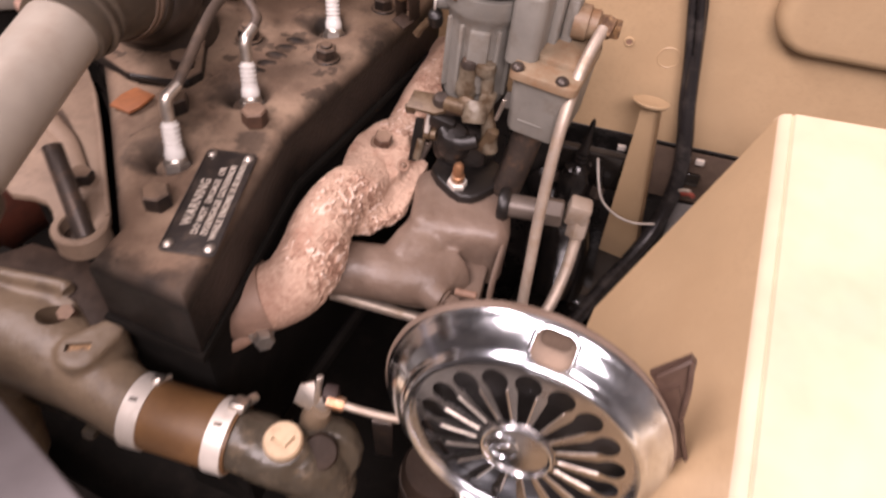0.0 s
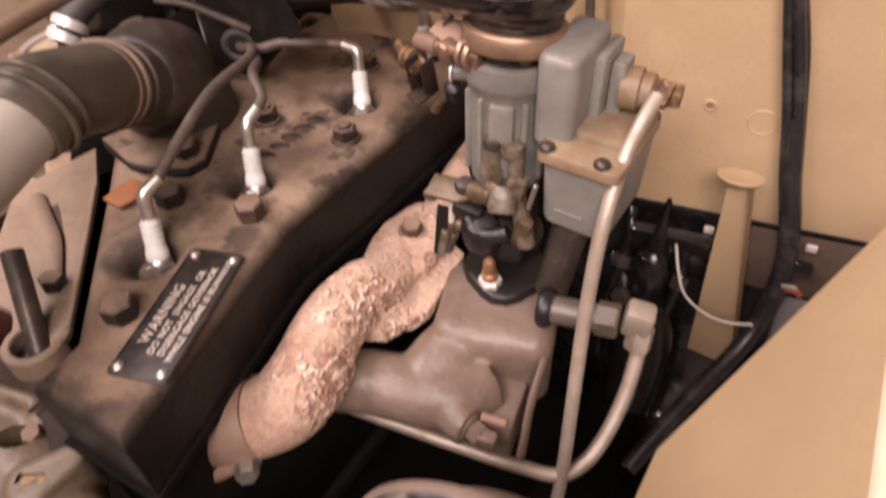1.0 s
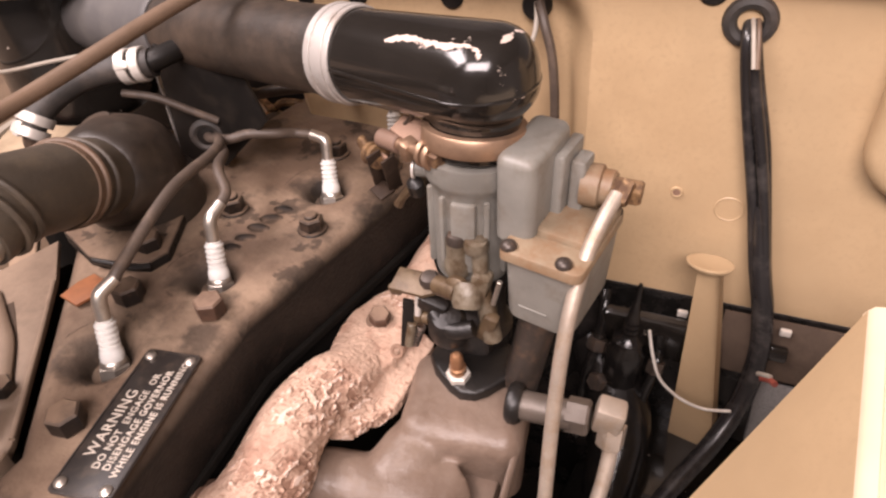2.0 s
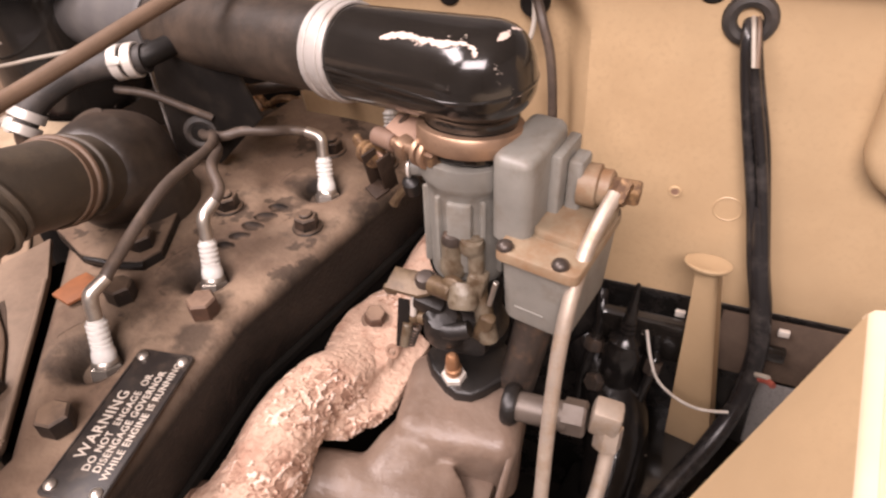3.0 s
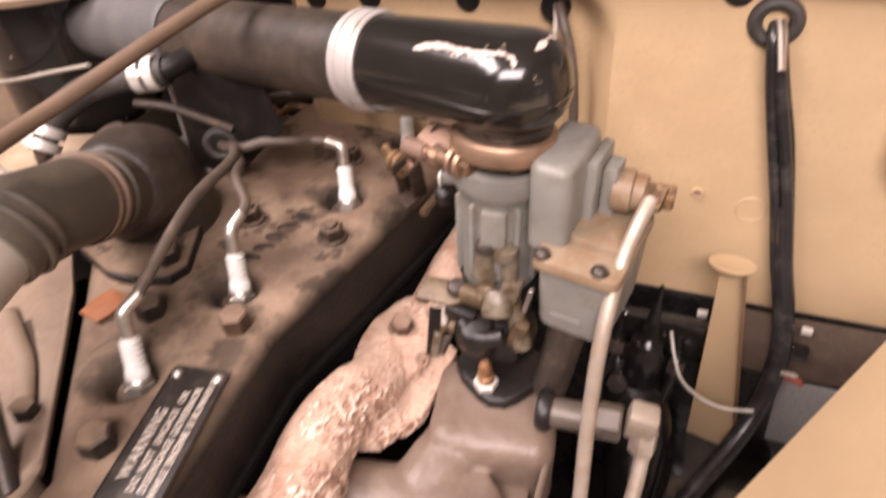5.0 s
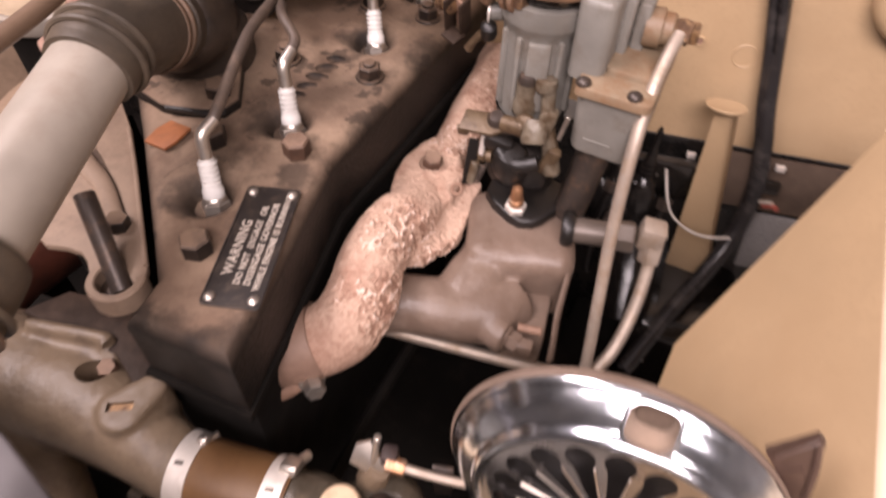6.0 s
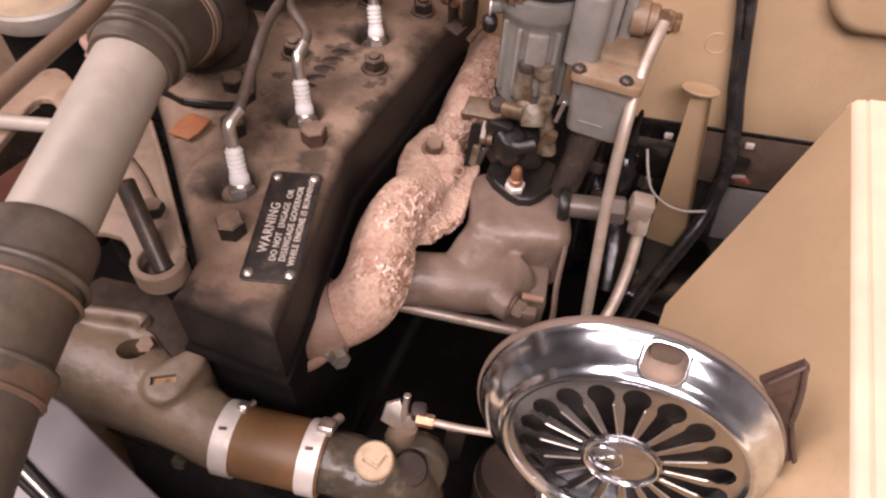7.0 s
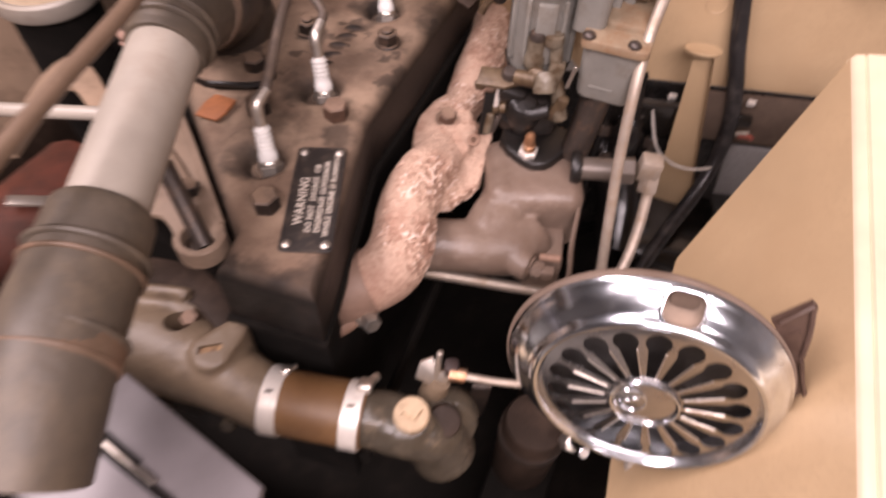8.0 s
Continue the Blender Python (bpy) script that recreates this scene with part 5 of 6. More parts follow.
    for k, (ox, oy, w, h) in enumerate(((0.0018, -0.002, 0.0016, 0.0055), (-0.001, 0.001, 0.0014, 0.0075), (-0.0032, 0.003, 0.0014, 0.0045))):
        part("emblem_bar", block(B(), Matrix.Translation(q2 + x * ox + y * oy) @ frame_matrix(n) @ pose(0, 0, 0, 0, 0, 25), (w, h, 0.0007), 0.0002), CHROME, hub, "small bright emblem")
    # folded steel bracket standing out behind the rim
    plane = lambda a_, r_, o_: back + (x * math.cos(a_) + y * math.sin(a_)) * r_ + n * o_
    east = math.atan2(V((1, 0, 0)).dot(y), V((1, 0, 0)).dot(x))
    north = -1 if math.sin(east) > 0 else 1
    at = lambda deg, r_, o_: plane(east + north * radians(deg), r_, o_)

    def shard(pts_, thick):
        bm_ = B()
        f_ = [bm_.verts.new(p_) for p_ in pts_]
        b_ = [bm_.verts.new(p_ - n * thick) for p_ in pts_]
        bm_.faces.new(f_)
        bm_.faces.new(b_[::-1])
        for i_ in range(len(pts_)):
            j_ = (i_ + 1) % len(pts_)
            bm_.faces.new((f_[i_], b_[i_], b_[j_], f_[j_]))
        bmesh.ops.recalc_face_normals(bm_, faces=bm_.faces[:])
        return bm_

    strip = [at(a_, 0.076, -0.0045) for a_ in range(-12, 49, 6)] + [at(a_, r_, -0.0045) for a_, r_ in ((48, 0.0868), (42, 0.0838), (36, 0.0812), (29, 0.0800), (22, 0.0802), (16, 0.0815), (8, 0.0845), (1, 0.0868), (-5, 0.0872), (-12, 0.0840))]
    part("bracket_strip", shard(strip, 0.003), EAR_BROWN, ob, "dark brown steel bracket edge")
    part("bracket_ear", shard([at(56, 0.078, -0.006), at(55.5, 0.0995, -0.008), at(53.0, 0.0995, -0.008), at(45, 0.0895, -0.006), at(36, 0.0810, -0.004), at(34, 0.078, -0.004)], 0.003), EAR_BROWN, ob, "dark brown folded bracket ear")
    part("ear_fold", tube(B(), [at(54.5, 0.0990, -0.0075), at(46, 0.0900, -0.005), at(36, 0.0815, -0.0035)], 0.0014, 8, 4), EAR_BROWN, ob)
    part("ear_fold", tube(B(), [at(54.5, 0.0990, -0.0075), at(55, 0.0910, -0.005), at(55, 0.0820, -0.0035)], 0.0012, 8, 4), EAR_BROWN, ob)
    part("strip_fold", tube(B(), [at(34, 0.0808, -0.0035), at(22, 0.0800, -0.0035), at(8, 0.0842, -0.0035), at(-5, 0.0866, -0.0035)], 0.0013, 8, 4), EAR_BROWN, ob)
    part("cable_stub", tube(B(), [V((0.2950, -0.0600, 0.7250)), V((0.3020, -0.0620, 0.6950)), V((0.3130, -0.0640, 0.6550)), V((0.3200, -0.0600, 0.6000))], [0.0042, 0.0046, 0.0048, 0.0048], 10, 5), CLAMP, ob, "pale sheathed horn cable")
    part("bracket_stem", tube(B(), [back - n * 0.03, back - n * 0.036 + V((0.02, 0, -0.01)), V((0.355, -0.04, 0.765)), V((0.372, -0.04, 0.765))], [0.012, 0.012, 0.009, 0.008], 10, 5), RUSTY_IRON, ob)
    return ob


build_horn()


# ---- coolant pipe and hoses ----
def build_radiator_pipe():
    ob = thing("coolant_pipe", (-0.03, -0.02, 0.86), "grey painted coolant pipe between dusty rubber hoses", "pipe")
    a, b = V((-0.0360, -0.0175, 0.886)), V((0.0035, -0.132, 0.872))
    d = (b - a).normalized()
    part("pipe", rod_between(B(), a - d * 0.02, b + d * 0.03, 0.0205, 0.0205, 40), PIPE, ob)
    way = [a + d * 0.004, a - d * 0.003, a - d * 0.018, V((-0.0500, 0.022, 0.8795)), V((-0.0605, 0.044, 0.8690)), V((-0.072, 0.062, 0.8580)), V((-0.082, 0.077, 0.848))]
    part("rear_hose", tube(B(), way, [0.0230, 0.0240, 0.0246, 0.0250, 0.0255, 0.0262, 0.027], 36, 6, 0.016), HOSE, ob, "dusty black rubber hose")
    for p, q, mat, w in ((a - d * 0.008, -d, HOSE, 0.0022), (a - d * 0.017, -d, HOSE, 0.0022), (V((-0.0605, 0.044, 0.8690)), V((-0.49, 0.75, -0.42)), BAND, 0.0022), (V((-0.066, 0.053, 0.8636)), V((-0.49, 0.75, -0.45)), HOSE, 0.0020)):
        part("wire_clamp", ring(B(), p, q, 0.0252 if mat is HOSE and p.y < 0.03 else 0.0258, w, 44, 8), mat, ob)
    bm = tube(B(), [b - d * 0.004, b + d * 0.002, b + d * 0.03, b + d * 0.06, b + d * 0.09 + V((0.0, -0.002, -0.006)), b + d * 0.12 + V((-0.002, -0.002, -0.016))], [0.0240, 0.0262, 0.0272, 0.0278, 0.0282, 0.028], 36, 5, 0.012)
    part("front_hose", bm, HOSE, ob, "dusty black rubber hose")
    part("hose_band", band(B(), b + d * 0.060 + V((0, 0, -0.003)), d, 0.0276, 0.016, 0.0014, 44), BAND, ob, "brown rusty hose band")
    for k, w in ((0.022, 0.0020), (0.030, 0.0014), (0.062, 0.0022), (0.074, 0.0016)):
        part("wire_clamp", ring(B(), b + d * k + V((0, 0, -0.0005 if k < 0.05 else -0.003)), d, 0.0280, w, 44, 8), HOSE if w > 0.0018 else BAND, ob)
    part("hose_band", band(B(), V((-0.0570, 0.0370, 0.8718)), V((-0.49, 0.75, -0.42)), 0.0254, 0.010, 0.0014, 44), BAND, ob, "brown rusty hose band")
    for q, r_ in ((V((-0.0640, -0.0175, 0.8880)), 0.0070), (V((-0.0605, -0.0050, 0.8985)), 0.0056), (V((-0.0620, 0.0060, 0.9010)), 0.0066)):
        lump = block(B(), Matrix.Translation(q) @ pose(0, 0, 0, 10, 20, -25), (r_ * 1.7, r_ * 1.5, r_ * 1.6), r_ * 0.45, 3)
        lump = fuse(lump, 0.0008, 2, 0.0012, 190, 0.0004, 500)
        part("clamp_lug", lump, RUSTY_PINK, ob, "pinkish rusty clamp lug")
    part("clamp_screw", rod_between(B(), V((-0.0630, -0.0240, 0.8840)), V((-0.0610, 0.0140, 0.9040)), 0.0022), RUSTY_PINK, ob)
    return ob


build_radiator_pipe()


def build_oil_filler():
    ob = thing("water_outlet", (-0.100, 0.115, 0.78), "black domed casting taking the coolant hose", "housing")
    p, d = V((-0.076, 0.068, 0.853)), V((-0.50, 0.78, -0.38)).normalized()
    bm = lathe(B(), p, d, [(0, 0.0), (0.027, 0.0), (0.031, 0.004), (0.034, 0.012), (0.037, 0.024), (0.0385, 0.040), (0.037, 0.058), (0.032, 0.070), (0.02, 0.078), (0, 0.08)], 36)
    lathe(bm, (-0.100, 0.110, 0.745), (0.0, 0.0, 1), [(0, 0), (0.042, 0), (0.042, 0.05), (0.040, 0.08), (0, 0.08)], 32)
    bm = fuse(bm, 0.0025, 6, 0.0010, 50, 0.0002, 250)
    part("dome", bm, DUSTY_BLACK, ob)
    part("cap_lobe", lathe(B(), (-0.1060, 0.0990, 0.8660), (-0.15, -0.25, 1), [(0, 0), (0.0135, 0), (0.0135, 0.004), (0.0115, 0.0068), (0.004, 0.0075), (0, 0.0075)], 24), DUSTY_BLACK, ob)
    part("tab", tube(B(), [(-0.128, 0.136, 0.872), (-0.108, 0.148, 0.868), (-0.090, 0.160, 0.857), (-0.076, 0.172, 0.846)], 0.0030, 10, 5), CABLE, ob)
    return ob


build_oil_filler()
lug = thing("bracket_lug", (-0.05, 0.07, TOP), "black cast channel bracket bolted to the head", "bracket")
part("lug_plate", prism(B(), pose(0, 0, TOP - 0.002), [(-0.118, 0.052), (-0.078, 0.044), (-0.066, 0.046), (-0.052, 0.052), (-0.036, 0.060), (-0.034, 0.075), (-0.046, 0.092), (-0.060, 0.112), (-0.075, 0.108), (-0.07, 0.085), (-0.11, 0.085)], 0.010, 0.002, 3), HEAD, lug)
part("lug_edge", tube(B(), [(-0.0727, 0.0435, 0.8035), (-0.060, 0.0465, 0.8045), (-0.042, 0.052, 0.8045), (-0.034, 0.060, 0.8035)], [0.0018, 0.0022, 0.0024, 0.002], 8, 5), BLOCK, lug)
bolt("head_bolt", (-0.049, 0.072, TOP + 0.007), (0, 0, 1), 0.0155, 0.0095, BOLT_IRON, washer=False, stud=False, label="dusty plain hexagon bolt on the cast bracket", group="head bolts")
tab = thing("orange_tab", (-0.056, 0.024, TOP), "orange rust-coloured sheet tab on the head", "tab")
part("tab_sheet", prism(B(), pose(-0.0545, 0.0245, TOP + 0.0025, 3, -4, 0), [(-0.0105, -0.0115), (0.008, -0.012), (0.0105, -0.004), (0.0102, 0.0115), (-0.008, 0.0125), (-0.0115, 0.002)], 0.002, 0.0005), ORANGE, tab)

bypass = thing("breather_hose", (-0.16, 0.12, 0.87), "black rubber hose with two bright clamps", "hose")
path = [V((-0.153, 0.074, 0.861)), V((-0.154, 0.080, 0.868)), V((-0.151, 0.095, 0.879)), V((-0.140, 0.115, 0.889)), V((-0.124, 0.132, 0.893)), V((-0.109, 0.142, 0.895)), V((-0.098, 0.149, 0.897))]
part("hose_body", tube(B(), path, 0.0100, 20, 8), RUBBER, bypass)
part("end_spigot", tube(B(), [V((-0.102, 0.146, 0.896)), V((-0.096, 0.154, 0.899)), V((-0.092, 0.172, 0.901))], 0.0078, 14, 6), MATT_BLACK, bypass)
part("lower_pipe", tube(B(), [V((-0.153, 0.077, 0.864)), V((-0.155, 0.074, 0.850)), V((-0.158, 0.082, 0.815)), V((-0.165, 0.100, 0.76)), V((-0.17, 0.11, 0.70))], 0.0058, 12, 6), DARK_STEEL, bypass)
for p, q in ((V((-0.117, 0.137, 0.8940)), V((-0.098, 0.149, 0.897))), (V((-0.153, 0.073, 0.860)), V((-0.153, 0.088, 0.875)))):
    d = (q - p).normalized()
    cl = part("hose_clamp", band(band(B(), p, d, 0.0104, 0.007, 0.0018, 28), p + d * 0.010, d, 0.0104, 0.007, 0.0018, 28), CLAMP, bypass, "bright zinc clamp")
    part("clamp_screw", block(B(), Matrix.Translation(p + d * 0.008 + V((0.002, -0.010, 0.004))) @ frame_basis(d, (0.3, -0.8, 0.5)), (0.011, 0.006, 0.005), 0.0018), CLAMP, cl)

# ---- hood prop rod resting on the cowl ----
prop = thing("hood_prop_rod", (-0.04, 0.33, 0.93), "brown painted hood prop rod lying over the engine", "rod")
part("rod", tube(B(), [(-0.034, 0.327, 0.937), (-0.042, 0.290, 0.944), (-0.0425, 0.213, 0.952), (-0.040, 0.168, 0.952), (-0.043, 0.133, 0.947), (-0.046, 0.083, 0.938), (-0.0475, 0.040, 0.931), (-0.039, 0.001, 0.930), (-0.027, -0.040, 0.930), (-0.016, -0.104, 0.930), (0.0, -0.20, 0.928)], 0.0046, 12, 6), ROD, prop)
part("clip", block(B(), pose(-0.040, 0.327, 0.926, 0, 0, 10), (0.03, 0.012, 0.006), 0.002), CLAMP, prop, "pale clip at the rod end")
part("clip_stud", rod_between(B(), (-0.034, 0.326, 0.924), (-0.034, 0.326, 0.912), 0.004), STEEL, prop)


# ---- water pump, outlet and bypass hose ----
def build_front():
    ob = thing("thermostat_housing", (0.0, -0.12, 0.70), "olive-grey cast water housing with a slotted plug", "housing")
    bm = tube(B(), [(-0.10, -0.130, 0.700), (-0.060, -0.128, 0.702), (-0.02, -0.125, 0.705), (0.02, -0.126, 0.705), (0.045, -0.129, 0.703), (0.066, -0.131, 0.7015)], [0.038, 0.0365, 0.0335, 0.0275, 0.0230, 0.0215], 28, 6)
    # upper flange with a raised ridge
    prism(bm, pose(0.0, 0.0, 0.712), [(-0.068, -0.110), (-0.063, -0.104), (-0.017, -0.089), (-0.0075, -0.094), (-0.008, -0.103), (-0.025, -0.112), (-0.058, -0.118)], 0.0235, 0.004, 3)
    tube(bm, [(-0.072, -0.110, 0.7375), (-0.048, -0.1035, 0.7390), (-0.023, -0.0965, 0.7390), (-0.0155, -0.0965, 0.7380)], [0.0045, 0.0052, 0.0052, 0.0062], 12, 5)
    tube(bm, [(-0.062, -0.140, 0.70), (-0.045, -0.155, 0.685), (-0.03, -0.168, 0.665), (-0.02, -0.18, 0.64)], [0.024, 0.022, 0.021, 0.021], 20, 5)
    # raised pad, rounded at both ends, with a slot
    pad = [(0.0215 + 0.0140 * math.cos(a_), -0.1260 + 0.0140 * math.sin(a_)) for a_ in (math.radians(170 + 18 * q) for q in range(11))]
    pad += [(0.0265 + 0.0095 * math.cos(a_), -0.1060 + 0.0095 * math.sin(a_)) for a_ in (math.radians(-6 + 20 * q) for q in range(10))]
    prism(bm, pose(0, 0, 0.700), pad, 0.0375, 0.0012, 2)
    bm = fuse(bm, 0.002, 5, 0.0008, 60, 0.0002, 260)
    bm = carve(bm, [lathe(B(), (-0.0095, -0.1105, 0.7215), (-0.2, -0.3, 1), [(0, 0), (0.006, 0), (0.0080, 0.006), (0.0088, 0.03), (0, 0.03)], 20), block(B(), Matrix.Translation(V((0.0205, -0.1250, 0.7372))) @ frame_basis((0.85, 0.55, 0), (0.0, 0.0, 1)), (0.0155, 0.0058, 0.008), 0)])
    part("casting", bm, OLIVE, ob)
    part("slot_floor", block(B(), Matrix.Translation(V((0.0205, -0.1250, 0.7345))) @ frame_basis((0.85, 0.55, 0), (0.0, 0.0, 1)), (0.0150, 0.0054, 0.001), 0), BRASS, ob)
    part("hole_screw", hexagon(B(), (-0.0100, -0.1060, 0.7240), (0.1, -0.25, 1), 0.0115, 0.010), BOLT_RUST, ob, "brown rusty bolt in its hole")
    part("gasket_plate", prism(B(), Matrix.Translation((-0.035, -0.097, 0.712)) @ frame_basis((1, 0.12, 0), (0.05, -0.05, 1)), [(-0.06, -0.010), (0.045, -0.012), (0.052, -0.002), (0.040, 0.018), (0.028, 0.022), (-0.06, 0.020)], 0.010, 0.002, 2), SHADED_GRIME, ob)
    part("cover_plate", prism(B(), pose(0, 0, 0.7285), [(-0.085, -0.104), (-0.070, -0.078), (-0.030, -0.0700), (-0.0185, -0.0715), (0.006, -0.0810), (0.0195, -0.0945), (0.0265, -0.1040), (0.018, -0.1110), (-0.008, -0.1000), (-0.040, -0.104)], 0.0085, 0.002, 2), GREASE, ob, "greasy dark brown bracket plate")
    part("drain_plug", hexagon(B(), (0.040, -0.149, 0.690), (0.2, -0.9, 0.2), 0.009, 0.008), OILY, ob)
    part("belt_edge", tube(B(), [(-0.030, -0.152, 0.690), (-0.012, -0.150, 0.682), (0.006, -0.145, 0.665)], 0.004, 8, 5, 0.0, 2.5), MATT_BLACK, ob)
    hose = thing("bypass_hose", (0.095, -0.125, 0.70), "brown rubber coupling hose between two light clamps", "hose")
    a, b = V((0.061, -0.1300, 0.7020)), V((0.129, -0.1155, 0.7005))
    d = (b - a).normalized()
    part("hose_body", lathe(B(), a, d, [(0, 0), (0.0222, 0), (0.0230, 0.003), (0.0228, (b - a).length / 2), (0.0230, (b - a).length - 0.003), (0.0222, (b - a).length), (0, (b - a).length)], 40), BROWN_HOSE, hose)
    for k in (0.0, 0.0555):
        c = part("clamp", band(B(), a + d * k, d, 0.0232, 0.0125, 0.0010, 44), CLAMP, hose, "light zinc clamp")
        big = 1.0 if k else 0.62
        q = a + d * (k + 0.0065) + V((0.002, 0.0145, 0.0195))
        part("screw_block", block(B(), Matrix.Translation(q) @ pose(0, 0, 0, -38, 0, 12), (0.011 * big, 0.015 * big, 0.007), 0.0022), STEEL, c)
        part("screw", rod_between(B(), q + V((0, -0.004, 0.002)), q + V((0.002, 0.012 * big, -0.008 * big)), 0.0034 * big), STEEL, c)
        part("band_mark", block(B(), Matrix.Translation(a + d * (k + 0.006) + V((0.001, -0.004, 0.0240))) @ pose(0, 0, 0, 10, 0, 20), (0.005, 0.0022, 0.0008), 0.0003), DARK_STEEL, c)
    pump = thing("water_pump", (0.15, -0.11, 0.68), "oily olive water pump body with a brass pipe plug", "pump")
    bm = tube(B(), [(0.118, -0.118, 0.7005), (0.136, -0.114, 0.700), (0.155, -0.110, 0.695), (0.172, -0.104, 0.684), (0.182, -0.102, 0.655)], [0.0202, 0.0205, 0.021, 0.022, 0.024], 28, 6)
    lathe(bm, (0.159, -0.107, 0.695), (0.03, -0.10, 1), [(0, 0), (0.015, 0), (0.015, 0.016), (0.0135, 0.018), (0, 0.018)], 24)
    lathe(bm, (0.176, -0.092, 0.682), (0.45, -0.65, 0.35), [(0, -0.01), (0.026, -0.01), (0.028, 0.0), (0.024, 0.008), (0, 0.010)], 24)
    bm = fuse(bm, 0.002, 5, 0.0012, 70, 0.0004, 260)
    part("body", bm, OILY, pump)
    pn = V((0.03, -0.10, 1)).normalized()
    pp = V((0.160, -0.1085, 0.7135))
    bplug = carve(lathe(B(), pp, pn, [(0, 0), (0.0122, 0), (0.0126, 0.002), (0.0122, 0.006), (0.0110, 0.0072), (0, 0.0072)], 28), [block(B(), Matrix.Translation(pp + pn * 0.0070 + V((-0.0005, -0.0030, 0))) @ frame_basis((1, -0.12, 0), pn), (0.0115, 0.0024, 0.004), 0), block(B(), Matrix.Translation(pp + pn * 0.0070 + V((0.0052, 0.0010, 0))) @ frame_basis((0.18, 1, 0), pn), (0.0085, 0.0020, 0.004), 0)])
    part("brass_plug", bplug, PLUG_BRASS, pump, "pale brass pipe plug")
    part("side_boss", lathe(B(), (0.1775, -0.0950, 0.6960), (0.25, -0.45, 0.85), [(0, -0.02), (0.0110, -0.02), (0.0118, 0.010), (0.0105, 0.013), (0.006, 0.0135), (0, 0.0135)], 24), GREASE, pump, "greasy dark boss")
    part("drain_cock", tube(B(), [(0.164, -0.082, 0.700), (0.167, -0.082, 0.714), (0.171, -0.082, 0.724)], [0.010, 0.0095, 0.006], 10, 4), OLIVE, pump)
    part("cock_handle", prism(B(), Matrix.Translation((0.163, -0.080, 0.727)) @ frame_basis((1, 0.3, -0.4), (0.3, -0.8, 0.6)), [(-0.010, -0.006), (0.004, -0.008), (0.012, -0.002), (0.010, 0.006), (0.002, 0.004), (-0.004, 0.012), (-0.011, 0.006)], 0.003, 0.001, 2), STEEL, pump)
    part("cock_pin", rod_between(B(), (0.166, -0.082, 0.722), (0.166, -0.074, 0.748), 0.0022), STEEL, pump)
    line_ = thing("grease_line", (0.2, -0.08, 0.74), "thin copper line running behind the horn", "pipe")
    part("line", tube(B(), [(0.186, -0.080, 0.740), (0.205, -0.076, 0.740), (0.235, -0.068, 0.740), (0.27, -0.06, 0.735)], 0.0023, 10, 5), TUBING, line_)
    part("fitting", hexagon(B(), (0.176, -0.082, 0.740), (1, 0.2, 0), 0.0075, 0.011), COPPER, line_)
    part("fitting_block", block(B(), pose(0.1755, -0.0775, 0.7400, 0, 0, 20), (0.010, 0.011, 0.010), 0.003), DARK_RUST, line_)


build_front()

# level sheet bracket beside the head: ribbed arm, bolt, and an end curled round the rod
eye = thing("side_bracket", (-0.03, -0.05, TOP), "dusty tan sheet bracket curled round a steel rod beside the head", "bracket")
out = [(-0.128, 0.050), (-0.0905, 0.0240), (-0.0570, -0.0055), (-0.0300, -0.0300), (0.0090, -0.0650), (0.0150, -0.0740), (0.0140, -0.0790), (0.0000, -0.0720), (-0.0130, -0.0770), (-0.0165, -0.0840), (-0.0255, -0.0775), (-0.0340, -0.0740), (-0.0440, -0.0755), (-0.0560, -0.0800), (-0.0700, -0.0760), (-0.1000, -0.0420), (-0.135, -0.010)]
part("sheet", prism(B(), pose(0, 0, TOP - 0.0075), out, 0.0045, 0.0012, 2), DUSTY_SHEET, eye)
part("turned_edge", tube(B(), [(-0.0885, 0.0210, TOP - 0.0028), (-0.0570, -0.0060, TOP - 0.0024), (-0.0300, -0.0305, TOP - 0.0024), (0.0070, -0.0640, TOP - 0.0026)], 0.0016, 8, 4), DUSTY_SHEET, eye)
curl = B()
for r0, z0, z1 in ((0.0165, TOP - 0.014, TOP + 0.0005),):
    rows = []
    for k in range(21):
        a = radians(150 + 245 * k / 20)
        rad = V((math.cos(a), math.sin(a), 0))
        o = V((0.0010, -0.0800, 0))
        rows.append([curl.verts.new(o + rad * r + V((0, 0, z))) for r, z in ((r0, z0), (r0, z1 - 0.001), (r0 - 0.0008, z1), (r0 - 0.0042, z1), (r0 - 0.0050, z1 - 0.001), (r0 - 0.0050, z0))])
    for a, b in zip(rows, rows[1:]):
        for k in range(6):
            curl.faces.new((a[k], a[(k + 1) % 6], b[(k + 1) % 6], b[k]))
    curl.faces.new(rows[0])
    curl.faces.new(rows[-1][::-1])
bmesh.ops.recalc_face_normals(curl, faces=curl.faces[:])
part("curled_end", curl, DUSTY_SHEET, eye)
part("curl_floor", lathe(B(), (0.0010, -0.0800, TOP - 0.012), (0, 0, 1), [(0, 0), (0.0135, 0), (0.0135, 0.003), (0, 0.003)], 24), DARK_STEEL, eye)
part("arm", tube(B(), [(-0.112, -0.010, TOP - 0.002), (-0.085, -0.0200, TOP - 0.001), (-0.062, -0.0285, TOP - 0.001), (-0.040, -0.0425, TOP - 0.001), (-0.031, -0.0490, TOP - 0.0015)], [0.0075, 0.0070, 0.0062, 0.0060, 0.0062], 14, 6, 0.0, 0.55), DUSTY_SHEET, eye)
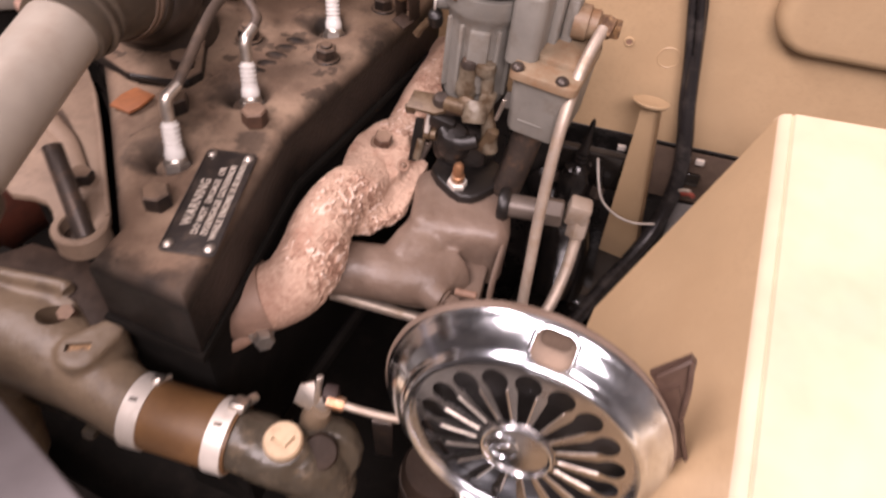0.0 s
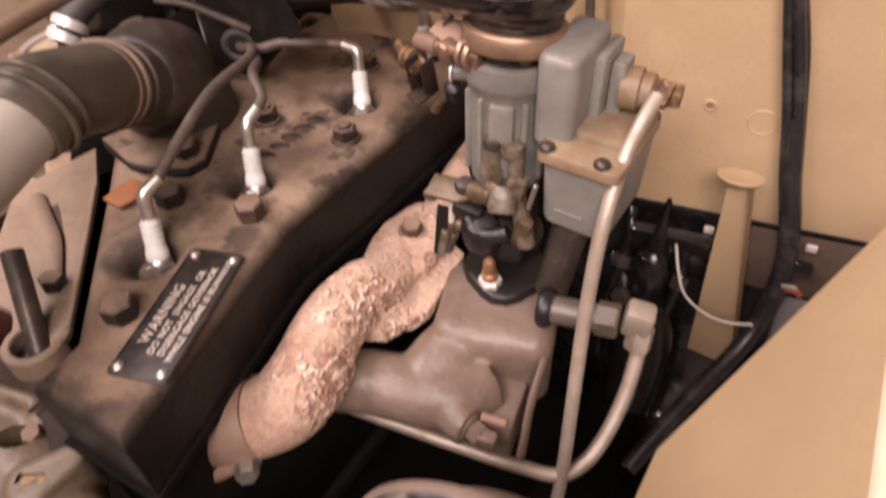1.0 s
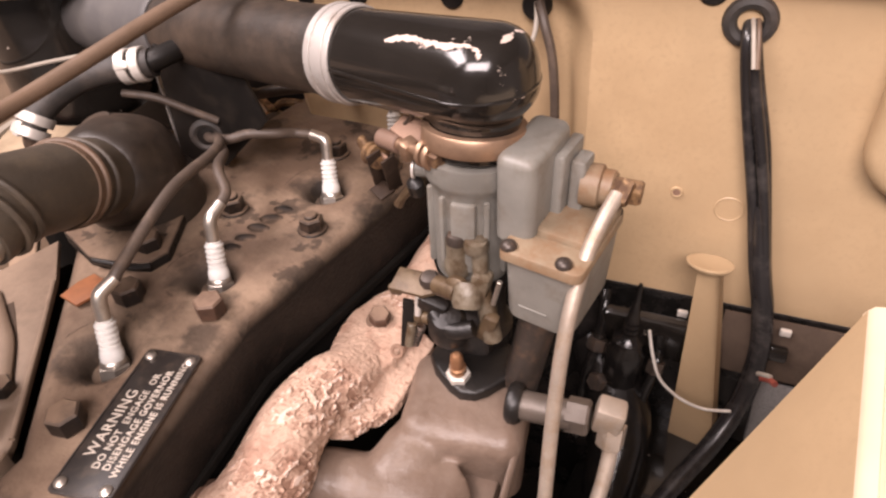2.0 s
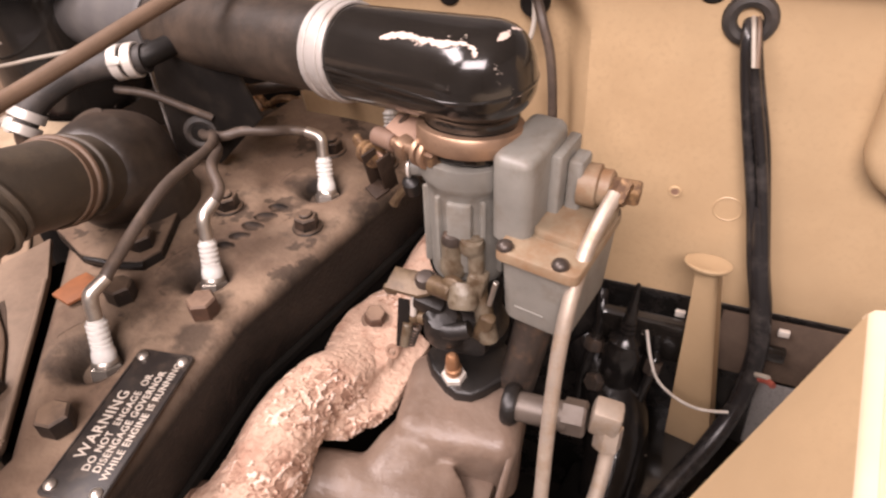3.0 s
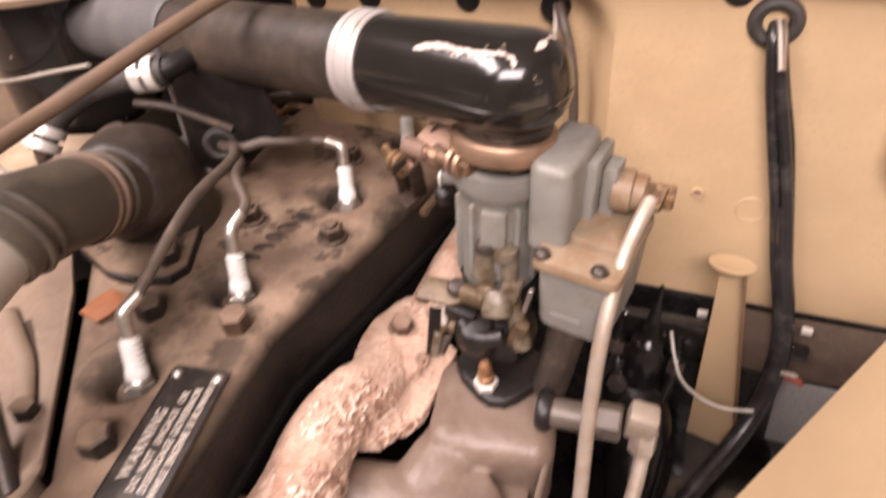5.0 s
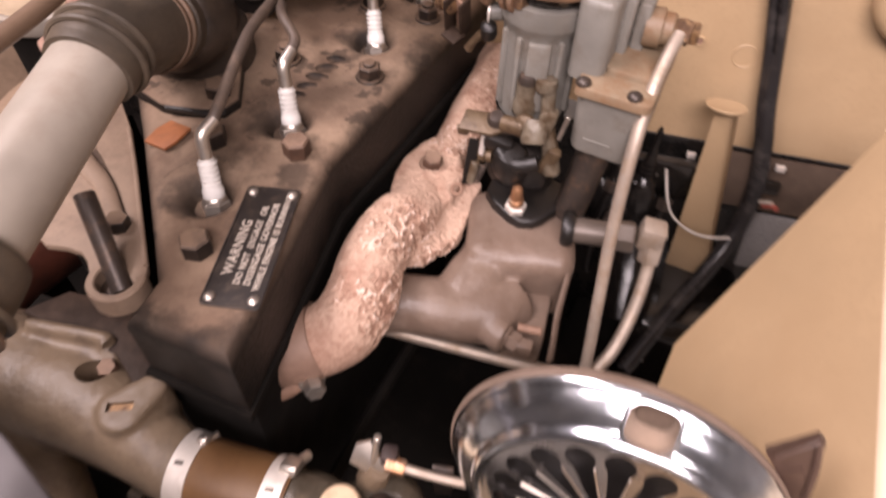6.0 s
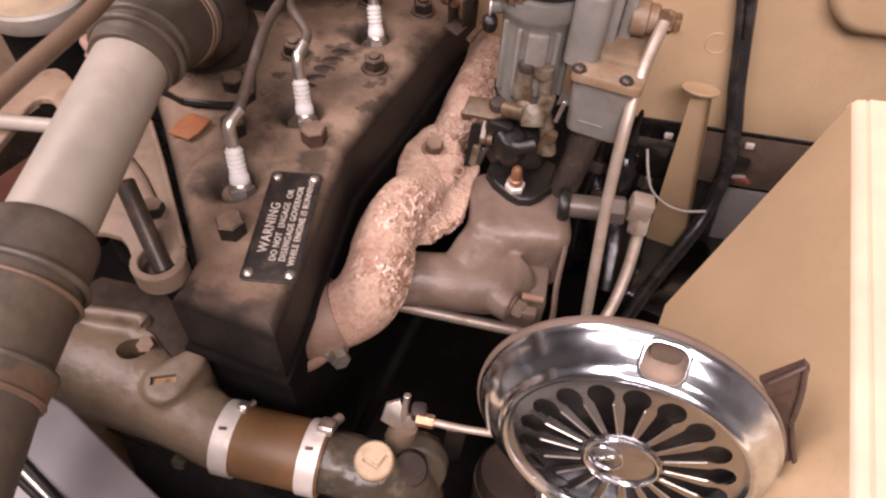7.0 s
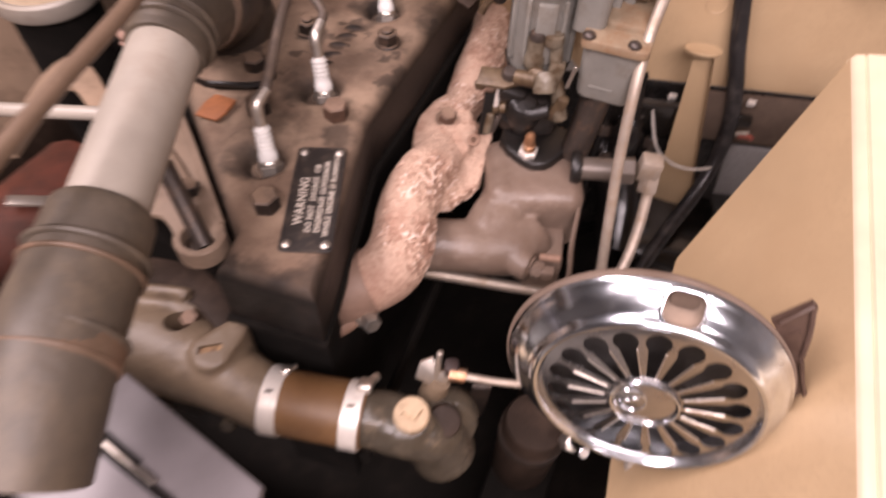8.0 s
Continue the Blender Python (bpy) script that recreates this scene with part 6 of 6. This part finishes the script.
# flat dark patch in place of the shaded hollow between arm and sheet
part("pocket", prism(B(), pose(0, 0, TOP - 0.0034), [(-0.094, -0.004), (-0.085, -0.008), (-0.058, -0.0225), (-0.034, -0.038), (-0.024, -0.044), (-0.0235, -0.049), (-0.031, -0.0495), (-0.046, -0.0385), (-0.070, -0.0235), (-0.096, -0.011)], 0.0008, 0.0003, 1), DARK_BROWN_MATT, eye, "dark patch painted for the hollow beside the arm")
bolt("x", (-0.0285, -0.0490, TOP - 0.0035), (0.1, 0.05, 1), 0.0125, 0.0075, BOLT_IRON, eye, washer=False, stud=False)
part("steel_rod", rod_between(B(), (0.0040, -0.0815, TOP - 0.009), (-0.0330, -0.0560, TOP + 0.030), 0.0060), DARK_STEEL, eye)

# radiator shroud in the corner below the camera
sh = thing("radiator_shroud", (-0.02, -0.26, 0.70), "bare grey sheet metal radiator shroud edge", "shroud")
bm = prism(B(), pose(0, 0, 0.772, 0, 0, 0), [(-0.30, -0.155), (0.010, -0.172), (0.115, -0.198), (0.13, -0.25), (-0.3, -0.25)], 0.008, 0.002)
part("top_sheet", bm, SHROUD, sh)
for k in range(3):
    part("slot_rib", rod_between(B(), (-0.05 + 0.012 * k, -0.190 - 0.007 * k, 0.782), (0.05 + 0.014 * k, -0.214 - 0.005 * k, 0.782), 0.0022), MATT_BLACK if k != 1 else STEEL, sh)


# ---- left inner side: apron with cut-outs, generator, air cleaner ----
def build_left():
    ob = thing("left_apron", (-0.3, 0.05, 0.68), "dusty tan sheet metal bracket with cut-outs", "panel")
    bm = prism(B(), pose(0, 0, 0.735), [(-0.240, -0.040), (-0.255, -0.010), (-0.267, 0.021), (-0.276, 0.048), (-0.2785, 0.068), (-0.276, 0.082), (-0.268, 0.0875), (-0.258, 0.0865), (-0.243, 0.080), (-0.2286, 0.0716), (-0.20, 0.052), (-0.165, 0.024), (-0.120, -0.010), (-0.126, -0.030), (-0.17, 0.004), (-0.2135, 0.036), (-0.222, 0.0415), (-0.2286, 0.045), (-0.237, 0.0495), (-0.243, 0.0505), (-0.249, 0.0475), (-0.251, 0.042), (-0.2495, 0.035), (-0.247, 0.029), (-0.238, 0.005), (-0.226, -0.035)], 0.006, 0.002)
    part("sheet", bm, DARK_DUSTY_TAN, ob)
    part("cross_rod", rod_between(B(), (-0.40, -0.053, 0.750), (-0.140, 0.0395, 0.750), 0.0062), PIPE, ob)
    gen = thing("generator", (-0.25, -0.02, 0.60), "dark red-brown painted generator body low beside the engine", "generator")
    part("barrel", lathe(B(), (-0.29, -0.14, 0.61), (0.1, 1, 0), [(0, 0), (0.05, 0), (0.055, 0.005), (0.055, 0.18), (0.05, 0.19), (0, 0.19)], 32), RED, gen)
    part("end_cap", lathe(B(), (-0.29, -0.16, 0.61), (0.1, 1, 0), [(0, 0), (0.04, 0), (0.05, 0.006), (0.05, 0.02), (0, 0.02)], 32), DARK_STEEL, gen)
    part("pole_strap", block(B(), pose(-0.25, -0.03, 0.665, 0, 20, 40), (0.05, 0.012, 0.004), 0.001), STEEL, gen)
    part("mount", block(B(), pose(-0.29, -0.05, 0.46, 0, 0, 6), (0.05, 0.10, 0.20), 0.006), SHADED_GRIME, gen)
    low = thing("side_cover", (-0.1, -0.02, 0.70), "black greasy casting under the side bracket", "casting")
    part("cast_plate", prism(B(), pose(0, 0, 0.745), [(-0.120, 0.048), (-0.088, 0.020), (-0.035, -0.030), (0.004, -0.064), (-0.020, -0.070), (-0.060, -0.066), (-0.10, -0.035), (-0.13, 0.005)], 0.034, 0.004, 3), SHADED_GRIME, low)
    air = thing("air_cleaner", (-0.305, 0.205, 0.80), "black oil-bath air cleaner with a tan lid", "air cleaner")
    part("can", lathe(B(), (-0.305, 0.205, 0.790), (0, 0, 1), [(0, 0), (0.05, 0), (0.062, 0.008), (0.066, 0.02), (0.066, 0.11), (0.062, 0.130), (0, 0.132)], 48), GLOSS, air)
    # lid in the dark tan, its shadow put into the colour
    part("lid", lathe(B(), (-0.305, 0.205, 0.919), (0, 0, 1), [(0, 0), (0.088, 0), (0.095, 0.003), (0.096, 0.008), (0.090, 0.012), (0.083, 0.009), (0.04, 0.012), (0, 0.014)], 56), DARK_DUSTY_TAN, air)
    part("bracket", block(B(), pose(-0.305, 0.275, 0.80, 0, 0, 10), (0.05, 0.10, 0.02), 0.004), BLOCK, air)
    fil = thing("filler_cap", (-0.397, 0.183, 0.37), "cream round cap with a grey rim low beside the engine", "cap")
    part("cap", lathe(B(), (-0.397, 0.183, 0.730), (0.05, -0.05, 1), [(0, 0), (0.048, 0), (0.050, 0.004), (0.047, 0.007), (0.02, 0.009), (0, 0.010)], 48), DUSTY_CAP, fil)
    part("rim", lathe(B(), (-0.397, 0.183, 0.718), (0.05, -0.05, 1), [(0.048, 0), (0.055, 0.0), (0.0575, 0.004), (0.0575, 0.020), (0.055, 0.023), (0.050, 0.021), (0.048, 0)], 56), PIPE, fil)
    part("stand", lathe(B(), (-0.397, 0.183, 0.365), (0, 0, 1), [(0, 0), (0.047, 0), (0.047, 0.36), (0, 0.362)], 32), SHADED_GRIME, fil)
    con = thing("pale_wire", (-0.30, 0.13, 0.85), "thin pale wire in front of the air cleaner", "wire")
    part("line", tube(B(), [(-0.40, 0.126, 0.83), (-0.30, 0.129, 0.853), (-0.262, 0.130, 0.8635), (-0.21, 0.131, 0.880), (-0.165, 0.135, 0.893)], 0.0016, 8, 5), PIPE, con)

build_left()

# ---- things hanging on the firewall ----
def build_firewall_things():
    g = thing("wire_bundle", on_wall(0.02, 0.121, 0.004), "black vinyl wire bundle through a rubber grommet", "cable bundle")
    part("grommet", ring(B(), on_wall(0.020, 0.121, 0.002), fn, 0.0115, 0.0045, 28, 8), RUBBER, g)
    base = [on_wall(0.020, 0.121, -0.004), on_wall(0.021, 0.112, 0.010), on_wall(0.027, 0.085, 0.010), on_wall(0.038, 0.045, 0.010), on_wall(0.049, 0.0, 0.010), on_wall(0.060, -0.05, 0.012), on_wall(0.070, -0.09, 0.016), V((0.324, 0.302, 0.69)), V((0.325, 0.288, 0.655)), V((0.318, 0.262, 0.625)), V((0.300, 0.215, 0.60)), V((0.28, 0.15, 0.57))]
    for k, (ox, oy) in enumerate(((-0.0042, 0.0), (0.0022, 0.003), (0.0035, -0.0028), (-0.0005, -0.005))):
        pts = []
        for i, p in enumerate(base):
            s_ = (0.55, 0.75, 0.95, 1.15, 1.05, 1.2, 1.2, 1.1, 1.1, 1.1, 1.1, 1.1)[i]
            w = 0.5 * math.sin(i * 1.3 + k * 2)
            pts.append(p + fu * (0.95 * ox * s_ + 0.0010 * w + 0.002) + fn * (0.8 * oy * s_))
        part("wire", tube(B(), pts, 0.0038, 10, 6), LOOM, g)
    part("sleeve", tube(B(), [p + fu * 0.002 for p in base[4:]], [0.0050, 0.0072, 0.0078, 0.0076, 0.0074, 0.0072, 0.007, 0.007], 14, 6, 0.05), LOOM, g, "black taped sleeve")
    for k, mat in enumerate((PIPE, ROD)):
        part("colour_wire", tube(B(), [on_wall(0.021 + 0.003 * k, 0.123, -0.002), on_wall(0.023 + 0.003 * k, 0.118, 0.012), on_wall(0.027 + 0.002 * k, 0.10, 0.022)], 0.0014, 8, 5), mat, g)
    part("red_wire_end", tube(B(), [(0.332, 0.258, 0.712), (0.337, 0.252, 0.719), (0.3405, 0.2475, 0.7215)], 0.0022, 8, 5), RED_WIRE, g, "red wire end")
    part("white_wire_end", tube(B(), [(0.329, 0.262, 0.711), (0.333, 0.256, 0.718), (0.3365, 0.2530, 0.7215)], 0.0018, 8, 5), PIPE, g, "pale wire end")
    h = thing("thin_wire", on_wall(-0.111, 0.124, 0.0), "thin dark wires hanging from a firewall grommet", "cable")
    part("grommet", lathe(B(), on_wall(-0.118, 0.1142, -0.0260), fn, [(0, -0.008), (0.0104, -0.008), (0.0104, 0.005), (0.0085, 0.008), (0, 0.008)], 24), MATT_BLACK, h)
    part("wire", tube(B(), [on_wall(-0.115, 0.118, -0.018), on_wall(-0.108, 0.106, -0.008), on_wall(-0.101, 0.08, -0.006), on_wall(-0.098, 0.03, -0.006), on_wall(-0.098, -0.06, -0.006)], 0.0036, 8, 6), CABLE, h)
    part("wire", tube(B(), [on_wall(-0.117, 0.118, -0.018), on_wall(-0.114, 0.104, -0.006), on_wall(-0.118, 0.09, 0.0), on_wall(-0.13, 0.07, 0.0)], 0.0018, 8, 6), PIPE, h)
    b = thing("tapered_bracket", (0.28, 0.29, 0.70), "tan painted tapered steel channel with a round head", "bracket")
    top = V((0.277, 0.284, 0.768))
    corners = [V((0.2688, 0.283, 0.7670)), V((0.2855, 0.283, 0.7720)), V((0.3300, 0.283, 0.5450)), V((0.2870, 0.283, 0.5100))]
    face = V((0.0, -1.0, 0.12)).normalized()
    bm = B()
    vs = [bm.verts.new(p) for p in corners]
    bm.faces.new(vs)
    bmesh.ops.recalc_face_normals(bm, faces=bm.faces[:])
    bmesh.ops.solidify(bm, geom=bm.faces[:], thickness=0.0020)
    part("channel", bm, TAN, b)
    for i_, j_, w_ in ((1, 2, 0.0085), (0, 3, -0.0040)):
        bm = B()
        q_ = [corners[i_], corners[j_], corners[j_] + face * abs(w_) * 1.3 - V((math.copysign(0.002, w_), 0, 0)), corners[i_] + face * abs(w_) * 0.7 - V((math.copysign(0.001, w_), 0, 0))]
        if w_ < 0:
            q_ = [corners[i_], corners[j_], corners[j_] - face * 0.010, corners[i_] - face * 0.008]
        bm.faces.new([bm.verts.new(p) for p in q_])
        bmesh.ops.solidify(bm, geom=bm.faces[:], thickness=0.0018)
        bmesh.ops.recalc_face_normals(bm, faces=bm.faces[:])
        part("turned_flange", bm, TAN, b)
    part("round_head", lathe(B(), top + V((-0.002, 0.004, 0.000)), (-0.08, 0.28, 0.95), [(0, 0), (0.0150, 0), (0.0165, 0.0022), (0.0163, 0.0034), (0.0152, 0.0037), (0.0125, 0.0032), (0, 0.0030)], 32), TAN, b)
    m = thing("black_hydraulic_unit", (0.235, 0.27, 0.62), "glossy black stepped cylinder unit under the firewall", "cylinder")
    part("neck", lathe(B(), (0.234, 0.270, 0.655), (0.0, 0.05, 1), [(0.015, -0.06), (0.0158, 0), (0.0158, 0.020), (0.0125, 0.026), (0.0128, 0.031), (0.0088, 0.034), (0.0066, 0.038), (0.0072, 0.0405), (0.0060, 0.043), (0.0068, 0.0455), (0.0056, 0.048), (0.0064, 0.0505), (0.0050, 0.054), (0.0040, 0.064), (0.0030, 0.068), (0.0026, 0.084), (0.0012, 0.088), (0, 0.0885)], 24), WET, m)
    part("body", tube(B(), [(0.20, 0.30, 0.64), (0.232, 0.272, 0.62), (0.25, 0.24, 0.60), (0.26, 0.20, 0.57)], [0.024, 0.028, 0.026, 0.022], 20, 5), WET, m)
    part("bolt_head", hexagon(B(), (0.222, 0.252, 0.645), (-0.3, -0.8, 0.4), 0.014, 0.008), DARK_STEEL, m)
    part("flange", block(B(), FW @ pose(0.0, -0.135, 0.02, 10, 0, 0), (0.085, 0.05, 0.012), 0.004), GLOSS, m)
    for q in (on_wall(0.017, -0.108, 0.016), on_wall(0.091, -0.104, 0.018)):
        part("white_clip", block(B(), Matrix.Translation(q) @ FW.to_3x3().to_4x4(), (0.008, 0.006, 0.004), 0.001), CLAMP, m)
    for k, (x0, r_) in enumerate(((0.206, 0.0050), (0.2195, 0.0036), (0.2560, 0.0042))):
        bp = thing("brake_pipe", (x0, 0.30, 0.60), "oily black steel pipe running down under the firewall", "pipe", "pipes under the firewall")
        part("line", tube(B(), [(x0 - 0.004, 0.300 - 0.004 * k, 0.700 - 0.008 * k), (x0, 0.288, 0.690 - 0.010 * k), (x0 + 0.003, 0.276, 0.665), (x0 + 0.001, 0.262, 0.625), (x0 + 0.006, 0.245, 0.570)], r_, 12, 5), WET, bp)
        part("union", hexagon(B(), (x0 + 0.003, 0.277, 0.667), (0, -0.45, -0.9), r_ * 3.0, 0.011), DARK_STEEL, bp)
    w = thing("thin_cable_loop", (0.26, 0.24, 0.67), "thin pale wire looping across the bracket", "wire")
    part("wire", tube(B(), [(0.250, 0.262, 0.712), (0.258, 0.258, 0.69), (0.268, 0.256, 0.671), (0.285, 0.256, 0.660), (0.303, 0.257, 0.658), (0.322, 0.262, 0.662)], 0.0013, 8, 6), CLAMP, w)
    # made-up tubes and blocks for the lit brown clutter behind the stay plate
    c = thing("brown_clutter", (-0.17, 0.30, 0.76), "made-up tangle of brown and yellow tubes low on the firewall", "cable bundle")
    rng = random.Random(4)
    for k in range(9):
        y0 = 0.285 + 0.004 * (k % 3)
        z0 = 0.735 + 0.0065 * k
        mat = (BRASS, ROD, CABLE, COPPER)[k % 4]
        pts = [(-0.235 + 0.02 * i, y0 + rng.uniform(-0.004, 0.004), z0 + rng.uniform(-0.008, 0.008)) for i in range(8)]
        part("wire", tube(B(), pts, rng.uniform(0.002, 0.0042), 8, 4), mat, c)
    part("clutter_block", block(B(), pose(-0.170, 0.292, 0.770, 0, 8, 10), (0.060, 0.012, 0.018), 0.003), BRASS, c)
    part("clutter_strap", block(B(), pose(-0.178, 0.286, 0.748, 0, 60, 10), (0.030, 0.003, 0.012), 0.001), ORANGE, c)
    bt = thing("fan_belt", (0.12, -0.03, 0.63), "black rubber fan belt below the water pump", "belt")
    part("belt_run", tube(B(), [(0.108, 0.10, 0.60), (0.112, 0.03, 0.61), (0.117, -0.04, 0.618), (0.124, -0.12, 0.625)], 0.005, 8, 4, 0.0, 1.8), SHADED_GRIME, bt)
    rc = thing("rusty_canister", (0.233, -0.025, 0.53), "dark rust-brown canister low behind the horn", "canister")
    part("can", lathe(B(), (0.236, -0.026, 0.475), (0.02, -0.04, 1), [(0, 0), (0.026, 0), (0.028, 0.004), (0.028, 0.12), (0.025, 0.128), (0, 0.130)], 28), GREASE, rc)
    part("strap", band(B(), (0.238, -0.029, 0.57), (0.02, -0.04, 1), 0.0285, 0.012, 0.001, 28), DARK_STEEL, rc)
    dr = thing("brake_fitting", (0.266, -0.045, 0.63), "small plated fitting below the horn", "fitting")
    part("hex_body", hexagon(B(), (0.266, -0.045, 0.622), (0.3, -0.4, 0.8), 0.013, 0.014), STEEL, dr)
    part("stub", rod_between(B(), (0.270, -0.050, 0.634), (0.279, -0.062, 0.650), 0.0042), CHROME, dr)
    part("line", tube(B(), [(0.266, -0.045, 0.622), (0.262, -0.03, 0.59), (0.258, 0.0, 0.55)], 0.003, 8, 5), TUBING, dr)
    hs = thing("support_strap", (0.185, -0.02, 0.60), "dark steel strap standing below the intake", "strap")
    part("strap", block(B(), pose(0.184, -0.020, 0.575, 12, 0, 20), (0.016, 0.004, 0.12), 0.001), DARK_STEEL, hs)
    f = thing("steering_box", (0.30, 0.2, 0.55), "glossy black steering box and frame rail low in the bay", "steering box")
    part("housing", block(B(), pose(0.31, 0.26, 0.52, 0, 0, 8), (0.10, 0.12, 0.12), 0.02, 3), GLOSS, f)
    part("clip_block", block(B(), FW @ pose(0.088, -0.121, 0.024, -20, 0, 0), (0.016, 0.012, 0.008), 0.002), GLOSS, f)
    # unseen rails and a dark sheet added to fill the black void below
    fr = thing("frame_rail", (0.2, 0.0, 0.40), "black steel chassis rail below the engine", "frame")
    part("rail", block(B(), pose(0.24, -0.05, 0.44, 0, 0, 0), (0.06, 0.9, 0.10), 0.006), SHADED_GRIME, fr)
    part("cross_member", block(B(), pose(0.02, -0.20, 0.42, 0, 0, 0), (0.62, 0.10, 0.10), 0.008), SHADED_GRIME, fr)
    part("dark_undersheet", block(B(), pose(-0.15, 0.0, 0.36, 0, 0, 0), (1.2, 1.0, 0.01), 0.002), SHADED_GRIME, fr)


build_firewall_things()
